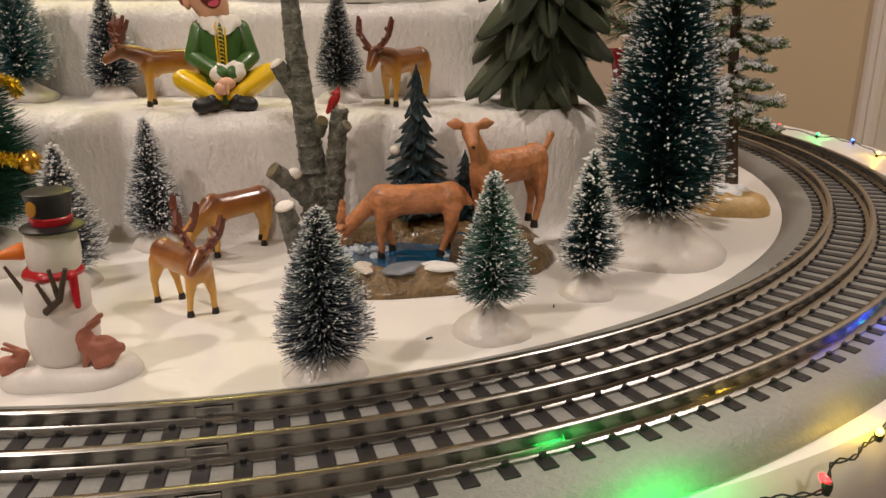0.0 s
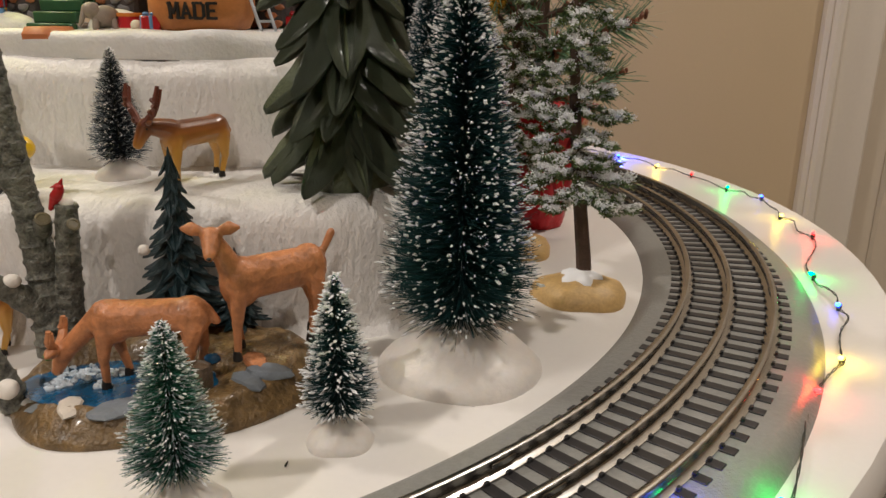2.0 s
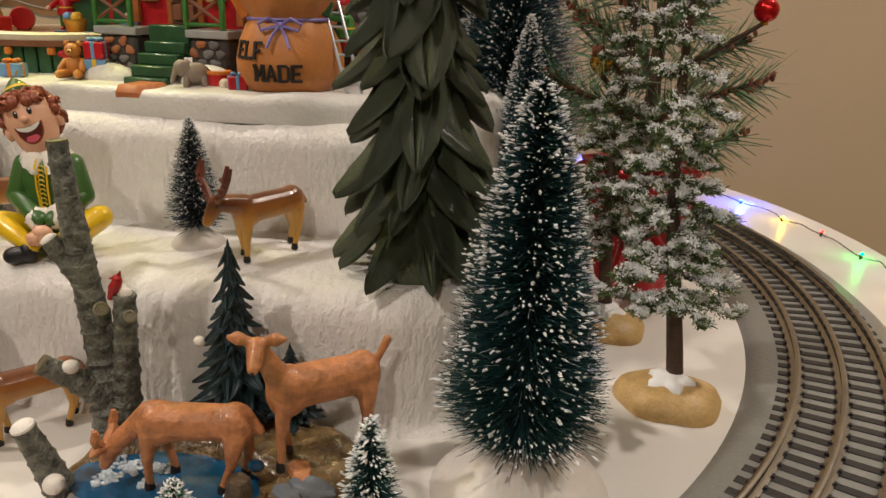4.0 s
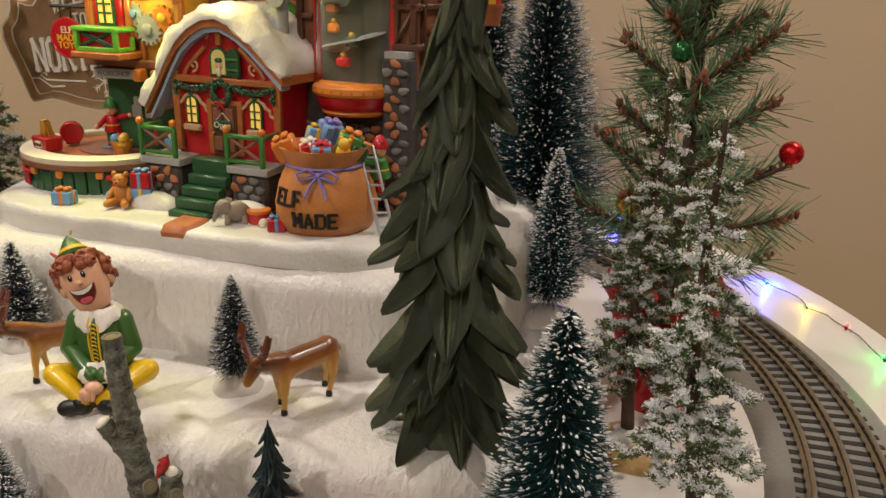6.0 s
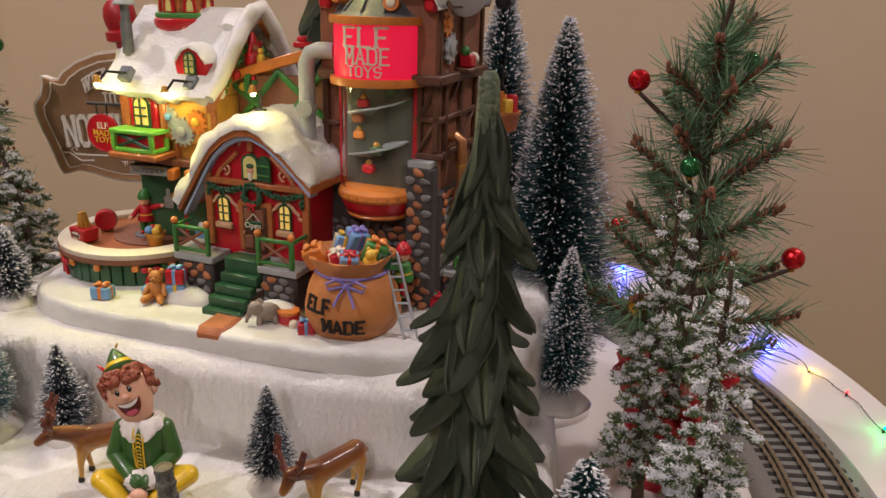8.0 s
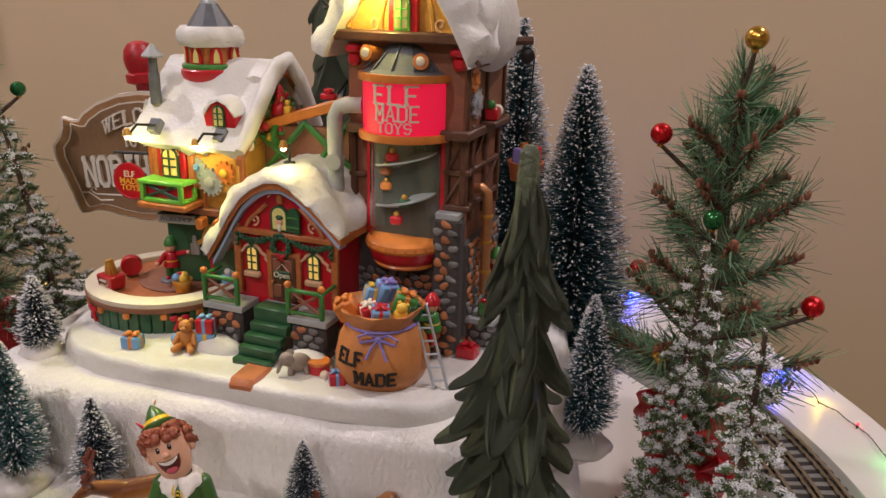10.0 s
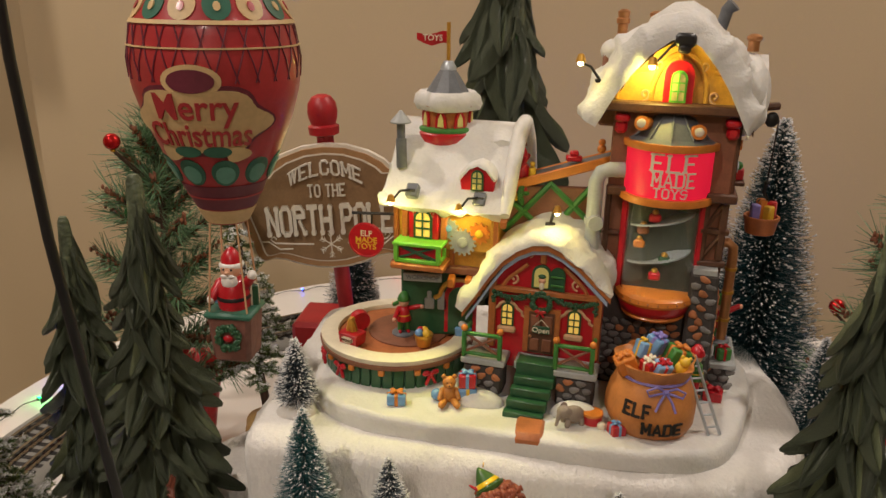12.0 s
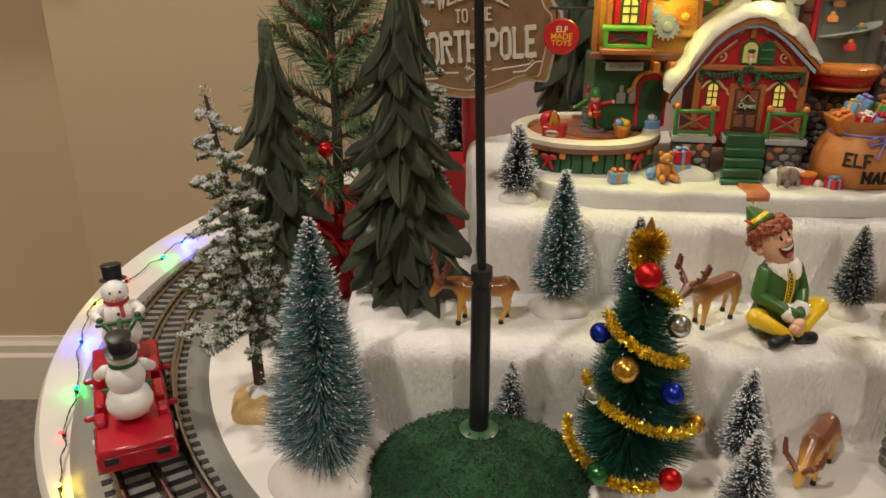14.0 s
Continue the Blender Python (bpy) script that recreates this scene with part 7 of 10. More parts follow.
solid("toy_bear", Shape().ball((0, 0, 0.004), (0.0042, 0.0038, 0.0045)).ball((0, -0.001, 0.0095), 0.0034).ball((-0.0024, 0, 0.0120), 0.0013, n=8).ball((0.0024, 0, 0.0120), 0.0013, n=8), M_YELLOW, "yellow toy bear peeking out of the sack", "toy bear", pose(SX + 0.0130, SY - 0.0100, SZ + 0.0420, 10, 15, 0))
lad = thing("ladder", "small grey ladder leaning on the gift sack", "ladder", pose(0.0, 0, 0))
for dx in (0.0, 0.0075):
    part("rail", Shape().limb((0.0005 + dx, 0.5020 + dx * 0.3, 0.1345), (-0.0165 + dx, 0.5190 + dx * 0.3, 0.1790), 0.0010, 0.0010, n=6), M_STEEL, lad)
for k in range(6):
    q = (k + 0.6) / 6.4
    part("rung", Shape().limb((0.0005 - 0.017 * q, 0.5020 + 0.017 * q, 0.1345 + 0.0445 * q), (0.0080 - 0.017 * q, 0.5042 + 0.017 * q, 0.1345 + 0.0445 * q), 0.0007, 0.0007, n=6), M_STEEL, lad)


def elf_figurine(x, y, z, h, rz, coat, legs, hat, label, base=True, arms=((-0.30, -0.15, 0.42), (0.30, -0.15, 0.42))):
    """A small painted elf, one mesh."""
    s = Shape()
    if base:
        s.lathe([(0.26 * h, 0), (0.26 * h, 0.03 * h), (0.22 * h, 0.05 * h)], 16, 5)
    for sg in (-1, 1):
        s.limb((sg * 0.08 * h, 0, 0.10 * h), (sg * 0.07 * h, 0, 0.36 * h), 0.06 * h, 0.07 * h, 1)
        s.limb((sg * 0.08 * h, 0.0, 0.075 * h), (sg * 0.09 * h, -0.10 * h, 0.07 * h), 0.045 * h, 0.035 * h, 0)
    s.lathe([(0.17 * h, 0.32 * h), (0.175 * h, 0.36 * h), (0.13 * h, 0.50 * h), (0.12 * h, 0.60 * h), (0.06 * h, 0.66 * h)], 16, 0)
    s.lathe([(0.145 * h, 0.435 * h), (0.15 * h, 0.45 * h), (0.14 * h, 0.47 * h)], 16, 4)
    for (ax, ay, az), sg in zip(arms, (-1, 1)):
        s.limb((sg * 0.11 * h, 0, 0.59 * h), (ax * h, ay * h, az * h), 0.06 * h, 0.05 * h, 0)
        s.ball((ax * h * 1.05, ay * h * 1.2, az * h), 0.05 * h, 3, n=8)
    s.ball((0, -0.01 * h, 0.75 * h), (0.115 * h, 0.11 * h, 0.12 * h), 3)
    s.lathe([(0.135 * h, 0.79 * h), (0.14 * h, 0.82 * h), (0.11 * h, 0.90 * h), (0.06 * h, 0.97 * h), (0.005 * h, 1.0 * h)], 14, 2)
    s.limb((0.02 * h, 0.0, 0.95 * h), (0.13 * h, 0.03 * h, 0.90 * h), 0.05 * h, 0.02 * h, 2)
    s.ball((0, -0.115 * h, 0.74 * h), 0.022 * h, 3, n=6)
    return solid("elf_figurine", s, [coat, legs, hat, M_SKIN, M_YELLOW, M_SLATE], label, "elf figurine", pose(x, y, z, 0, 0, rz), "elf figurines", smooth=50)


elf_figurine(-0.2065, 0.5790, 0.1550, 0.0335, 20, M_RED, M_LEAF, M_LEAF, "small painted elf in a red coat on the round terrace", arms=((-0.24, -0.20, 0.44), (0.36, -0.12, 0.66)))
elf_figurine(-0.2060, 0.5980, 0.1550, 0.0330, 200, M_LEAF, M_BLUE, M_RED, "small painted elf in green with a red hat on the terrace")
elf_figurine(-0.0065, 0.5270, 0.1490, 0.0360, -70, M_LEAF, M_RED, M_RED, "small painted elf in green climbing the ladder", False, arms=((-0.20, -0.28, 0.62), (0.20, -0.28, 0.62)))
elf_figurine(0.0235, 0.6000, 0.1560, 0.0370, 10, M_RED, M_LEAF, M_LEAF, "small painted elf in red with raised arms on the side porch", arms=((-0.36, -0.05, 0.74), (0.36, -0.05, 0.74)))

crate = thing("wood_crate", "red toy crate filled with timber offcuts", "crate", pose(-0.2400, 0.5560, 0.1550, 0, 0, -25))
part("box", Shape().box((0, 0, 0.0048), (0.0150, 0.0115, 0.0095), bevel=0.0008, taper=1.12), M_RED, crate)
pl = part("name_plate", Shape().lathe([(0.0052, 0), (0.0052, 0.0006), (0.0046, 0.0009)], 20, at=pose(0, -0.0056, 0.0050, 84, 0, 0), flat=(1, 0.55)), M_CREAM, crate, "cream oval name plate")
part("lettering", text_shape("wood", 0.0042, 0.0003, at=pose(0, -0.0067, 0.0050, 84, 0, 0)), M_TIMBER, pl, smooth=0)
for i in range(4):
    part("timber_piece", Shape().box((-0.0045 + 0.003 * i, 0.001 * (i % 2), 0.0125 + 0.001 * (i % 3)), (0.0028, 0.0050, 0.0110), at=pose(0, 0, 0, 0, 12 - 9 * i, 10 * i), bevel=0.0004), M_OCHRE, crate)
bkt = thing("yarn_basket", "small yellow basket of coloured yarn balls on the terrace", "basket", pose(-0.1890, 0.5605, 0.1550))
part("basket", Shape().lathe([(0.0048, 0), (0.0062, 0.0060), (0.0070, 0.0082), (0.0068, 0.0092), (0.0060, 0.0088), (0.0005, 0.0080)], 20), M_GOLD, bkt)
for i, (dx, dy, m1) in enumerate(((-0.003, -0.002, M_BLUE), (0.0025, -0.0022, M_YELLOW), (0.0, 0.003, M_YELLOW), (-0.0025, 0.002, M_RED))):
    part("yarn_ball", Shape().ball((dx, dy, 0.0102), 0.0032, n=12), m1, bkt)
tub = thing("wool_tub", "small blue tub of white wool beside the arched doorway", "tub", pose(-0.1620, 0.5800, 0.1545))
part("tub", Shape().box((0, 0, 0.0045), (0.0110, 0.0090, 0.0090), bevel=0.001, taper=1.15), M_BLUE, tub)
s = Shape()
for i in range(9):
    s.ball((0.0035 * math.cos(i * 2.4) * (i / 9), 0.003 * math.sin(i * 2.4), 0.0095 + 0.0006 * (i % 4)), 0.0026, n=8)
part("wool", s, M_SNOW, tub)
rb = thing("red_barrel", "small red round barrel on the terrace", "barrel", pose(-0.2400, 0.5810, 0.1550, 0, 0, 30))
part("body", Shape().lathe([(0.0068, -0.004), (0.0075, -0.002), (0.0075, 0.002), (0.0068, 0.004)], 24, at=pose(0, 0, 0.0075, 90, 0, 0)), M_RED, rb)
part("foot", Shape().box((0, 0, 0.0012), (0.0080, 0.0070, 0.0024)), M_TIMBER, rb)

# ---- the wooden sign ----
SG = pose(-0.2946, 0.7053, 0.2143, 0, -3.35, 7.7) @ Matrix.Diagonal((0.956, 1.0, 1.155, 1)) @ pose(0, 0, -0.235)
north = thing("north_pole_sign", "carved wooden welcome sign on a red post", "sign", SG)
half = [(0.0, 0.2835), (0.020, 0.2820), (0.040, 0.2765), (0.054, 0.2695), (0.060, 0.2640), (0.0665, 0.2640), (0.0745, 0.2665), (0.0755, 0.2600), (0.0790, 0.2530), (0.0865, 0.2460), (0.0870, 0.2385), (0.0840, 0.2290), (0.0780, 0.2120), (0.0730, 0.1955), (0.0705, 0.1925), (0.0640, 0.1930), (0.0560, 0.1948), (0.0460, 0.1935), (0.0300, 0.1888), (0.0150, 0.1858), (0.0, 0.1850)]


def plate(k, drop=0.0):
    cz = 0.235
    pts = [(x * k, cz + (z - cz) * k) for x, z in half]
    return pts + [(-x, z) for x, z in pts[::-1][1:-1]]


def sp(name, shape, m, parent=None, label="", smooth=30):
    return part(name, shape, m, parent or north, label, smooth)


M_SIGN_WHITE = mat("sign_white_edge", (0.70, 0.66, 0.58), 0.5, vary=0.08, scale=150, fine=700, bump=0.2)
M_SIGN_BROWN = mat("sign_brown_board", (0.235, 0.140, 0.070), 0.55, vary=0.2, scale=60, fine=500, bump=0.4)
M_SIGN_TAN = mat("sign_tan_border", (0.36, 0.20, 0.09), 0.5, vary=0.15, scale=80, fine=500, bump=0.3)
UPR = pose(0, 0, 0, 90, 0, 0)
sp("back_board", Shape().prism(plate(1.0), 0.008, at=pose(0, 0.006, 0) @ UPR), M_SIGN_WHITE, label="cream edge board")
sp("border", Shape().prism(plate(0.955), 0.0030, at=pose(0, -0.0020, 0) @ UPR), M_SIGN_TAN, label="tan border")
sp("inner_line", Shape().prism(plate(0.868), 0.0022, at=pose(0, -0.0040, 0) @ UPR), M_SIGN_WHITE, label="cream inner line")
board = sp("board", Shape().prism(plate(0.846), 0.0022, at=pose(0, -0.0046, 0) @ UPR), M_SIGN_BROWN, label="brown board")
LET = pose(0, -0.0068, 0)


def bowed(x, y, z):
    return (x * (1 - y * 2.0), y - x * x * 7.5, z)


sp("lettering", slab_text("WELCOME", 0.0140, 0.0030, at=LET @ pose(0, 0, 0.2668) @ UPR, bend=bowed, wide=0.98), M_SIGN_WHITE, board, "raised cream letters", 0)
sp("lettering", slab_text("TO THE", 0.0122, 0.0025, at=LET @ pose(0, 0, 0.2490) @ UPR, wide=0.74), M_SIGN_WHITE, board, "raised cream letters", 0)
sp("lettering", slab_text("NORTH POLE", 0.0290, 0.0035, at=LET @ pose(0.001, 0, 0.2262) @ UPR, wide=0.60, weight=1.15), M_SIGN_WHITE, board, "raised cream letters", 0)
for k in range(6):
    a = radians(30 + 60 * k)
    c, sn = math.cos(a), math.sin(a)
    s = Shape().limb((0, 0, 0), (0.0105 * c, 0, 0.0105 * sn), 0.0006, 0.0005, 0, LET @ pose(0, 0, 0.2060), 6)
    for q in (0.55, 0.8):
        for da in (-0.7, 0.7):
            s.limb((0.0105 * c * q, 0, 0.0105 * sn * q), (0.0105 * c * q + 0.0032 * math.cos(a + da), 0, 0.0105 * sn * q + 0.0032 * math.sin(a + da)), 0.0005, 0.0004, 0, LET @ pose(0, 0, 0.2060), 6)
    sp("snowflake_arm", s, M_SIGN_WHITE, board)
for sg in (-1, 1):
    s = Shape().tube([(sg * 0.016, 0, 0.2065), (sg * 0.040, 0, 0.2077), (sg * 0.052, 0, 0.2087), (sg * 0.056, 0, 0.2120), (sg * 0.0525, 0, 0.2140), (sg * 0.0505, 0, 0.2117)], 0.0007, 6, at=LET)
    s.tube([(sg * 0.036, 0, 0.2035), (sg * 0.048, 0, 0.2035), (sg * 0.058, 0, 0.2100), (sg * 0.0615, 0, 0.2100), (sg * 0.0640, 0, 0.2100)], 0.0007, 6, at=LET)
    sp("flourish", s, M_SIGN_WHITE, board)
M_POST = mat("red_post_paint", (0.38, 0.014, 0.02), 0.4, vary=0.12, scale=80, fine=500, bump=0.2)
FOOT = Vector((-0.2925, 0.757, 0.0))
low_end = SG.inverted() @ (FOOT + Vector((0, 0, 0.078)))
post = sp("post", Shape().tube([tuple(low_end), (0, 0.012, 0.296)], 0.0078, 20), M_POST, label="round red post")
sp("finial", Shape().lathe([(0.0100, 0.2880), (0.0138, 0.2892), (0.0142, 0.2950), (0.0125, 0.2958), (0.0112, 0.2966), (0.0130, 0.3010), (0.0138, 0.3060), (0.0126, 0.3125), (0.0088, 0.3170), (0.0042, 0.3186), (0.0005, 0.3189)], 28, at=pose(0, 0.012, 0)), M_POST, post, "red knob")
sp("foot", Shape().box((0, 0.012, 0.0410), (0.108, 0.060, 0.0820), bevel=0.004, at=SG.inverted() @ Matrix.Translation(FOOT)), M_POST, label="red block foot")


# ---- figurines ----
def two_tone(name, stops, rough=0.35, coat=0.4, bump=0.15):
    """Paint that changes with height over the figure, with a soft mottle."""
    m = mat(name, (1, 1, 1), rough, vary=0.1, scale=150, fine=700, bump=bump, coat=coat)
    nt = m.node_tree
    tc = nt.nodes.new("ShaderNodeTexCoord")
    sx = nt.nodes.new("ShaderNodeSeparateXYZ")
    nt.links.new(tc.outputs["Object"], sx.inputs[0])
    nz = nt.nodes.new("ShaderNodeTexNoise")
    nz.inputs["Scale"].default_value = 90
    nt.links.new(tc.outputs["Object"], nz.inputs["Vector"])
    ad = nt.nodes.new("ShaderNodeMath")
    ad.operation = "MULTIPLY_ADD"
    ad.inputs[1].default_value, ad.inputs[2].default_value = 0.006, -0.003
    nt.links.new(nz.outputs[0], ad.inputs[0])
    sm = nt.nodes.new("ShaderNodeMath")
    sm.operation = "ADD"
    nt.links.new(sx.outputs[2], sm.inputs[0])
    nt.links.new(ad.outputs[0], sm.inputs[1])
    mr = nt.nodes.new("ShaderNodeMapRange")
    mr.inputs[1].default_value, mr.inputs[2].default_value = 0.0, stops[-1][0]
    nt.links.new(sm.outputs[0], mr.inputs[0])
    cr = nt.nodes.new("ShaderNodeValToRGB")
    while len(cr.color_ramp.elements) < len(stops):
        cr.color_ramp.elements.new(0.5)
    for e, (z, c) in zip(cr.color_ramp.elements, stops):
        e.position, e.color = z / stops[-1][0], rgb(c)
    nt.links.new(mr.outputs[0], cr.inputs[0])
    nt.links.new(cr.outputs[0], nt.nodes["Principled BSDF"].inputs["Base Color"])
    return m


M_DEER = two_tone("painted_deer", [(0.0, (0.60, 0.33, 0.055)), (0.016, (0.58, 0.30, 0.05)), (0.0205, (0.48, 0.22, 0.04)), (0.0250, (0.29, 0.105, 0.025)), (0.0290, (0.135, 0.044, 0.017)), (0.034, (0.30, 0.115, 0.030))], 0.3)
M_DEER_CLAY = mat("orange_brown_clay", (0.43, 0.172, 0.066), 0.50, vary=0.40, scale=190, fine=600, bump=0.9, depth=0.0016, coat=0.15)
M_ANTLER = mat("antler_brown", (0.155, 0.045, 0.026), 0.4, vary=0.2, scale=200, fine=900, bump=0.2)
M_HOOF = mat("hoof_black", (0.015, 0.012, 0.01), 0.4, vary=0.1)


def soften(ob, voxel, rounds=4):
    r = ob.modifiers.new("blend", "REMESH")
    r.mode, r.voxel_size, r.use_smooth_shade = "VOXEL", voxel, True
    s = ob.modifiers.new("smooth", "SMOOTH")
    s.factor, s.iterations = 0.5, rounds
    return ob


def deer(x, y, z, heading, label, head=(-0.0245, 0, 0.0325), muzzle=(-0.0315, 0, 0.0270), antlers=True, size=1.0, m=None, tail_up=False, clay=False, parent=None, legs_shift=0.0):
    """A standing deer that looks along local -x. heading: degrees from -x."""
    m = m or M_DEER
    at = pose(x, y, z, 0, 0, heading) @ Matrix.Diagonal((size, size, size, 1))
    if parent:
        t = part("deer_body", Shape(), m, parent)
    else:
        t = thing("deer_figurine", label, "deer figurine", at, "deer figurines")
    slim = 0.97 if clay else 1.0
    s = Shape()
    s.limb((-0.0115, 0, 0.0232), (0.0130, 0, 0.0238), 0.0068 * slim, 0.0064 * slim, n=14)
    s.ball((-0.0110, 0, 0.0225), (0.0074, 0.0068, 0.0080), n=14)
    s.ball((0.0140, 0, 0.0235), (0.0070, 0.0066, 0.0074), n=14)
    h = Vector(head)
    s.limb((-0.0130, 0, 0.0255), tuple(h * 0.45 + Vector((-0.0130, 0, 0.0265)) * 0.55), 0.0058 * slim ** 5, 0.0046 * slim ** 8, n=12)
    s.limb(tuple(h * 0.45 + Vector((-0.0130, 0, 0.0265)) * 0.55), head, 0.0046 * slim ** 8, 0.0036 * slim ** 5, n=12)
    s.limb(head, muzzle, 0.0036 if clay else 0.0040, 0.0020 if clay else 0.0024, n=12)
    d = (Vector(muzzle) - h).normalized()
    side = Vector((-d.y, d.x, 0)).normalized() if abs(d.z) < 0.95 else Vector((0, 1, 0))
    upv = side.cross(d) * -1
    if upv.z < 0:
        upv = -upv
    for sg in (-1, 1):
        e0 = h + side * sg * 0.0022 - d * 0.0012 + upv * 0.0018
        ear = 0.0068 if clay else 0.0046
        s.limb(tuple(e0), tuple(e0 + side * sg * ear * 0.55 + upv * 0.0010), 0.0012, 0.0022 if clay else 0.0017, n=8)
        s.limb(tuple(e0 + side * sg * ear * 0.55 + upv * 0.0010), tuple(e0 + side * sg * ear + upv * 0.0012), 0.0022 if clay else 0.0017, 0.0008, n=8)
    hooves = []
    for sx, fx in ((-1, -0.0130), (1, 0.0148)):
        for sy in (-1, 1):
            k = (0.0016 if sy > 0 else -0.0014) + legs_shift * sx
            knee = (fx + k + (0.0012 if sx > 0 else -0.0004), sy * 0.0047, 0.0105)
            foot = (fx + k * 1.6 - (0.0006 if sx > 0 else 0.0), sy * 0.0048, 0.0022)
            s.limb((fx, sy * 0.0034, 0.0205), knee, (0.0042 if sx > 0 else 0.0034) * (0.95 if clay else 1.0), 0.0019, n=10)
            s.ball(knee, 0.0020, n=8)
            s.limb(knee, foot, 0.0017, 0.0014, n=8)
            hooves.append(foot)
    te = (0.0235, 0, 0.0330) if tail_up else (0.0222, 0, 0.0215)
    s.limb((0.0195, 0, 0.0268), te, 0.0013, 0.0016, n=8)
    if parent:
        body = t
        body.data = build("deer_body", s, m)
        body.matrix_parent_inverse = Matrix()
        body.matrix_local = at
    else:
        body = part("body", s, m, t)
    soften(body, 0.00062, 3)
    for sg in (-1, 1) if not clay else ():
        ec = h + d * 0.0016 + side * sg * 0.0031 + upv * 0.0012
        part("eye", Shape().ball(tuple(ec), 0.0006, n=8), M_HOOF, body if parent else t)
    part("nose", Shape().ball(tuple(Vector(muzzle) + d * 0.0014), (0.0009, 0.0009, 0.0007), n=8), M_HOOF, body if parent else t)
    for hx, hy, hz in hooves:
        part("hoof", Shape().lathe([(0.0017, 0.0), (0.0017, 0.0010), (0.0013, 0.0030)], 10, at=pose(hx - 0.0003, hy, 0)), M_HOOF, body if parent else t)
    if antlers:
        for sg in (-1, 1):
            b = h + side * sg * 0.0015 + upv * 0.0024
            out = side * sg
            big = 0.55 if clay else 1.02
            way = [(0, 0, 0), (0.0026, 0.0012, -0.0014), (0.0056, 0.0030, -0.0026), (0.0080, 0.0062, -0.0024), (0.0084, 0.0098, -0.0006), (0.0070, 0.0128, 0.0014)]
            p = [b + (out * o1 + Vector((0, 0, z1)) + d * f1) * big for o1, z1, f1 in way]
            a = Shape().tube([tuple(q) for q in p], [0.0017, 0.0017, 0.0016, 0.0015, 0.0013, 0.0008], 7)
            for i, (fwd, hgt, wide) in ((1, (0.0036, 0.0030, 0.1)), (2, (0.0040, 0.0046, -0.1)), (3, (0.0042, 0.0040, 0.1)), (3, (-0.0036, 0.0044, 0.3)), (4, (-0.0030, 0.0042, 0.2))):
                v0 = (d * fwd + out * wide * 0.004 + Vector((0, 0, hgt))) * big
                a.tube([tuple(p[i]), tuple(p[i] + v0 * 0.5 - Vector((0, 0, 0.0007))), tuple(p[i] + v0)], [0.0014, 0.0013, 0.0009], 6)
            part("antler", a, m if clay else M_ANTLER, body if parent else t, "short orange antler" if clay else "dark brown antler")
    return t


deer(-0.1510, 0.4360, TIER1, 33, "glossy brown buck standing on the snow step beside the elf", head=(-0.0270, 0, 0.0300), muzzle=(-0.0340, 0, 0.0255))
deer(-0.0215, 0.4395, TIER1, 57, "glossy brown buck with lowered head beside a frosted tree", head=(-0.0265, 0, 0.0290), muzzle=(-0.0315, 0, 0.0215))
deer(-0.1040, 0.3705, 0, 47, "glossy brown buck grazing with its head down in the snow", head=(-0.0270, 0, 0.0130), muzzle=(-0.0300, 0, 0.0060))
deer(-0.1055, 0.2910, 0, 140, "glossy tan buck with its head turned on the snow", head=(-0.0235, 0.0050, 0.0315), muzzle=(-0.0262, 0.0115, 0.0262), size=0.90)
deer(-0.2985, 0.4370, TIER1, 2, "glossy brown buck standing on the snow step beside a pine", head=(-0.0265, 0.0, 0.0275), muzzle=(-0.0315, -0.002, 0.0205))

# sitting elf figurine, one mesh
M_ELF_GREEN = mat("elf_coat_green", (0.045, 0.125, 0.025), 0.38, vary=0.12, scale=100, fine=600, bump=0.15, coat=0.3)
M_ELF_YELLOW = mat("elf_tights_yellow", (0.78, 0.50, 0.01), 0.35, vary=0.06, scale=100, fine=600, bump=0.1, coat=0.4)
M_HAIR = mat("red_brown_hair", (0.27, 0.066, 0.028), 0.45, vary=0.2, scale=200, fine=900, bump=0.3)
M_FUR = mat("white_fur_trim", (0.80, 0.76, 0.70), 0.8, vary=0.08, scale=300, fine=1500, bump=0.8, depth=0.0008)
M_PINK = mat("pink_tongue", (0.65, 0.10, 0.16), 0.35, vary=0.05)
M_WHITE = mat("white_gloss", (0.82, 0.80, 0.76), 0.3, vary=0.04, scale=100, fine=600, bump=0.1)
e = Shape()
for sg, kx, kz in ((-1, -0.0205, 0.0165), (1, 0.0235, 0.0190)):
    e.limb((sg * 0.0070, 0.001, 0.0085), (kx, -0.0105, kz), 0.0074, 0.0056, 1, n=16)
    e.limb((kx, -0.0105, kz), (sg * 0.0045, -0.0200, 0.0078), 0.0055, 0.0036, 1, n=14)
    e.limb((sg * 0.0060, -0.0205, 0.0055), (sg * 0.0128, -0.0210, 0.0040), 0.0038, 0.0040, 2, n=14)
    e.ball((sg * 0.0058, -0.0205, 0.0058), (0.0042, 0.0040, 0.0050), 2, n=14)
    ex = sg * 0.0150
    e.limb((sg * 0.0105, 0.000, 0.0415), (ex, -0.0030, 0.0275), 0.0050, 0.0046, 0, n=14)
    e.limb((ex, -0.0030, 0.0275), (0.0020 + sg * 0.0030, -0.0165, 0.0195), 0.0046, 0.0040, 0, n=14)
e.lathe([(0.0140, 0.0030), (0.0150, 0.0090), (0.0128, 0.0190), (0.0118, 0.0250), (0.0128, 0.0350), (0.0118, 0.0420), (0.0065, 0.0475)], 28, 0, flat=(1, 0.80))
e.lathe([(0.0124, 0.0190), (0.0131, 0.0200), (0.0128, 0.0222), (0.0120, 0.0230)], 28, 2, flat=(1, 0.82))
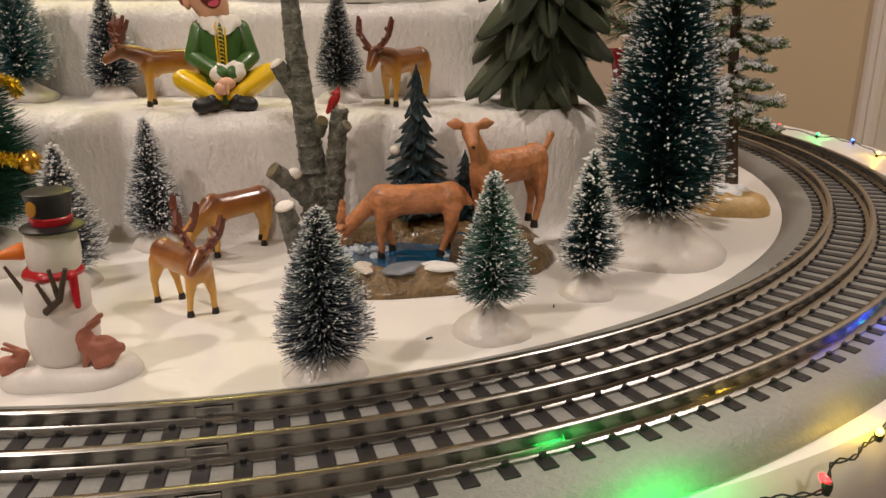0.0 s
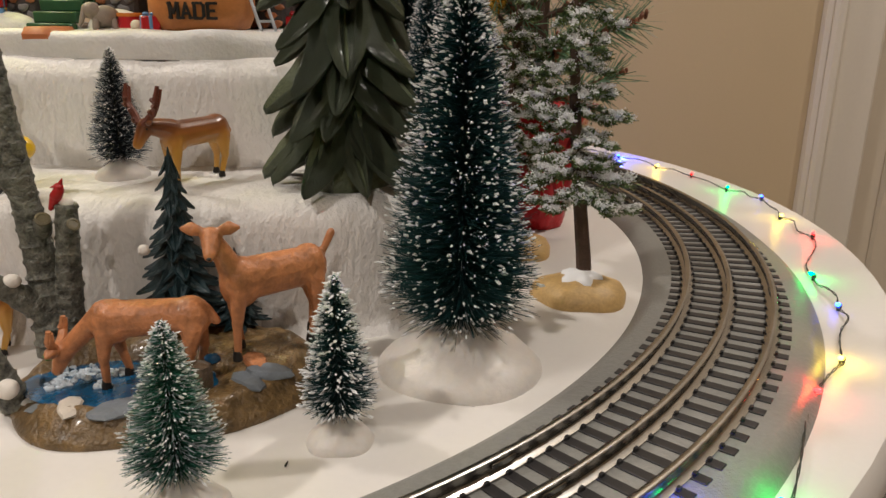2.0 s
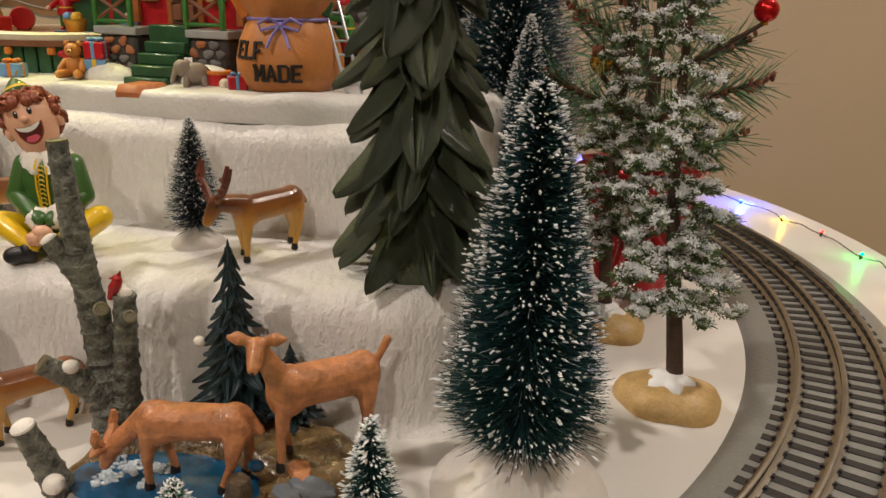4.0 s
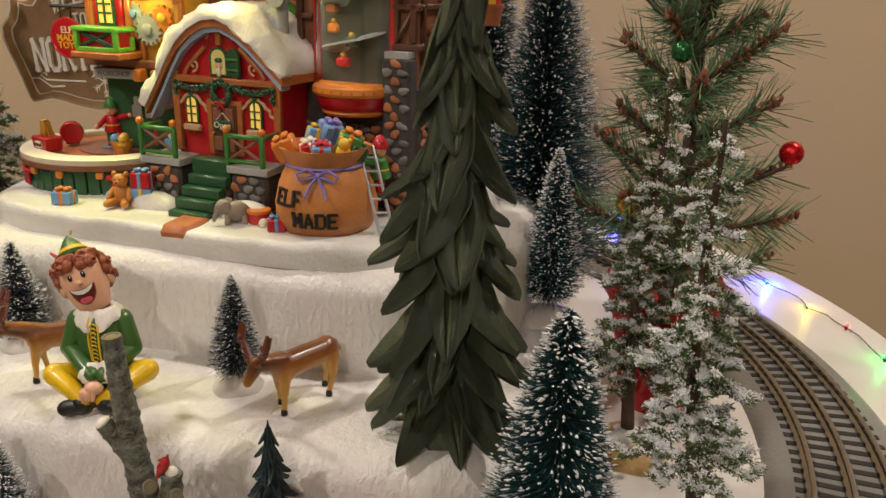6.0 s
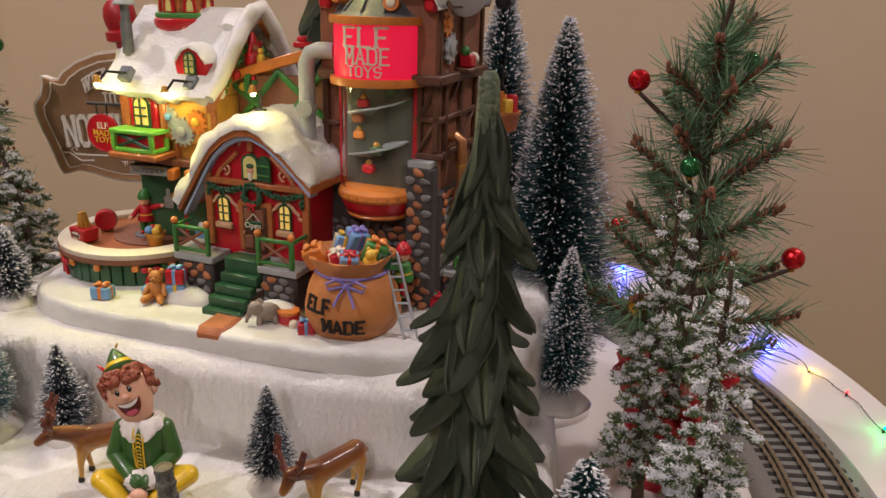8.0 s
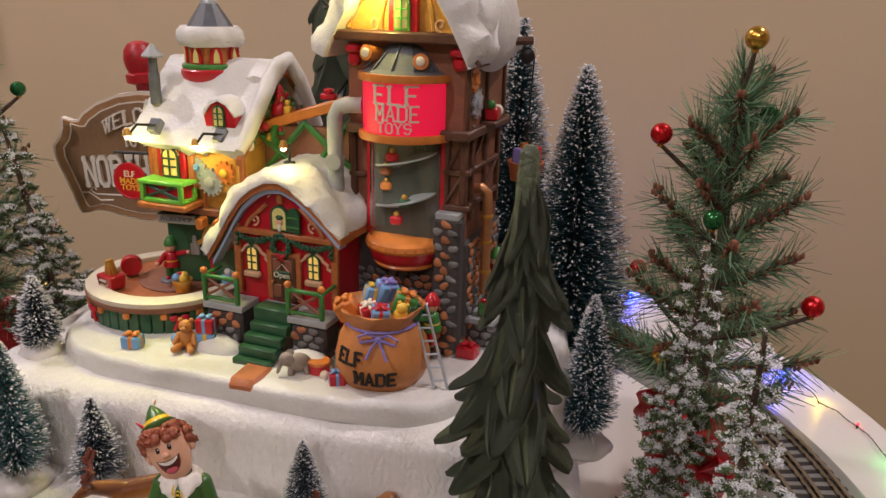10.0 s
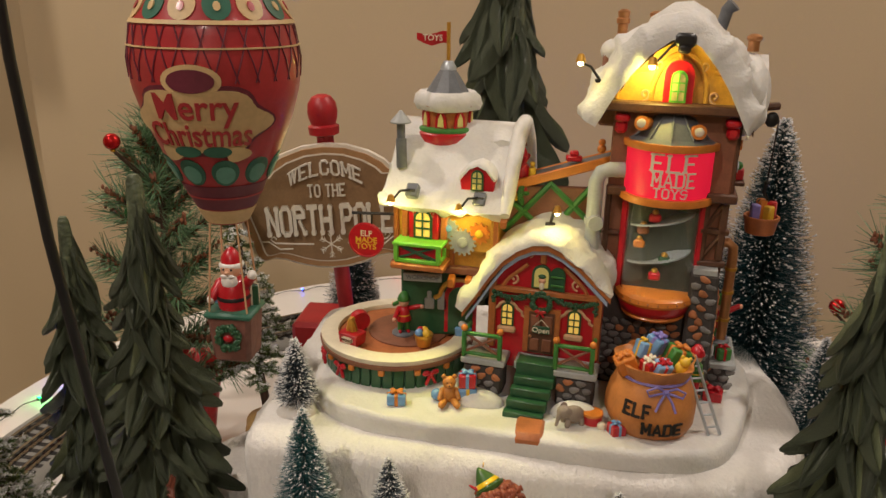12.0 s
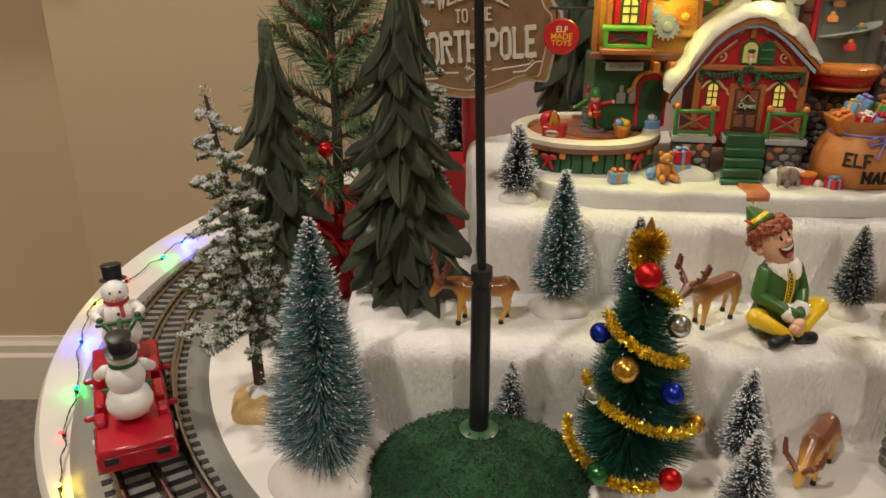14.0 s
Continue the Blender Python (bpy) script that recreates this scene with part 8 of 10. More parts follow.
for dx in (-0.0021, 0.0021):
    e.tube([(dx, -0.0104, 0.0235), (dx * 1.1, -0.0112, 0.0330), (dx * 1.2, -0.0100, 0.0420), (dx * 1.0, -0.0075, 0.0460)], 0.0005, 6, 1)
for i in range(9):
    e.tube([(0.0013 * math.cos(a), -0.0113 + 0.0005 * max(0, i - 5), 0.0250 + 0.0021 * i + 0.0011 * math.sin(a)) for a in np.linspace(0, 5.2, 8)], 0.0003, 5, 1)
frnd = random.Random(3)
cv, cf = [], []
for j, (q, up) in enumerate(((0.0, 0.0010), (0.25, 0.0024), (0.55, 0.0022), (0.85, 0.0012), (1.0, 0.0), (0.92, -0.0012), (0.5, -0.0004))):
    for i in range(56):
        a = 2 * math.pi * i / 56
        fore = max(0.0, -math.sin(a)) ** 3
        gap = 1.0 - 0.75 * math.exp(-((a - 1.5 * math.pi) / 0.16) ** 2)
        lump = 1 + 0.09 * math.sin(9 * a + j) + 0.06 * math.sin(17 * a + 2 * j)
        r0 = 0.0058 + q * (0.0056 + 0.0012 * fore) * gap * lump
        cv.append((r0 * math.cos(a), r0 * 0.90 * math.sin(a) - 0.0008, 0.0478 + up * lump - q * (0.0030 + 0.0060 * fore)))
for j in range(6):
    for i in range(56):
        i2 = (i + 1) % 56
        cf.append((j * 56 + i, j * 56 + i2, (j + 1) * 56 + i2, (j + 1) * 56 + i))
e.add(cv, [f[::-1] for f in cf], 3)
for cx, cz, tilt in ((-0.0014, 0.0193, 38), (0.0060, 0.0205, -34)):
    e.lathe([(0.0028, -0.0034), (0.0046, -0.0032), (0.0056, -0.0014), (0.0057, 0.0010), (0.0048, 0.0028), (0.0034, 0.0034)], 22, 3, pose(cx, -0.0150, cz, 58, 0, tilt), wave=lambda a, j: 1 + 0.07 * math.sin(6 * a + j) + 0.05 * math.sin(11 * a + 2 * j))
e.ball((0.0015, -0.0215, 0.0150), (0.0046, 0.0036, 0.0034), 4, n=12)
e.ball((-0.0012, -0.0225, 0.0125), (0.0040, 0.0032, 0.0034), 4, n=12)
for k in range(4):
    e.limb((-0.0035 + 0.0019 * k, -0.0240, 0.0140), (-0.0030 + 0.0016 * k, -0.0245, 0.0105), 0.0011, 0.0009, 4, n=8)
H0 = pose(-0.0010, -0.0010, 0.0475, -20, -18, 12)
e.limb((0, 0, 0.0430), (-0.0015, -0.0010, 0.0510), 0.0050, 0.0048, 4)
e.lathe([(0.0035, -0.0022), (0.0064, -0.0006), (0.0084, 0.0040), (0.0102, 0.0105), (0.0110, 0.0160), (0.0104, 0.0215), (0.0078, 0.0255), (0.0010, 0.0275)], 26, 4, H0, flat=(1, 0.96))
HEAD = [(-0.0022, 0.0035), (-0.0006, 0.0064), (0.0040, 0.0084), (0.0105, 0.0102), (0.0160, 0.0110), (0.0215, 0.0104), (0.0255, 0.0078), (0.0275, 0.0010)]


def on_face(x, z, off):
    """The point of the face at height z and x to the side, off metres proud of the skin."""
    r = float(np.interp(z, [q[0] for q in HEAD], [q[1] for q in HEAD])) + off
    return (x, -math.sqrt(max(1e-8, r * r - x * x)) * 0.96, z)


def face_patch(top, bottom, half, m, off, n=14, rows=5):
    """A thin painted patch on the face between two curves of x from -1 to 1."""
    v = [on_face(half * (2 * i / n - 1), bottom(2 * i / n - 1) + (top(2 * i / n - 1) - bottom(2 * i / n - 1)) * j / rows, off) for j in range(rows + 1) for i in range(n + 1)]
    e.add(v, [(j * (n + 1) + i, j * (n + 1) + i + 1, (j + 1) * (n + 1) + i + 1, (j + 1) * (n + 1) + i) for j in range(rows) for i in range(n)], m, H0)


for sg in (-1, 1):
    e.ball((sg * 0.0112, 0.0015, 0.0125), (0.0019, 0.0028, 0.0036), 4, H0, 12)
    ex, ey, ez = on_face(sg * 0.0030, 0.0168, 0.0)
    e.ball((ex, ey, ez), (0.0011, 0.0006, 0.0017), 2, H0, 12)
    e.ball((ex + 0.0003, ey - 0.0005, ez + 0.0006), (0.0003, 0.0003, 0.0004), 6, H0, 6)
    e.tube([on_face(sg * 0.0018, 0.0205, 0.0001), on_face(sg * 0.0038, 0.0217, 0.0001), on_face(sg * 0.0062, 0.0204, 0.0001)], 0.0005, 6, 5, H0)
e.ball((0, -0.0112, 0.0135), (0.0019, 0.0017, 0.0016), 4, H0, 12)
lip = lambda x: 0.0100 + 0.0014 * x * x
jaw = lambda x: 0.0100 + 0.0014 * x * x - 0.0070 * math.sqrt(max(0.0, 1 - x * x))
face_patch(lambda x: lip(x) + 0.0004, lambda x: jaw(x) - 0.0005, 0.0060, 5, 0.0002, 18, 7)
face_patch(lip, jaw, 0.0056, 10, 0.0005, 18, 7)
face_patch(lip, lambda x: lip(x) - 0.0021 * math.sqrt(max(0.0, 1 - x * x)), 0.0053, 6, 0.0009, 18, 3)
face_patch(lambda x: jaw(0.55 * x) + 0.0031 * math.sqrt(max(0.0, 1 - x * x)) + 0.0001, lambda x: jaw(0.55 * x) + 0.0002, 0.0030, 7, 0.0009, 14, 4)
for i in range(110):
    a = frnd.uniform(0, 2 * math.pi)
    g = frnd.uniform(0.0, 1.0)
    fore = math.sin(a) < -0.25
    lo = 0.0212 if fore else 0.0135 - 0.004 * max(0.0, math.sin(a))
    zc = lo + (0.0265 - lo) * g
    rr0 = 0.0112 * math.sqrt(max(0.05, 1 - max(0.0, (zc - 0.0165) / 0.0125) ** 2)) + 0.0004
    c = (rr0 * math.cos(a), rr0 * math.sin(a) * 0.98 + 0.0006, zc)
    r0 = frnd.uniform(0.0020, 0.0031)
    e.ball(c, r0, 5, H0, 8)
    if i % 3 == 0:
        e.tube([(c[0] + (r0 + 0.0002) * math.cos(a) + 0.0013 * math.cos(q) * -math.sin(a), c[1] + (r0 + 0.0002) * math.sin(a) + 0.0013 * math.cos(q) * math.cos(a), c[2] + 0.0013 * math.sin(q)) for q in np.linspace(0, 5.4, 9)], 0.0006, 5, 5, H0)
H1 = H0 @ pose(-0.0015, 0.0035, 0.0255, -20, -6, 0) @ Matrix.Diagonal((0.80, 0.80, 0.82, 1))
e.lathe([(0.0088, 0.0000), (0.0100, 0.0012), (0.0096, 0.0030), (0.0080, 0.0058), (0.0060, 0.0095), (0.0034, 0.0135), (0.0008, 0.0165)], 24, 0, H1)
e.lathe([(0.0092, 0.0034), (0.0096, 0.0038), (0.0079, 0.0066), (0.0070, 0.0068)], 24, 1, H1)
e.lathe([(0.0098, -0.0010), (0.0112, 0.0006), (0.0116, 0.0022), (0.0104, 0.0024), (0.0094, 0.0010)], 24, 0, H1)
e.limb((-0.0082, -0.003, 0.0042), (-0.0112, -0.003, 0.0092), 0.0013, 0.0007, 8, H1, 8)
e.tube([(0.003, -0.003, 0.0150), (0.0042, -0.0040, 0.0165), (0.0050, -0.003, 0.0175), (0.0040, -0.002, 0.0160)], 0.0004, 6, 9, H1, close=True)
solid("elf_figurine", e, [M_ELF_GREEN, M_ELF_YELLOW, M_BLACK, M_FUR, M_SKIN, M_HAIR, M_WHITE, M_PINK, M_RED, M_GOLD, mat("dark_red_mouth", (0.10, 0.012, 0.012), 0.4, vary=0.1)],
      "sitting toy elf in a green coat and yellow tights", "elf figurine", pose(-0.1190, 0.4230, TIER1 - 0.0005, 0, 0, 14), smooth=60)

# pond group: one cast piece
M_EARTH = mat("brown_earth_resin", (0.150, 0.094, 0.036), 0.38, vary=0.6, scale=160, fine=520, bump=1.0, depth=0.0030, coat=0.3)
M_WATER = mat("blue_pond_water", (0.010, 0.085, 0.19), 0.06, vary=0.35, scale=120, fine=500, bump=0.15, depth=0.0006, coat=1.0)
M_SPLASH = mat("white_water_splash", (0.55, 0.62, 0.68), 0.15, vary=0.2, scale=400, fine=1500, bump=0.3)
M_TRUNK = mat("grey_green_bark", (0.120, 0.120, 0.098), 0.5, vary=0.9, scale=260, fine=900, bump=1.0, depth=0.0026)
M_CUT = mat("dull_cut_wood", (0.14, 0.118, 0.065), 0.5, vary=0.3, scale=300, fine=900, bump=0.4)
M_BLUEPINE = mat("blue_green_resin", (0.010, 0.030, 0.036), 0.36, vary=0.6, scale=250, fine=1200, bump=0.5, coat=0.2)
M_PALE_STONE = mat("pale_stone", (0.52, 0.47, 0.40), 0.5, vary=0.15, scale=200, fine=900, bump=0.4)
M_SLATE_STONE = mat("blue_grey_stone", (0.15, 0.17, 0.19), 0.45, vary=0.2, scale=200, fine=900, bump=0.4)
PC = (-0.010, 0.345)
pond = thing("pond_group", "resin pond with two deer, a bare tree and small pines", "pond figurine", pose(PC[0], PC[1], 0))


def rim(a):
    """Outline of the pond's foot, metres from its middle."""
    r = 0.0615 * (1 + 0.04 * math.sin(3 * a + 1) + 0.03 * math.sin(5 * a)) / math.sqrt((math.cos(a)) ** 2 + (math.sin(a) * 1.42) ** 2)
    return r * math.cos(a), r * math.sin(a) + 0.10 * r * math.cos(a)


def pond_height(x, y):
    q = ((x + 0.014) / 0.0355) ** 2 + ((y + 0.0105) / 0.0195) ** 2
    base = 0.0108 + 0.0014 * fbm((x, y, 7), 60) + 0.0012 * fbm((x, y, 3), 150) + 0.0045 * max(0.0, min(1.0, (y + 0.010) / 0.03))
    dip = 1 / (1 + math.exp((q - 1.0) * 7))
    h = base * (1 - dip) + 0.0050 * dip
    a = math.atan2(y - 0.1 * x, x)
    f = math.hypot(x, y - 0.1 * x) / (math.hypot(rim(a)[0], rim(a)[1] - 0.1 * rim(a)[0]))
    return h * max(0.16, min(1.0, 0.18 + (1 - f) * 4.2 + 0.12 * fbm((x, y, 9), 90)))


n, rows = 110, 26
verts, faces = [], []
for j in range(rows + 1):
    f = 1 - j / rows
    for i in range(n):
        a = 2 * math.pi * i / n
        x, y = rim(a)
        x, y = x * (0.06 + 0.94 * f), y * (0.06 + 0.94 * f)
        verts.append((x, y, pond_height(x, y) + 0.0008 * fbm((x, y, 1), 230)))
verts += [(*rim(2 * math.pi * i / n), 0) for i in range(n)]
for j in range(rows):
    for i in range(n):
        i2 = (i + 1) % n
        faces.append((j * n + i, j * n + i2, (j + 1) * n + i2, (j + 1) * n + i))
b0 = (rows + 1) * n
for i in range(n):
    i2 = (i + 1) % n
    faces.append((b0 + i, b0 + i2, i2, i))
faces.append(tuple(range(rows * n, (rows + 1) * n)))
part("earth_base", Shape().add(verts, faces), M_EARTH, pond, "glossy brown earth base", 70)
wv, wf = [], []
for j, k in enumerate((1.0, 0.75, 0.5, 0.25, 0.02)):
    for i in range(36):
        a = 2 * math.pi * i / 36
        x, y = -0.014 + 0.0375 * k * math.cos(a), -0.0105 + 0.0210 * k * math.sin(a)
        wv.append((x, y, 0.0085 + 0.0004 * fbm((x, y, 2), 160)))
for j in range(4):
    for i in range(36):
        i2 = (i + 1) % 36
        wf.append((j * 36 + i, j * 36 + i2, (j + 1) * 36 + i2, (j + 1) * 36 + i))
wf.append(tuple(range(4 * 36, 5 * 36)))
part("water", Shape().add(wv, wf), M_WATER, pond, "glossy deep blue pond water", 80)
prnd = random.Random(8)
s = Shape()
for cx, cy, rx, ry, m1 in ((-0.032, -0.004, 0.010, 0.007, 70), (-0.021, -0.013, 0.004, 0.003, 18), (-0.019, -0.003, 0.005, 0.003, 22), (0.013, -0.012, 0.005, 0.003, 18), (-0.037, -0.013, 0.005, 0.005, 30)):
    for i in range(m1):
        a, q = prnd.uniform(0, 6.28), prnd.uniform(0, 1)
        s.ball((cx + rx * q * math.cos(a), cy + ry * q * math.sin(a), 0.0089), (prnd.uniform(0.0005, 0.0018), prnd.uniform(0.0005, 0.0013), prnd.uniform(0.0005, 0.0014)), n=6)
tagged(part("splash", s, M_SPLASH, pond, "white splashes on the water"), "white splashes on the water", kind="stuff")
M_STUMP = mat("dark_brown_stump", (0.085, 0.058, 0.034), 0.45, vary=0.5, scale=200, fine=800, bump=0.8, depth=0.0015)
part("stump", Shape().lathe([(0.0048, -0.002), (0.0046, 0.003), (0.0040, 0.0085), (0.0036, 0.0098), (0.0030, 0.0090), (0.0003, 0.0092)], 12, at=pose(0.0175, -0.0175, 0.0100, 4, 6, 0), wave=lambda a, j: 1 + 0.09 * math.sin(4 * a)), M_STUMP, pond, "short brown tree stump", 50)
part("pebble", Shape().ball((0.0185, -0.0030, 0.0150), (0.0034, 0.0026, 0.0024), n=10), M_WATER, pond, "blue pebble")
for (x, y, r, m1, lab) in ((-0.0070, -0.0330, 0.0098, M_SLATE_STONE, "flat blue-grey stone"), (-0.0365, -0.0260, 0.0055, M_SLATE_STONE, "flat blue-grey stone"), (0.0410, -0.0070, 0.0086, M_SLATE_STONE, "flat blue-grey stone"), (0.0340, -0.0125, 0.0078, M_SLATE_STONE, "flat blue-grey stone"),
                           (0.0345, 0.0005, 0.0074, M_DEER_CLAY, "orange stone"), (0.0150, -0.0230, 0.0042, M_DEER_CLAY, "orange stone"), (-0.0425, -0.0190, 0.0082, M_SNOW, "patch of snow"), (-0.0245, -0.0320, 0.0070, M_PALE_STONE, "pale stone"), (0.0085, -0.0315, 0.0085, M_SNOW, "patch of snow"), (0.0545, 0.0070, 0.0052, M_SNOW, "patch of snow"), (-0.0450, 0.0050, 0.0048, M_LEAF, "mossy stone"),
                           (0.0240, -0.0260, 0.0036, M_EARTH, "brown stone"), (0.0470, -0.0010, 0.0030, M_EARTH, "brown stone"), (0.0270, 0.0120, 0.0042, M_EARTH, "brown stone")):
    part("stone", Shape().lathe([(1.0, 0.0), (1.05, 0.25), (0.88, 0.56), (0.55, 0.66), (0.02, 0.60)], 9, at=pose(x, y, pond_height(x, y) - 0.0016, 0, 0, 40 * r * 1000) @ Matrix.Diagonal((r, r * 0.66, r * (0.40 if y < -0.015 else 0.62), 1)), wave=lambda a, j: 1 + 0.16 * math.sin(2 * a + 1) + 0.13 * math.sin(3 * a + j)), m1, pond, lab, 35)


def bark_limb(pts, radii, name, parent, cut=True, snow=None):
    dense, rr = [], []
    for i in range(len(pts) - 1):
        a, b = Vector(pts[i]), Vector(pts[i + 1])
        k = max(2, int((b - a).length / 0.0011))
        for q in range(k):
            dense.append(a.lerp(b, q / k))
            r = radii[i] + (radii[i + 1] - radii[i]) * q / k
            rr.append(r * (1 + (0.11 if len(dense) % 6 == 0 else 0.0) + 0.06 * fbm(dense[-1], 300) + 0.05 * fbm(dense[-1], 120)))
    dense.append(Vector(pts[-1]))
    rr.append(radii[-1])
    o = part(name, Shape().tube([tuple(p) for p in dense], rr, 14), M_TRUNK, parent, smooth=60)
    d = (Vector(pts[-1]) - Vector(pts[-2])).normalized()
    mm = Matrix.Translation(Vector(pts[-1]) + d * 0.0002) @ d.to_track_quat("Z", "Y").to_matrix().to_4x4()
    if snow:
        part("snow_cap", Shape().ball((0, 0, 0), (radii[-1] * snow, radii[-1] * snow, radii[-1] * 0.55), at=mm, n=14), M_FUR, o, "white snow cap")
    else:
        part("cut_face", Shape().lathe([(radii[-1] * 1.02, -0.0006), (radii[-1] * 1.02, 0.0004), (radii[-1] * 0.7, 0.0006), (radii[-1] * 0.62, 0.0003), (0.0002, 0.0003)], 14, at=mm), M_CUT, o, "dull cut wood")
    return o


def P0(x, y, z):
    return (x - PC[0], y - PC[1], z)


def T0(x, y, z):
    return P0(x + 0.0045, y + 0.0070, z - 0.001)


tree_ob = bark_limb([T0(-0.0640, 0.3560, 0.010), T0(-0.0660, 0.3560, 0.030), T0(-0.0675, 0.3565, 0.045), T0(-0.0705, 0.3560, 0.075), T0(-0.0730, 0.3555, 0.105), T0(-0.0745, 0.3555, 0.1310)], [0.0102, 0.0080, 0.0064, 0.0053, 0.0046, 0.0038], "bare_tree", pond)
bark_limb([T0(-0.0600, 0.3555, 0.020), T0(-0.0565, 0.3545, 0.045), T0(-0.0530, 0.3530, 0.0735)], [0.0063, 0.0048, 0.0040], "limb", tree_ob, snow=0.7)
bark_limb([T0(-0.0660, 0.3530, 0.028), T0(-0.0760, 0.3460, 0.0390), T0(-0.0835, 0.3405, 0.0465)], [0.0062, 0.0046, 0.0040], "limb", tree_ob)
bark_limb([T0(-0.0715, 0.3550, 0.078), T0(-0.0770, 0.3535, 0.0870), T0(-0.0808, 0.3520, 0.0935)], [0.0045, 0.0040, 0.0036], "limb", tree_ob, snow=0.95)
bark_limb([T0(-0.0540, 0.3520, 0.062), T0(-0.0495, 0.3490, 0.0660)], [0.0030, 0.0026], "limb", tree_ob)
bark_limb([T0(-0.0640, 0.3535, 0.062), T0(-0.0610, 0.3490, 0.0680)], [0.0036, 0.0030], "limb", tree_ob)
bark_limb([T0(-0.0660, 0.3200, 0.004), T0(-0.0705, 0.3170, 0.022), T0(-0.0735, 0.3140, 0.0360)], [0.0058, 0.0048, 0.0040], "side_stump", pond, snow=1.1)
part("snow_cap", Shape().ball(T0(-0.0745, 0.3450, 0.0440), (0.0036, 0.0034, 0.0028), n=14), M_FUR, tree_ob, "lump of snow")
part("snow_cap", Shape().ball(T0(-0.0640, 0.3130, 0.0140), (0.0040, 0.0040, 0.0038), n=14), M_FUR, pond, "lump of snow")
bird = Shape().limb((-0.0036, 0, -0.0030), (-0.0008, 0, 0.0040), 0.0011, 0.0025, n=12).limb((-0.0008, 0, 0.0040), (0.0006, 0, 0.0072), 0.0026, 0.0022, n=12)
bird.ball((0.0008, -0.0003, 0.0090), (0.0021, 0.0020, 0.0022), n=12).limb((0.0012, 0, 0.0100), (0.0024, 0, 0.0134), 0.0013, 0.0003, n=8).limb((-0.0010, -0.0006, 0.0090), (-0.0026, -0.0010, 0.0084), 0.0008, 0.0002, n=8)
b = part("red_bird", bird, mat("cardinal_red", (0.40, 0.012, 0.015), 0.35, vary=0.15, scale=300, fine=900, bump=0.2), pond, "small red bird on the broken limb")
b.matrix_local = pose(*T0(-0.0550, 0.3510, 0.0738), 0, 4, -10) @ Matrix.Diagonal((0.92, 0.92, 0.76, 1))
clay_a = deer(0, 0, 0, 0, "", parent=pond, m=M_DEER_CLAY, size=1.14, head=(-0.0275, 0, 0.0118), muzzle=(-0.0305, 0, 0.0050), legs_shift=-0.001, clay=True)
clay_a.matrix_local = pose(*P0(-0.0130, 0.3370, 0.0085), 0, 0, 6) @ Matrix.Diagonal((1.14, 1.14, 1.10, 1))
clay_b = deer(0, 0, 0, 0, "", parent=pond, m=M_DEER_CLAY, size=1.2, head=(-0.0200, -0.0010, 0.0372), muzzle=(-0.0228, -0.0066, 0.0340), antlers=False, tail_up=True, clay=True)
clay_b.matrix_local = pose(*P0(0.0305, 0.3550, 0.0150), 0, 0, 34) @ Matrix.Diagonal((1.14, 1.14, 1.32, 1))


def blue_pine(x, y, z, h, r, seed):
    rnd = random.Random(seed)
    o = part("blue_pine", Shape().lathe([(r * 0.35, 0), (r * 0.30, h * 0.3), (r * 0.12, h * 0.85), (0.0002, h)], 10, at=pose(*P0(x, y, z))), M_BLUEPINE, pond, "small blue-green resin pine")
    levels = 10
    for k in range(levels):
        u = k / (levels - 1)
        m = round(10 - 5 * u)
        for i in range(m):
            a = 360 * (i + 0.5 * (k % 2) + rnd.uniform(-0.1, 0.1)) / m
            reach = r * (1.04 - 0.84 * u) * rnd.uniform(0.78, 1.12)
            q = part("bough", BLUE_BOUGH, None, o)
            q.matrix_local = pose(*P0(x, y, z + h * (0.17 + 0.78 * u)), 0, 0, a) @ Matrix.Diagonal((reach / 0.9, math.pi * reach * 0.80 / m, h * rnd.uniform(0.10, 0.14), 1))
    return o


BLUE_BOUGH = BOUGHS[0].copy()
BLUE_BOUGH.materials.clear()
BLUE_BOUGH.materials.append(M_BLUEPINE)
BLUE_BOUGH.materials.append(mat("pale_blue_ridge", (0.075, 0.125, 0.135), 0.4, vary=0.5, scale=250, fine=1200, bump=0.4))
blue_pine(-0.0130, 0.3770, 0.014, 0.0780, 0.0185, 1)
blue_pine(0.0110, 0.3760, 0.014, 0.0360, 0.0110, 2)
part("snow_cap", Shape().ball(P0(-0.0235, 0.3680, 0.0510), (0.0026, 0.0020, 0.0024), n=10), M_FUR, pond, "lump of snow")

# snowman with rabbits
M_SNOWMAN = mat("painted_snowman", (0.74, 0.70, 0.66), 0.5, vary=0.06, scale=80, fine=500, bump=0.3, depth=0.0006)
M_CLAYPINK = mat("pink_brown_rabbit", (0.36, 0.13, 0.085), 0.55, vary=0.15, scale=200, fine=900, bump=0.3)
M_CARROT = mat("carrot_orange", (0.75, 0.19, 0.02), 0.4, vary=0.1)
M_TWIG = mat("twig_brown", (0.07, 0.045, 0.03), 0.7, vary=0.3)
sm = thing("snowman_figurine", "painted snowman with black hat and red scarf on snow", "snowman", pose(-0.1260, 0.2320, 0) @ Matrix.Diagonal((0.80, 0.80, 0.96, 1)))
part("snow_base", Shape().lathe([(0.0275, 0), (0.0285, 0.002), (0.0265, 0.0055), (0.0200, 0.0070), (0.0005, 0.0070)], 40, flat=(1.0, 0.66), wave=lambda a, j: 1 + 0.06 * math.sin(3 * a + 2) + 0.05 * math.sin(5 * a)), M_SNOWMAN, sm, "flat lumpy snow base", 60)
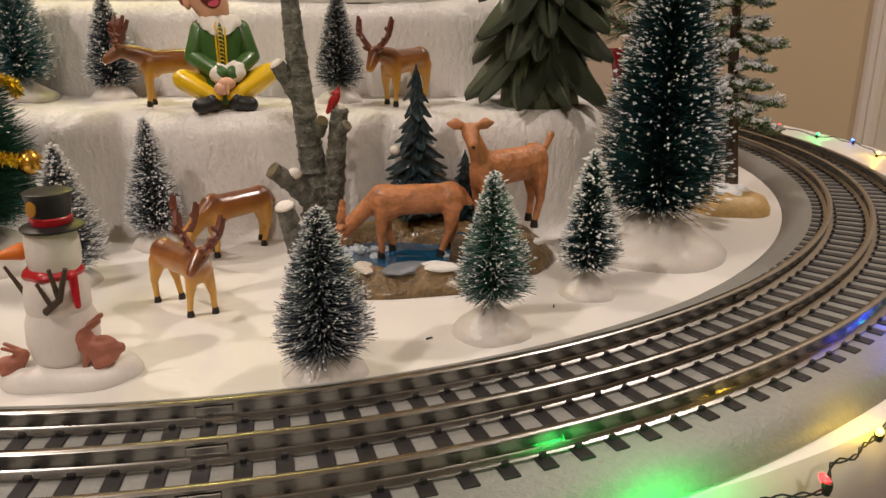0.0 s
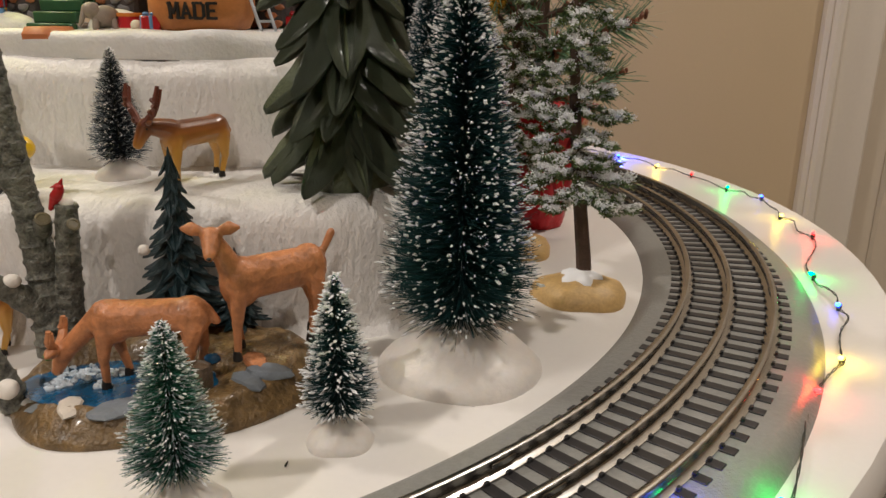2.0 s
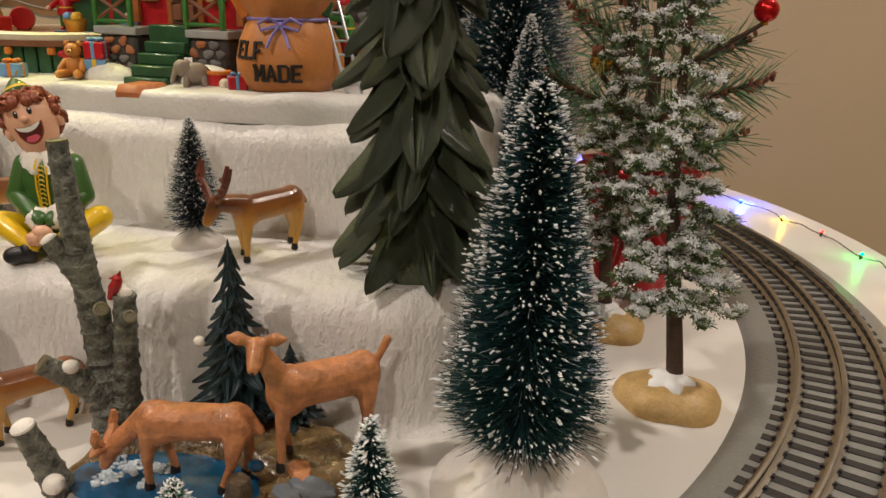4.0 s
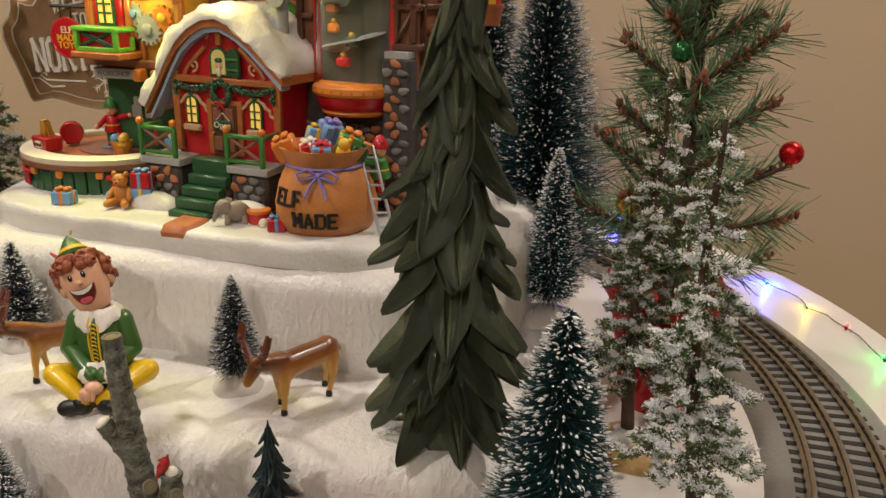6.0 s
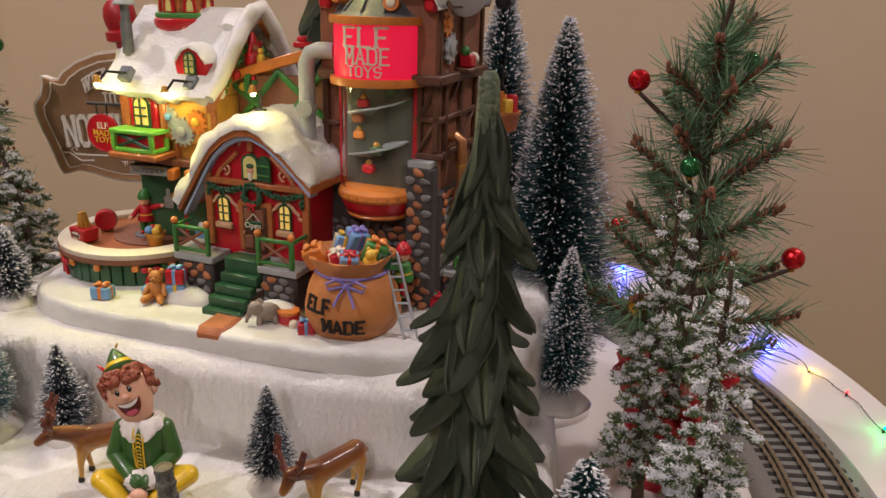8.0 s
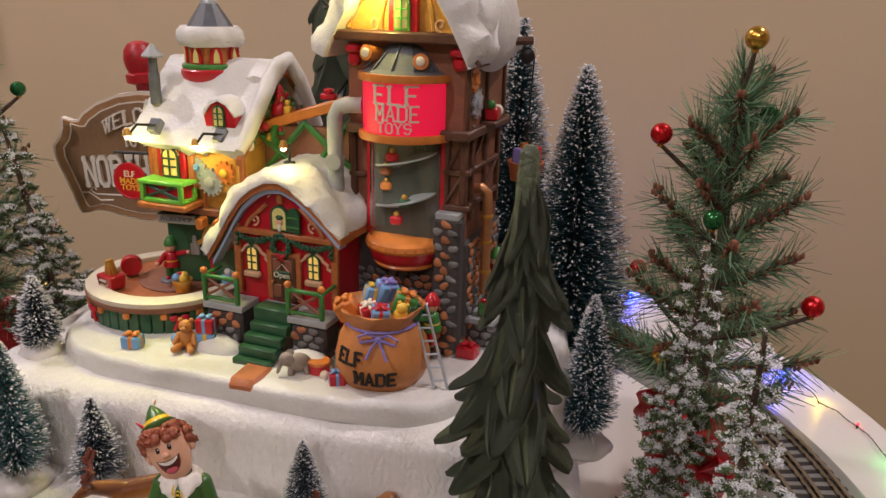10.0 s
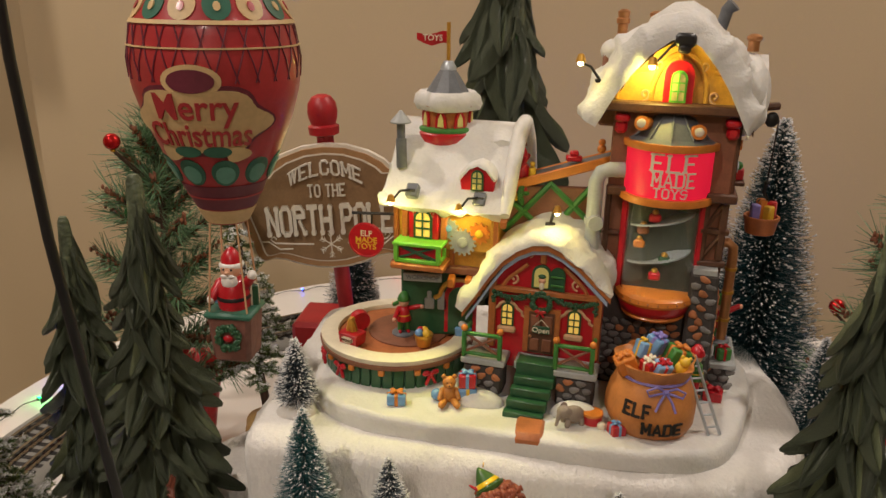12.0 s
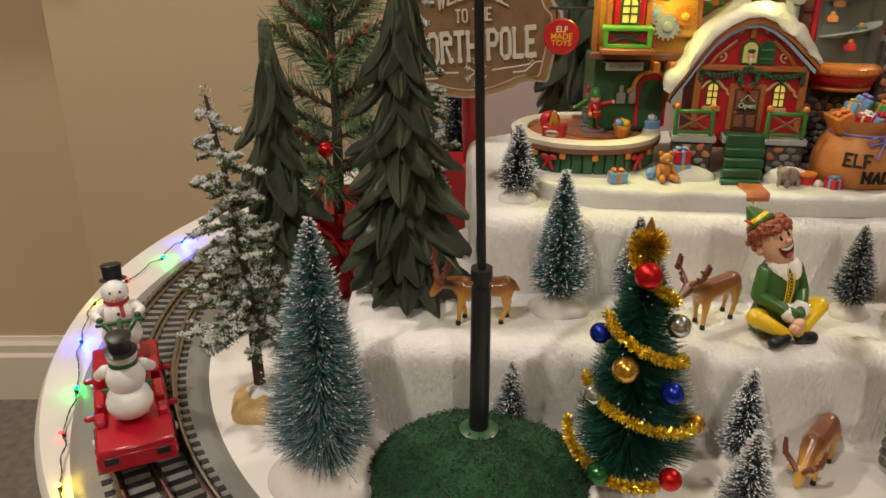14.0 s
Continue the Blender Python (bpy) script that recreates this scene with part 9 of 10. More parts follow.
part("lower_ball", Shape().lathe([(0.0105, 0.0060), (0.0130, 0.0095), (0.0142, 0.0150), (0.0138, 0.0210), (0.0120, 0.0260)], 32), M_SNOWMAN, sm, smooth=60)
part("middle_ball", Shape().lathe([(0.0110, 0.0225), (0.0125, 0.0265), (0.0126, 0.0315), (0.0110, 0.0370), (0.0085, 0.0395)], 32), M_SNOWMAN, sm, smooth=60)
part("head", Shape().lathe([(0.0080, 0.0375), (0.0098, 0.0410), (0.0104, 0.0460), (0.0100, 0.0510), (0.0090, 0.0540)], 32, at=pose(0.0012, 0, 0)), M_SNOWMAN, sm, smooth=60)
HT = pose(0.0026, 0, 0.0085) @ Matrix.Diagonal((0.84, 0.84, 0.86, 1))
hat = part("hat_brim", Shape().lathe([(0.0140, 0.0528), (0.0143, 0.0538), (0.0120, 0.0546), (0.0085, 0.0550)], 32, at=HT), M_BLACK, sm, "black top hat")
part("hat_crown", Shape().lathe([(0.0082, 0.0540), (0.0092, 0.0600), (0.0106, 0.0665), (0.0110, 0.0672), (0.0100, 0.0676), (0.0005, 0.0672)], 32, at=HT), M_BLACK, hat)
part("hat_band", Shape().lathe([(0.0088, 0.0548), (0.0092, 0.0554), (0.0094, 0.0575), (0.0089, 0.0580)], 32, at=HT), M_RED, hat, "red hat band")
part("badge", Shape().lathe([(0.0030, 0), (0.0030, 0.0008), (0.0022, 0.0012)], 16, at=HT @ pose(-0.0035, -0.0092, 0.0620, 82, 0, -20)), M_GOLD, hat, "gold badge")
part("scarf", Shape().lathe([(0.0094, 0.0370), (0.0108, 0.0377), (0.0113, 0.0390), (0.0106, 0.0404), (0.0095, 0.0410)], 28, wave=lambda a, j: 1 + 0.05 * math.sin(7 * a)).limb((0.0105, -0.0060, 0.0385), (0.0118, -0.0080, 0.0290), 0.0018, 0.0013), M_RED, sm, "red scarf")
part("carrot_nose", Shape().limb((-0.0090, -0.0050, 0.0470), (-0.0165, -0.0085, 0.0462), 0.0030, 0.0012), M_CARROT, sm, "orange carrot nose")
s = Shape()
s.tube([(0.0010, -0.0125, 0.0280), (0.0085, -0.0150, 0.0330), (0.0130, -0.0155, 0.0440)], [0.0014, 0.0013, 0.0009], 7).tube([(0.0085, -0.0150, 0.0330), (0.0070, -0.0165, 0.0440)], [0.0012, 0.0008], 7).tube([(0.0045, -0.0140, 0.0305), (0.0010, -0.0158, 0.0390)], [0.0011, 0.0007], 7)
s.tube([(-0.0110, -0.0040, 0.0320), (-0.0160, -0.0060, 0.0420)], [0.0010, 0.0006], 6)
part("twig_arm", s, M_TWIG, sm, "brown twig arm")


def rabbit(at, m, ears=True):
    r = Shape().ball((0.0015, 0, 0.0055), (0.0070, 0.0046, 0.0058), n=14).ball((-0.0050, 0, 0.0110), (0.0042, 0.0034, 0.0036), n=12).limb((-0.0050, 0, 0.0085), (-0.0010, 0, 0.0070), 0.0034, 0.0042).ball((0.0085, 0, 0.0060), 0.0020, n=8)
    for sg in (-1, 1):
        r.limb((0.0030, sg * 0.003, 0.0030), (-0.0010, sg * 0.0036, 0.0014), 0.0026, 0.0015)
        r.limb((-0.0045, sg * 0.002, 0.0060), (-0.0055, sg * 0.002, 0.0012), 0.0015, 0.0013)
        r.limb((-0.0040, sg * 0.0018, 0.0138), (0.0020, sg * 0.0030, 0.0175), 0.0013, 0.0012)
    o = part("rabbit", r, m, sm, "pink-brown clay rabbit")
    o.matrix_local = at
    soften(o, 0.0007, 3)
    return o


rabbit(pose(0.0165, -0.0060, 0.0060, 0, 0, 15), M_CLAYPINK)
rabbit(pose(-0.0180, -0.0100, 0.0045, 0, 0, 200) @ Matrix.Diagonal((0.8, 0.8, 0.6, 1)), M_CLAYPINK)

# decorated bottle-brush tree
dx0, dy0 = -0.2225, 0.3500
xt = bottle_brush_tree(dx0, dy0, 0, 0.158, 0.0350, 0.034, mat("deep_green_bristle", (0.012, 0.085, 0.056), 0.6, vary=0.3, scale=60, fine=900, bump=0, island=0.5), "green bottle-brush Christmas tree with gold tinsel and balls", 40, 15000, 150, 0.0008, 0.0, base_h=0.02, group="decorated trees")


def tree_r(z):
    u = max(0.0, (z - 0.022) / 0.136)
    return 0.0350 * (min(1, (u + 0.02) / 0.1) ** 0.5 * max(0, 1 - u) ** 0.8) * 0.98 + 0.003


rng = np.random.default_rng(77)
turns = [(0.150, 0.112, 0.95, 3.35), (0.115, 0.078, 1.0, 3.25), (0.079, 0.041, 1.0, 3.15), (0.046, 0.026, 0.55, 2.95)]
for z0, z1, rev, a0 in turns:
    cnt = 2300
    u = rng.uniform(0, 1, cnt)
    a = a0 + u * 2 * math.pi * rev * 0.62
    z = z0 + (z1 - z0) * u
    r = np.array([tree_r(q) for q in z]) + 0.001
    c = np.stack([r * np.cos(a), r * np.sin(a), z], 1)
    w = rng.normal(0, 1, (cnt, 3))
    w /= np.linalg.norm(w, axis=1)[:, None]
    v, f = blades(c, c + w * rng.uniform(0.0026, 0.0042, cnt)[:, None], 0.0007, rng)
    raw("tinsel", v, f, M_TINSEL, xt, "sparkling gold tinsel garland", kind="stuff")
for z, ang, r, m1, lab in ((0.140, -100, 0.0070, M_ORN_RED, "red ball"), (0.112, -35, 0.0062, M_ORN_SILVER, "silver ball"), (0.104, -172, 0.0055, M_ORN_BLUE, "blue ball"), (0.093, -118, 0.0068, M_ORN_GOLD, "gold ball"),
                            (0.081, -62, 0.0060, M_ORN_BLUE, "blue ball"), (0.074, -150, 0.0058, M_ORN_SILVER, "silver ball"), (0.036, -128, 0.0062, M_ORN_GREEN, "green ball"), (0.036, -68, 0.0060, M_ORN_RED, "red ball"), (0.050, -10, 0.0058, M_ORN_GOLD, "gold ball")):
    rr = tree_r(z) + r * 0.35
    part("ornament", Shape().ball((rr * math.cos(radians(ang)), rr * math.sin(radians(ang)), z), r, n=20), m1, xt, lab)
cnt = 1700
w = rng.normal(0, 1, (cnt, 3)) * np.array([1, 1, 0.8]) + np.array([0, 0, 0.5])
w /= np.linalg.norm(w, axis=1)[:, None]
c = np.tile([[0, 0, 0.150]], (cnt, 1))
v, f = blades(c, c + w * rng.uniform(0.005, 0.0115, cnt)[:, None], 0.0009, rng)
raw("tinsel_star", v, f, M_TINSEL, xt, "gold tinsel tuft at the top", kind="stuff")
part("top_spike", Shape().lathe([(0.0026, 0.152), (0.0034, 0.157), (0.0018, 0.1625), (0.0003, 0.166)], 8), M_ORN_GOLD, xt)

# hand car with two snowmen
HC = pose(RC[0], RC[1], 0, 0, 0, 203.5) @ pose(RR + 0.004, 0, 0.0140, 0, 0, -90)
M_CAR = mat("red_plastic", (0.40, 0.004, 0.020), 0.3, vary=0.06, scale=60, fine=500, bump=0.08, coat=0.3)
car = thing("hand_car", "red plastic toy railway hand car on the track", "hand car", HC)
part("deck", Shape().box((0, 0, 0.0180), (0.124, 0.0410, 0.0050), bevel=0.0012), M_CAR, car)
for sx in (-1, 1):
    part("end_sill", Shape().box((sx * 0.0600, 0, 0.0115), (0.0045, 0.0420, 0.0110), bevel=0.0012), M_CAR, car)
    for sy in (-1, 1):
        part("window_slot", Shape().box((sx * 0.0624, sy * 0.0135, 0.0135), (0.0012, 0.0075, 0.0045), bevel=0.0004), M_BLACK, car)
        part("step_block", Shape().box((sx * 0.0150, sy * 0.0165, 0.0235), (0.0200, 0.0065, 0.0080), bevel=0.0012), M_CAR, car)
        part("side_box", Shape().box((sx * 0.0330, sy * 0.0170, 0.0225), (0.0100, 0.0060, 0.0050), bevel=0.001), M_CAR, car)
        part("side_peg", Shape().limb((sx * 0.0220, sy * 0.0200, 0.0185), (sx * 0.0220, sy * 0.0245, 0.0185), 0.0019, 0.0019, n=8), M_CAR, car)
        wheel = part("wheel", Shape().lathe([(0.0095, -0.0020), (0.0105, -0.0018), (0.0105, -0.0008), (0.0085, 0.0), (0.0085, 0.0022), (0.0030, 0.0026)], 24, at=pose(sx * 0.0330, sy * 0.0195, 0.0085, 90 * -sy, 0, 0)), M_BLACK, car, "black wheel")
        part("hub", Shape().lathe([(0.0025, 0), (0.0025, 0.0035), (0.0012, 0.004)], 10, at=pose(sx * 0.0330, sy * 0.0195, 0.0085, 90 * -sy, 0, 0)), M_STEEL, wheel)
part("underframe", Shape().box((0, 0, 0.0100), (0.104, 0.0260, 0.0110), bevel=0.001), M_BLACK, car, "black underframe")
for sy in (-1, 1):
    part("pump_frame", Shape().prism([(-0.016, 0.0195), (0.016, 0.0195), (0.0085, 0.0350), (0.0045, 0.0390), (-0.0045, 0.0390), (-0.0085, 0.0350)], 0.0032, at=pose(0, sy * 0.0085 + 0.0016, 0, 90, 0, 0)), M_CAR, car, smooth=20)
    part("bolt", Shape().ball((0, sy * 0.0108, 0.0360), 0.0016, n=8), M_STEEL, car)
lever = part("pump_lever", Shape().limb((-0.030, 0, 0.0380), (0.036, 0, 0.0500), 0.0020, 0.0020).limb((0, 0, 0.025), (0, 0, 0.0440), 0.0022, 0.0022), M_GREEN, car, "green pump lever")
for sx, z in ((-0.9, 0.0380), (1.15, 0.0500)):
    part("handle_bar", Shape().limb((sx * 0.0300, -0.0130, z), (sx * 0.0300, 0.0130, z), 0.0014, 0.0014), M_GREEN, lever)
    part("brace", Shape().limb((sx * 0.0300, -0.0095, z), (sx * 0.0200, 0, z - 0.008), 0.0016, 0.0016).limb((sx * 0.0300, 0.0095, z), (sx * 0.0200, 0, z - 0.008), 0.0016, 0.0016), M_GREEN, lever)
M_SNOWPLASTIC = mat("white_plastic_snowman", (0.80, 0.80, 0.78), 0.4, vary=0.03, scale=60, fine=500, bump=0.08, sss=0.2)


def car_snowman(lx, turn, lift, scarf):
    """A plastic snowman that faces local +x."""
    t = thing("toy_snowman", "white plastic snowman with a black top hat on the hand car", "snowman", HC @ pose(lx, 0, 0.0205, 0, 0, turn) @ Matrix.Diagonal((0.76, 0.76, 0.76, 1)), "hand car snowmen")
    part("lower_ball", Shape().lathe([(0.0080, 0.003), (0.0130, 0.0060), (0.0166, 0.0120), (0.0170, 0.0165), (0.0150, 0.0230), (0.0112, 0.0275)], 32), M_SNOWPLASTIC, t, smooth=60)
    part("middle_ball", Shape().lathe([(0.0105, 0.0262), (0.0128, 0.0300), (0.0142, 0.0355), (0.0138, 0.0410), (0.0110, 0.0455), (0.0085, 0.0475)], 32), M_SNOWPLASTIC, t, smooth=60)
    for sg in (-1, 1):
        part("foot", Shape().limb((0.001, sg * 0.0085, 0.0055), (0.003, sg * 0.0100, 0.0010), 0.0034, 0.0026), M_SNOWPLASTIC, t)
        part("arm", Shape().limb((0.002, sg * 0.0130, 0.0425), (0.009, sg * 0.0185, 0.0350 + lift * 0.5), 0.0050, 0.0038).limb((0.009, sg * 0.0185, 0.0350 + lift * 0.5), (0.0185, sg * 0.0150, 0.0300 + lift), 0.0038, 0.0032), M_SNOWPLASTIC, t)
    part("head", Shape().ball((0, 0, 0.0560), (0.0112, 0.0112, 0.0108), n=24), M_SNOWPLASTIC, t)
    part("scarf", Shape().lathe([(0.0088, 0.0468), (0.0106, 0.0478), (0.0104, 0.0498), (0.0086, 0.0504)], 24).limb((0.0105, 0.003, 0.0470), (0.0150, 0.004, 0.0390), 0.0018, 0.0016), scarf, t, "coloured scarf")
    HP = pose(-0.001, 0, 0, 0, -9, 0)
    h = part("hat", Shape().lathe([(0.0112, 0.0640), (0.0116, 0.0648), (0.0090, 0.0656), (0.0078, 0.0658), (0.0082, 0.0740), (0.0090, 0.0775), (0.0080, 0.0782), (0.0005, 0.0780)], 28, at=HP), M_BLACK, t, "black top hat")
    part("nose", Shape().limb((0.0105, 0, 0.0555), (0.0150, 0, 0.0550), 0.0014, 0.0005), M_CARROT, t)
    for sg in (-1, 1):
        part("eye", Shape().ball((0.0098, sg * 0.0040, 0.0595), 0.0011, n=8), M_BLACK, t)
        part("mitten", Shape().ball((0.0190, sg * 0.0150, 0.0300 + lift), 0.0032, n=10), M_GREEN, t)
    for k in range(5):
        a = radians(-40 + 20 * k)
        part("smile_dot", Shape().ball((0.0108 * math.cos(a * 0.8), 0.0108 * math.sin(a * 0.8), 0.0520 + 0.0020 * abs(k - 2) * 0.5), 0.0006, n=6), M_BLACK, t)
    for z in (0.0350, 0.0410):
        part("button", Shape().ball((0.0140, 0, z), 0.0015, n=8), M_BLACK, t)
    return t


car_snowman(-0.0330, 0, 0.002, M_GREEN)
car_snowman(0.0540, 180, 0.010, M_RED)

# balloon on its curved rod
M_TURF = mat("green_turf", (0.012, 0.060, 0.022), 0.9, vary=0.5, scale=120, fine=700, bump=1.0, depth=0.003)
M_BALLOON = mat("balloon_red", (0.40, 0.028, 0.034), 0.4, vary=0.18, scale=60, fine=700, bump=0.15, coat=0.3)
M_BALLOON_DK = mat("balloon_plum", (0.14, 0.022, 0.040), 0.45, vary=0.2, scale=100, fine=700, bump=0.15)
M_BALLOON_GR = mat("balloon_green", (0.03, 0.13, 0.085), 0.45, vary=0.2, scale=100, fine=700, bump=0.15)
M_BALLOON_TEAL = mat("balloon_pale_teal", (0.11, 0.30, 0.23), 0.45, vary=0.15, scale=100, fine=700, bump=0.15)
M_BALLOON_CR = mat("balloon_cream", (0.62, 0.44, 0.22), 0.5, vary=0.15, scale=100, fine=700, bump=0.2)
bal = thing("balloon_stand", "toy hot-air balloon on a black curved rod and green mound", "balloon stand", pose(-0.304, 0.352, 0))
mv, mf = [], []
n, rows = 120, 34
for j in range(rows + 1):
    f = j / rows
    for i in range(n):
        a = 2 * math.pi * i / n
        r = 0.064 * math.cos(f * math.pi / 2) ** 0.75 * (1 + 0.05 * math.sin(3 * a + 1) + 0.03 * math.sin(5 * a)) + 0.0005
        x, y = r * math.cos(a), r * math.sin(a) * 0.92
        mv.append((x, y, 0.034 * math.sin(f * math.pi / 2) ** 1.15 + 0.0022 * fbm((x, y, f), 90) * min(1, f * 6) + 0.0016 * fbm((x, y, f), 300) * min(1, f * 6)))
for j in range(rows):
    for i in range(n):
        i2 = (i + 1) % n
        mf.append((j * n + i, j * n + i2, (j + 1) * n + i2, (j + 1) * n + i))
mf.append(tuple(range(rows * n, (rows + 1) * n)))
part("mound", Shape().add(mv, mf), M_TURF, bal, "round green turf mound", 80)
mrng = np.random.default_rng(5)
pick = np.array([mv[i] for i in mrng.integers(0, len(mv), 14000)]) + mrng.normal(0, 0.0009, (14000, 3))
pick[:, 2] = np.maximum(pick[:, 2], 0.0006)
for m1, a, b2 in ((M_TURF, 0, 9600), (mat("pale_turf", (0.022, 0.080, 0.032), 0.9, vary=0.4, scale=200, fine=900, bump=0.3, island=0.5), 9600, 12000), (mat("brown_turf", (0.055, 0.040, 0.025), 0.9, vary=0.4, scale=200, fine=900, bump=0.3, island=0.4), 12000, 14000)):
    v, f = grains(pick[a:b2], mrng.uniform(0.0003, 0.0008, b2 - a), mrng)
    raw("turf", v, f, m1, bal, "rough green turf crumbs", kind="stuff")
part("socket", Shape().lathe([(0.0100, 0.031), (0.0115, 0.033), (0.0112, 0.0355), (0.0085, 0.0370)], 24, at=pose(0, 0.010, 0)), M_GREEN, bal, "green socket ring")
rod = part("sleeve", Shape().tube([(0, 0.010, 0.033), (-0.0005, 0.0045, 0.126)], [0.0056, 0.0053], 18).tube([(-0.0005, 0.0045, 0.126), (-0.0005, 0.004, 0.132)], [0.0042, 0.0042], 18).tube([(-0.0005, 0.004, 0.131), (-0.0006, 0.0035, 0.137)], [0.0058, 0.0056], 18), M_BLACK, bal, "thick black sleeve")
path = [(-0.0006, 0.0035, 0.136), (-0.0035, -0.006, 0.220), (-0.0060, -0.015, 0.300), (-0.0060, -0.021, 0.370), (-0.0045, -0.024, 0.405), (0.0030, -0.029, 0.434), (0.0220, -0.040, 0.458), (0.0460, -0.053, 0.471), (0.0720, -0.065, 0.471), (0.0900, -0.073, 0.461), (0.0940, -0.074, 0.451)]
part("rod", Shape().tube(path, [0.0024, 0.0023, 0.0022, 0.0021, 0.0021, 0.0020, 0.0019, 0.0018, 0.0017, 0.0016, 0.0014], 10), M_BLACK, bal, "thin black curved rod")
BX, BY, UP = 0.0940, -0.0740, -0.0020
BA = pose(BX, BY, UP)
prof = [(0.0058, 0.3320), (0.0066, 0.3335), (0.0108, 0.3420), (0.0162, 0.3530), (0.0204, 0.3630), (0.0229, 0.3720), (0.0234, 0.3800), (0.0218, 0.3890), (0.0172, 0.3970), (0.0092, 0.4020), (0.0010, 0.4035)]


def env_r(z):
    return float(np.interp(z, [p[1] for p in prof], [p[0] for p in prof]))


dense = [(env_r(z), z) for z in np.linspace(0.3320, 0.4030, 34)]
balloon = part("balloon", Shape().lathe([(r * (1 - 0.0), z) for r, z in dense], 48, at=BA), M_BALLOON, bal, "patterned red balloon", 60)


def band(z0, z1, m1, name, off=0.0003, label=""):
    zs = np.linspace(z0, z1, 6)
    s = Shape()
    n = 48
    verts = [((env_r(z) + o) * math.cos(2 * math.pi * i / n), (env_r(z) + o) * math.sin(2 * math.pi * i / n), z) for o in (off, -0.0004) for z in zs for i in range(n)]
    faces = []
    for j in range(5):
        for i in range(n):
            i2 = (i + 1) % n
            faces.append((j * n + i, j * n + i2, (j + 1) * n + i2, (j + 1) * n + i))
    for j, jj in ((0, 6), (5, 11)):
        for i in range(n):
            i2 = (i + 1) % n
            faces.append((j * n + i, jj * n + i, jj * n + i2, j * n + i2))
    return part(name, s.add(verts, faces, 0, BA), m1, balloon, label, 60)


band(0.3325, 0.3368, M_BALLOON_CR, "skirt", 0.0004, "dull gold skirt")
band(0.3372, 0.3450, M_BALLOON_DK, "band", 0.0003, "plum band")
band(0.3408, 0.3413, M_BALLOON, "thin_band", 0.0005)
band(0.3890, 0.3900, M_BALLOON_CR, "band", 0.0005)
band(0.3830, 0.3834, M_BALLOON_CR, "band", 0.0005)
for k in range(26):
    for sg in (-1, 1):
        tw = [(env_r(z) + 0.0001, z, 2 * math.pi * k / 26 + sg * (z - 0.376) * 14) for z in np.linspace(0.3745, 0.3885, 9)]
        part("diamond_line", Shape().tube([(r * math.cos(a), r * math.sin(a), z) for r, z, a in tw], 0.00022, 4, at=BA), M_BALLOON_DK, balloon)


def patch(poly, ang, z0, m1, name, off, label="", parent=None):
    """A flat outline laid round the balloon's skin."""
    s = Shape()
    n = len(poly)
    cx, cy = sum(p[0] for p in poly) / n, sum(p[1] for p in poly) / n
    verts, faces = [], []
    for k in (1.0, 0.75, 0.5, 0.25, 0.0):
        for x, y in poly:
            X, Y = cx + (x - cx) * k, cy + (y - cy) * k
            z = z0 + Y
            r = env_r(z) + off
            a = ang + X / 0.0245
            verts.append((r * math.sin(a), -r * math.cos(a), z))
    for j in range(4):
        for i in range(n):
            i2 = (i + 1) % n
            faces.append((j * n + i, j * n + i2, (j + 1) * n + i2, (j + 1) * n + i))
    for i in range(n):
        x, y = poly[i]
        z = z0 + y
        r = env_r(z) - 0.0004
        a = ang + x / 0.0245
        verts.append((r * math.sin(a), -r * math.cos(a), z))
    for i in range(n):
        i2 = (i + 1) % n
        faces.append((5 * n + i, 5 * n + i2, i2, i))
    return part(name, s.add(verts, faces, 0, BA), m1, parent or balloon, label, 60)


def oval(w, h, n=20, lob=0.0, k=4):
    return [(w * math.cos(2 * math.pi * i / n) * (1 + lob * math.cos(k * 2 * math.pi * i / n)), h * math.sin(2 * math.pi * i / n) * (1 + lob * math.cos(k * 2 * math.pi * i / n))) for i in range(n)]


VA = 0.10
patch(oval(0.0238, 0.0102, 48, 0.09, 6), VA, 0.3640, M_BALLOON_DK, "cartouche_edge", 0.0004, "dark cartouche edge")
cart = patch(oval(0.0226, 0.0090, 48, 0.09, 6), VA, 0.3640, M_BALLOON_CR, "cartouche", 0.0008, "cream cartouche")
patch(oval(0.0082, 0.0042, 24), VA, 0.3752, M_BALLOON_CR, "badge", 0.0007)
patch(oval(0.0064, 0.0030, 24), VA, 0.3752, M_BALLOON_DK, "badge_middle", 0.0010)
for sg in (-1, 1):
    patch(oval(0.0050, 0.0016, 16), VA + sg * 0.22, 0.3560, M_BALLOON_GR, "holly_leaf", 0.0011, "green holly leaf")
    patch(oval(0.0046, 0.0022, 16, 0.12, 3), VA + sg * 0.52, 0.3552, M_BALLOON_CR, "ribbon_end", 0.0010)


def on_skin(ang, z0, off):
    def f(x, y, z):
        h = z0 + y
        r = env_r(h) + off + z
        a = ang + x / 0.0245
        return (r * math.sin(a), -r * math.cos(a), h)
    return f


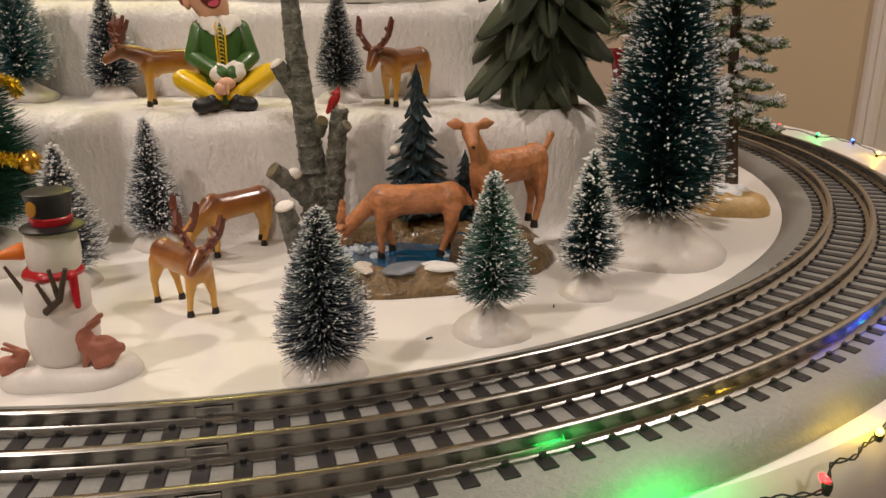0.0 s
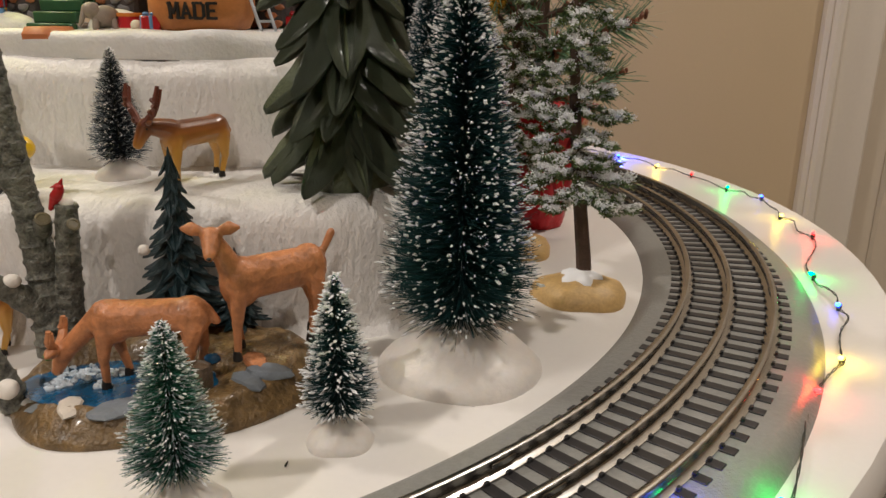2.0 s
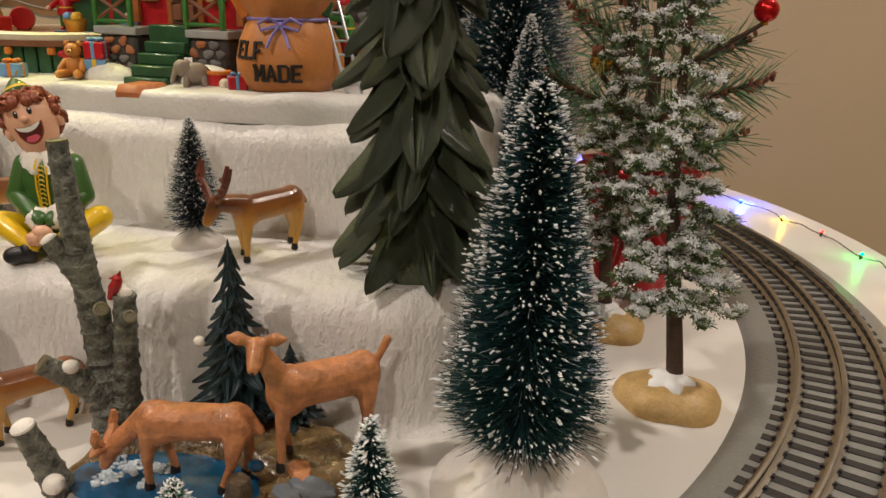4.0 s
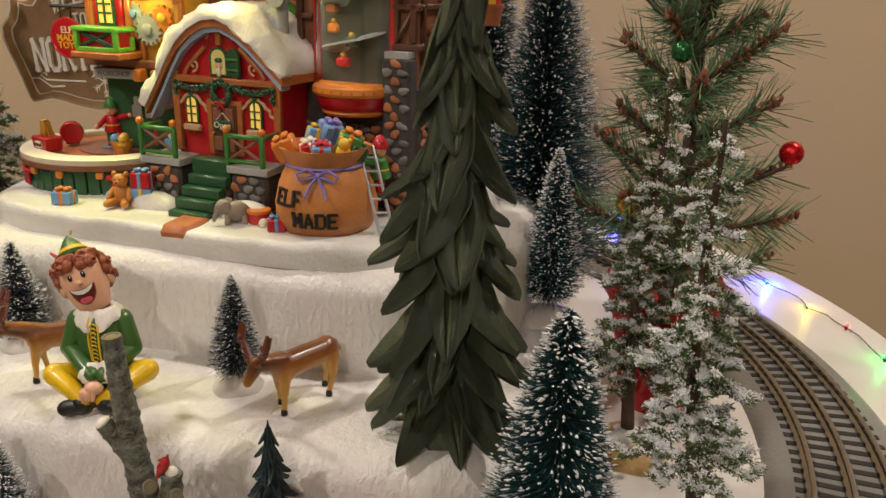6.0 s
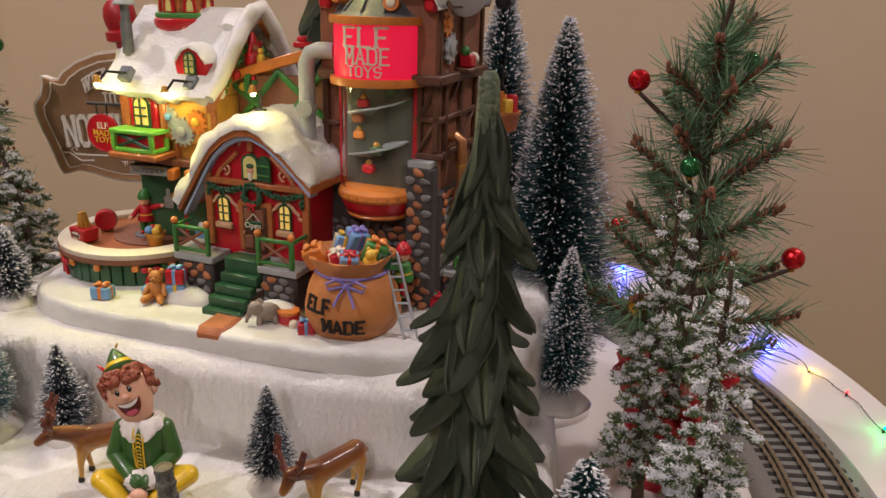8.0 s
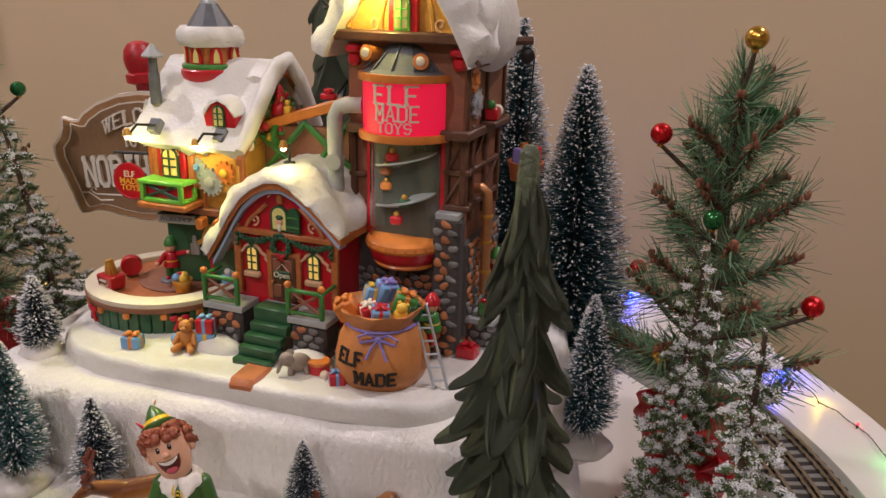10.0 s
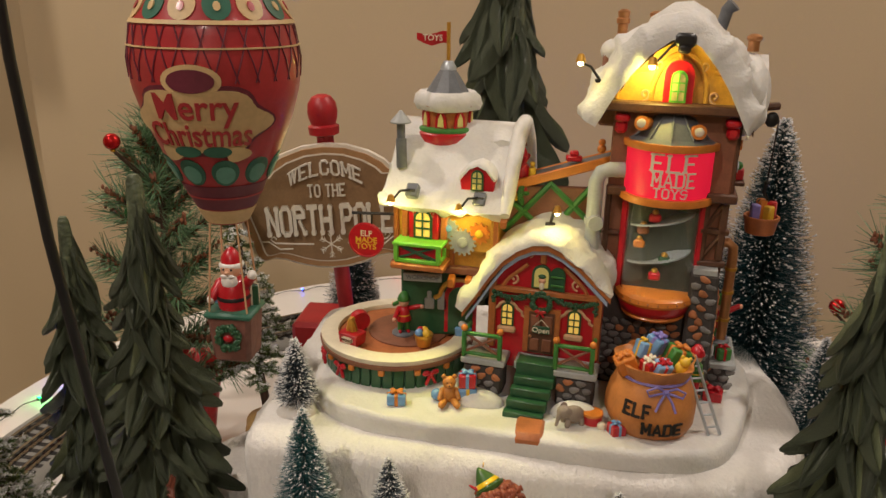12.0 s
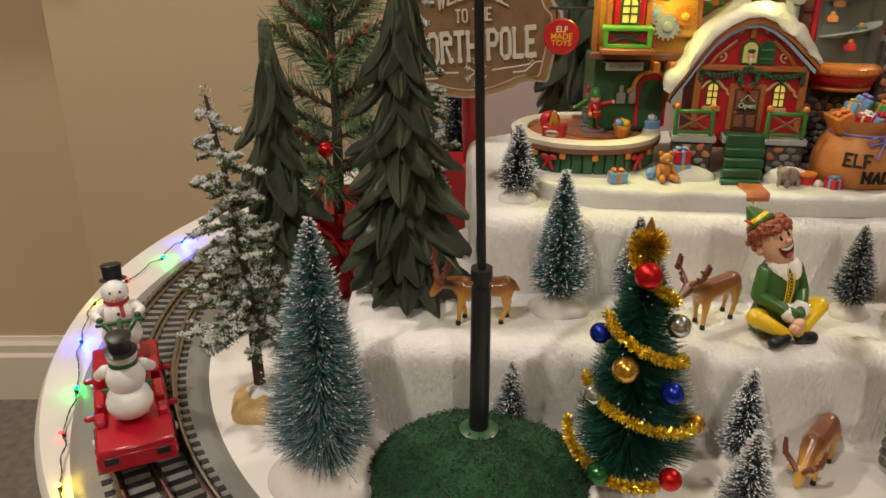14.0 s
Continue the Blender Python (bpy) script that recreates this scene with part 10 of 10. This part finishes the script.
part("lettering", text_shape("Merry", 0.0098, 0.0004, at=BA, bend=on_skin(VA, 0.3682, 0.0009)), M_BALLOON, cart, "dark red letters", 0)
part("lettering", text_shape("Christmas", 0.0092, 0.0004, at=BA, bend=on_skin(VA, 0.3606, 0.0009), wide=0.90), M_BALLOON, cart, "dark red letters", 0)
for k in range(10):
    a = VA + 2 * math.pi * (k + 0.5) / 10
    patch(oval(0.0062, 0.0040, 22), a, 0.3494, M_BALLOON_GR, "scallop", 0.0004, "green scallop")
    patch(oval(0.0044, 0.0027, 18), a, 0.3488, M_BALLOON_TEAL, "scallop_middle", 0.0007)
for k in range(14):
    a = 2 * math.pi * k / 14
    patch(oval(0.0046, 0.0040, 16), a, 0.3940, M_BALLOON_GR if k % 2 else M_BALLOON_CR, "scallop", 0.0004)
    patch(oval(0.0012, 0.0012, 10), a, 0.3935, M_BALLOON_CR if k % 2 else M_BALLOON, "scallop_middle", 0.0008)
part("hanging_cord", Shape().tube([(0.0940, -0.0740, 0.451), (BX, BY, 0.4030 + UP)], 0.0005, 5), M_BLACK, bal)
M_BASKET = mat("brown_pink_basket", (0.20, 0.085, 0.065), 0.55, vary=0.2, scale=300, fine=900, bump=0.5)
for sx in (-1, 1):
    for sy in (-1, 1):
        part("cord", Shape().tube([(BX + sx * 0.0040, BY + sy * 0.0040, 0.3330 + UP), (BX + sx * 0.0060, BY + sy * 0.0055, 0.3030 + UP)], 0.0003, 5), M_TAN, bal)
bsk = part("basket", Shape().box((BX, BY, 0.2950 + UP), (0.0118, 0.0110, 0.0160), bevel=0.0012, taper=1.18), M_BASKET, bal, "brown toy basket")
part("basket_rim", Shape().box((BX, BY, 0.3030 + UP), (0.0152, 0.0142, 0.0022), bevel=0.0008), M_BALLOON_GR, bsk, "grey-green basket rim")
wr = [(BX + 0.0034 * math.cos(a), BY - 0.0065, 0.2960 + UP + 0.0034 * math.sin(a)) for a in np.linspace(0, 2 * math.pi, 11)]
part("wreath", garland(wr, 0.0013, None, 4), M_GREEN, bsk, "small green wreath")
part("wreath_bow", Shape().ball((BX, BY - 0.0070, 0.2960 + UP), (0.0016, 0.0008, 0.0012), n=8), M_RED, bsk)
san = Shape()
san.lathe([(0.0046, 0.0), (0.0052, 0.0040), (0.0044, 0.0085), (0.0026, 0.0110)], 18, 0)
san.limb((-0.0040, 0, 0.0085), (-0.0058, -0.0030, 0.0045), 0.0017, 0.0015, 0).limb((0.0040, 0, 0.0085), (0.0066, -0.0020, 0.0115), 0.0017, 0.0015, 0)
san.ball((0.0070, -0.0022, 0.0125), 0.0016, 1, n=8).ball((-0.0060, -0.0034, 0.0042), 0.0014, 1, n=8)
san.ball((0, -0.0010, 0.0136), (0.0032, 0.0032, 0.0032), 2, n=14).ball((0, -0.0027, 0.0102), (0.0027, 0.0017, 0.0030), 1, n=12).ball((0, -0.0043, 0.0134), 0.0007, 2, n=8)
for sg in (-1, 1):
    san.ball((sg * 0.0011, -0.0040, 0.0122), (0.0013, 0.0006, 0.0006), 1, n=8).ball((sg * 0.0012, -0.0038, 0.0143), 0.0004, 3, n=6)
san.lathe([(0.0034, 0.0150), (0.0030, 0.0175), (0.0016, 0.0195), (0.0003, 0.0205)], 14, 0).lathe([(0.0036, 0.0142), (0.0039, 0.0150), (0.0034, 0.0158)], 14, 1)
san.lathe([(0.0050, 0.0036), (0.0054, 0.0044), (0.0050, 0.0052)], 18, 3)
solid("santa_figurine", san, [M_RED, M_WHITE, M_SKIN, M_BLACK], "small red and white santa figurine in the balloon basket", "santa figurine", Matrix.Translation((-0.304 + BX, 0.352 + BY, 0.3030 + UP)), smooth=60)
for i, (dx, dy, m1) in enumerate(((-0.0048, 0.0028, M_BLUE), (0.0046, 0.0030, M_GREEN), (-0.0020, 0.0040, M_RED), (0.0022, 0.0042, M_YELLOW))):
    gift_box(-0.304 + BX + dx, 0.352 + BY + dy, 0.3035 + UP, 0.0042, 0.0036, 0.0070, 15 * i, m1, M_CREAM, "tiny wrapped gift in the balloon basket", "gifts in the balloon basket")

# ---- string of lights along the table's edge ----
LEDS = [("green", 0.058, 0.150), ("red", 0.098, 0.166), ("yellow", 0.125, 0.191), ("blue", 0.169, 0.251), ("green", 0.203, 0.266), ("red", 0.246, 0.339), ("yellow", 0.273, 0.369), ("blue", 0.304, 0.432), ("green", 0.313, 0.478), ("red", 0.352, 0.560), ("yellow", 0.352, 0.611), ("blue", 0.362, 0.668), ("green", 0.345, 0.700),
        ("red", 0.333, 0.756), ("yellow", 0.312, 0.796), ("blue", 0.288, 0.850), ("green", 0.245, 0.915), ("red", 0.200, 0.985), ("blue", 0.150, 1.030), ("yellow", 0.080, 1.075), ("green", 0.000, 1.100), ("red", -0.090, 1.115), ("blue", -0.170, 1.112), ("green", -0.220, 1.105),
        ("red", -0.290, 1.090), ("yellow", -0.355, 1.060), ("blue", -0.420, 1.020), ("red", -0.480, 0.970), ("yellow", -0.560, 0.880), ("blue", -0.592, 0.740), ("green", -0.597, 0.694), ("red", -0.612, 0.640), ("yellow", -0.622, 0.594), ("blue", -0.604, 0.526), ("green", -0.577, 0.455), ("red", -0.563, 0.405), ("yellow", -0.542, 0.354), ("green", -0.490, 0.300), ("blue", -0.420, 0.235)]
TINT = {"red": (1.0, 0.012, 0.012), "green": (0.005, 1.0, 0.12), "blue": (0.02, 0.06, 1.0), "yellow": (1.0, 0.64, 0.05)}
M_LED = {k: mat(k + "_led", c, 0.2, vary=0, bump=0, glow=14 if k != "blue" else 22, glow_colour=c) for k, c in TINT.items()}
lights = thing("string_lights", "string of small coloured lights on a thin dark wire", "string lights", pose(0, 0, 0))
rnd = random.Random(12)
pts = []
for (c0, x0, y0), (c1, x1, y1) in zip(LEDS, LEDS[1:]):
    for q in (0, 0.25, 0.5, 0.75):
        w = 0.004 * math.sin(q * math.pi * 2) * rnd.uniform(-1, 1) + rnd.uniform(-0.0006, 0.0006)
        d = Vector((x1 - x0, y1 - y0)).normalized()
        pts.append(Vector((x0 + (x1 - x0) * q - d.y * w, y0 + (y1 - y0) * q + d.x * w, 0.0016 + 0.003 * abs(math.sin(q * math.pi)) * rnd.random())))
pts.append(Vector((LEDS[-1][1], LEDS[-1][2], 0.0016)))
fine = []
for i in range(len(pts) - 1):
    p0, p1, p2, p3 = pts[max(0, i - 1)], pts[i], pts[i + 1], pts[min(len(pts) - 1, i + 2)]
    for k in range(5):
        t = k / 5
        fine.append(0.5 * ((2 * p1) + (p2 - p0) * t + (2 * p0 - 5 * p1 + 4 * p2 - p3) * t * t + (3 * p1 - p0 - 3 * p2 + p3) * t ** 3))
for k in (0, 1):
    tw = [(p.x + 0.0003 * math.cos(i * 1.1 + k * math.pi), p.y + 0.0003 * math.sin(i * 1.1 + k * math.pi), max(0.0009, p.z + 0.0005 * math.sin(i * 1.1 + k * math.pi))) for i, p in enumerate(fine)]
    part("wire", Shape().tube(tw, 0.00028, 5), M_WIRE, lights, "thin twisted dark wire")
for i, (c, x, y) in enumerate(LEDS):
    b = part("led_bulb", Shape().lathe([(0.0013, 0), (0.0015, 0.001), (0.0015, 0.0028), (0.0009, 0.0040), (0.0002, 0.0043)], 12, at=pose(x, y, 0.0032, 70, 0, rnd.uniform(0, 360)) @ Matrix.Diagonal((0.75, 0.75, 0.75, 1))), M_LED[c], lights, "glowing " + c + " bulb")
    part("led_foot", Shape().lathe([(0.0010, -0.003), (0.0014, -0.001), (0.0014, 0.0006)], 8, at=pose(x, y, 0.0030)), M_WIRE, b)
    if i in (0, 2, 3, 4, 5, 6, 8, 9, 10, 12, 14, 15, 18, 22, 24, 29, 30, 32, 33, 34, 36):
        lamp("led_" + c, "POINT", (x + 0.0015, y + 0.001, 0.0070), (0.16 if y > 0.8 else 0.13 if y < 0.3 else 0.05) if c == "blue" else 0.045 if i == 0 else 0.011, TINT[c], 0.002)

# small dark crumbs on the white table
for x, y, a in ((-0.005, 0.2600, 20), (0.046, 0.292, 70), (0.012, 0.236, 140), (0.058, 0.300, 10)):
    solid("dark_crumb", Shape().limb((-0.0011, 0, 0.0004), (0.0011, 0.0004, 0.0005), 0.0004, 0.0003, n=6), M_BLACK, "tiny dark crumb lying on the white table", "crumb", pose(x, y, 0, 0, 0, a), "crumbs")
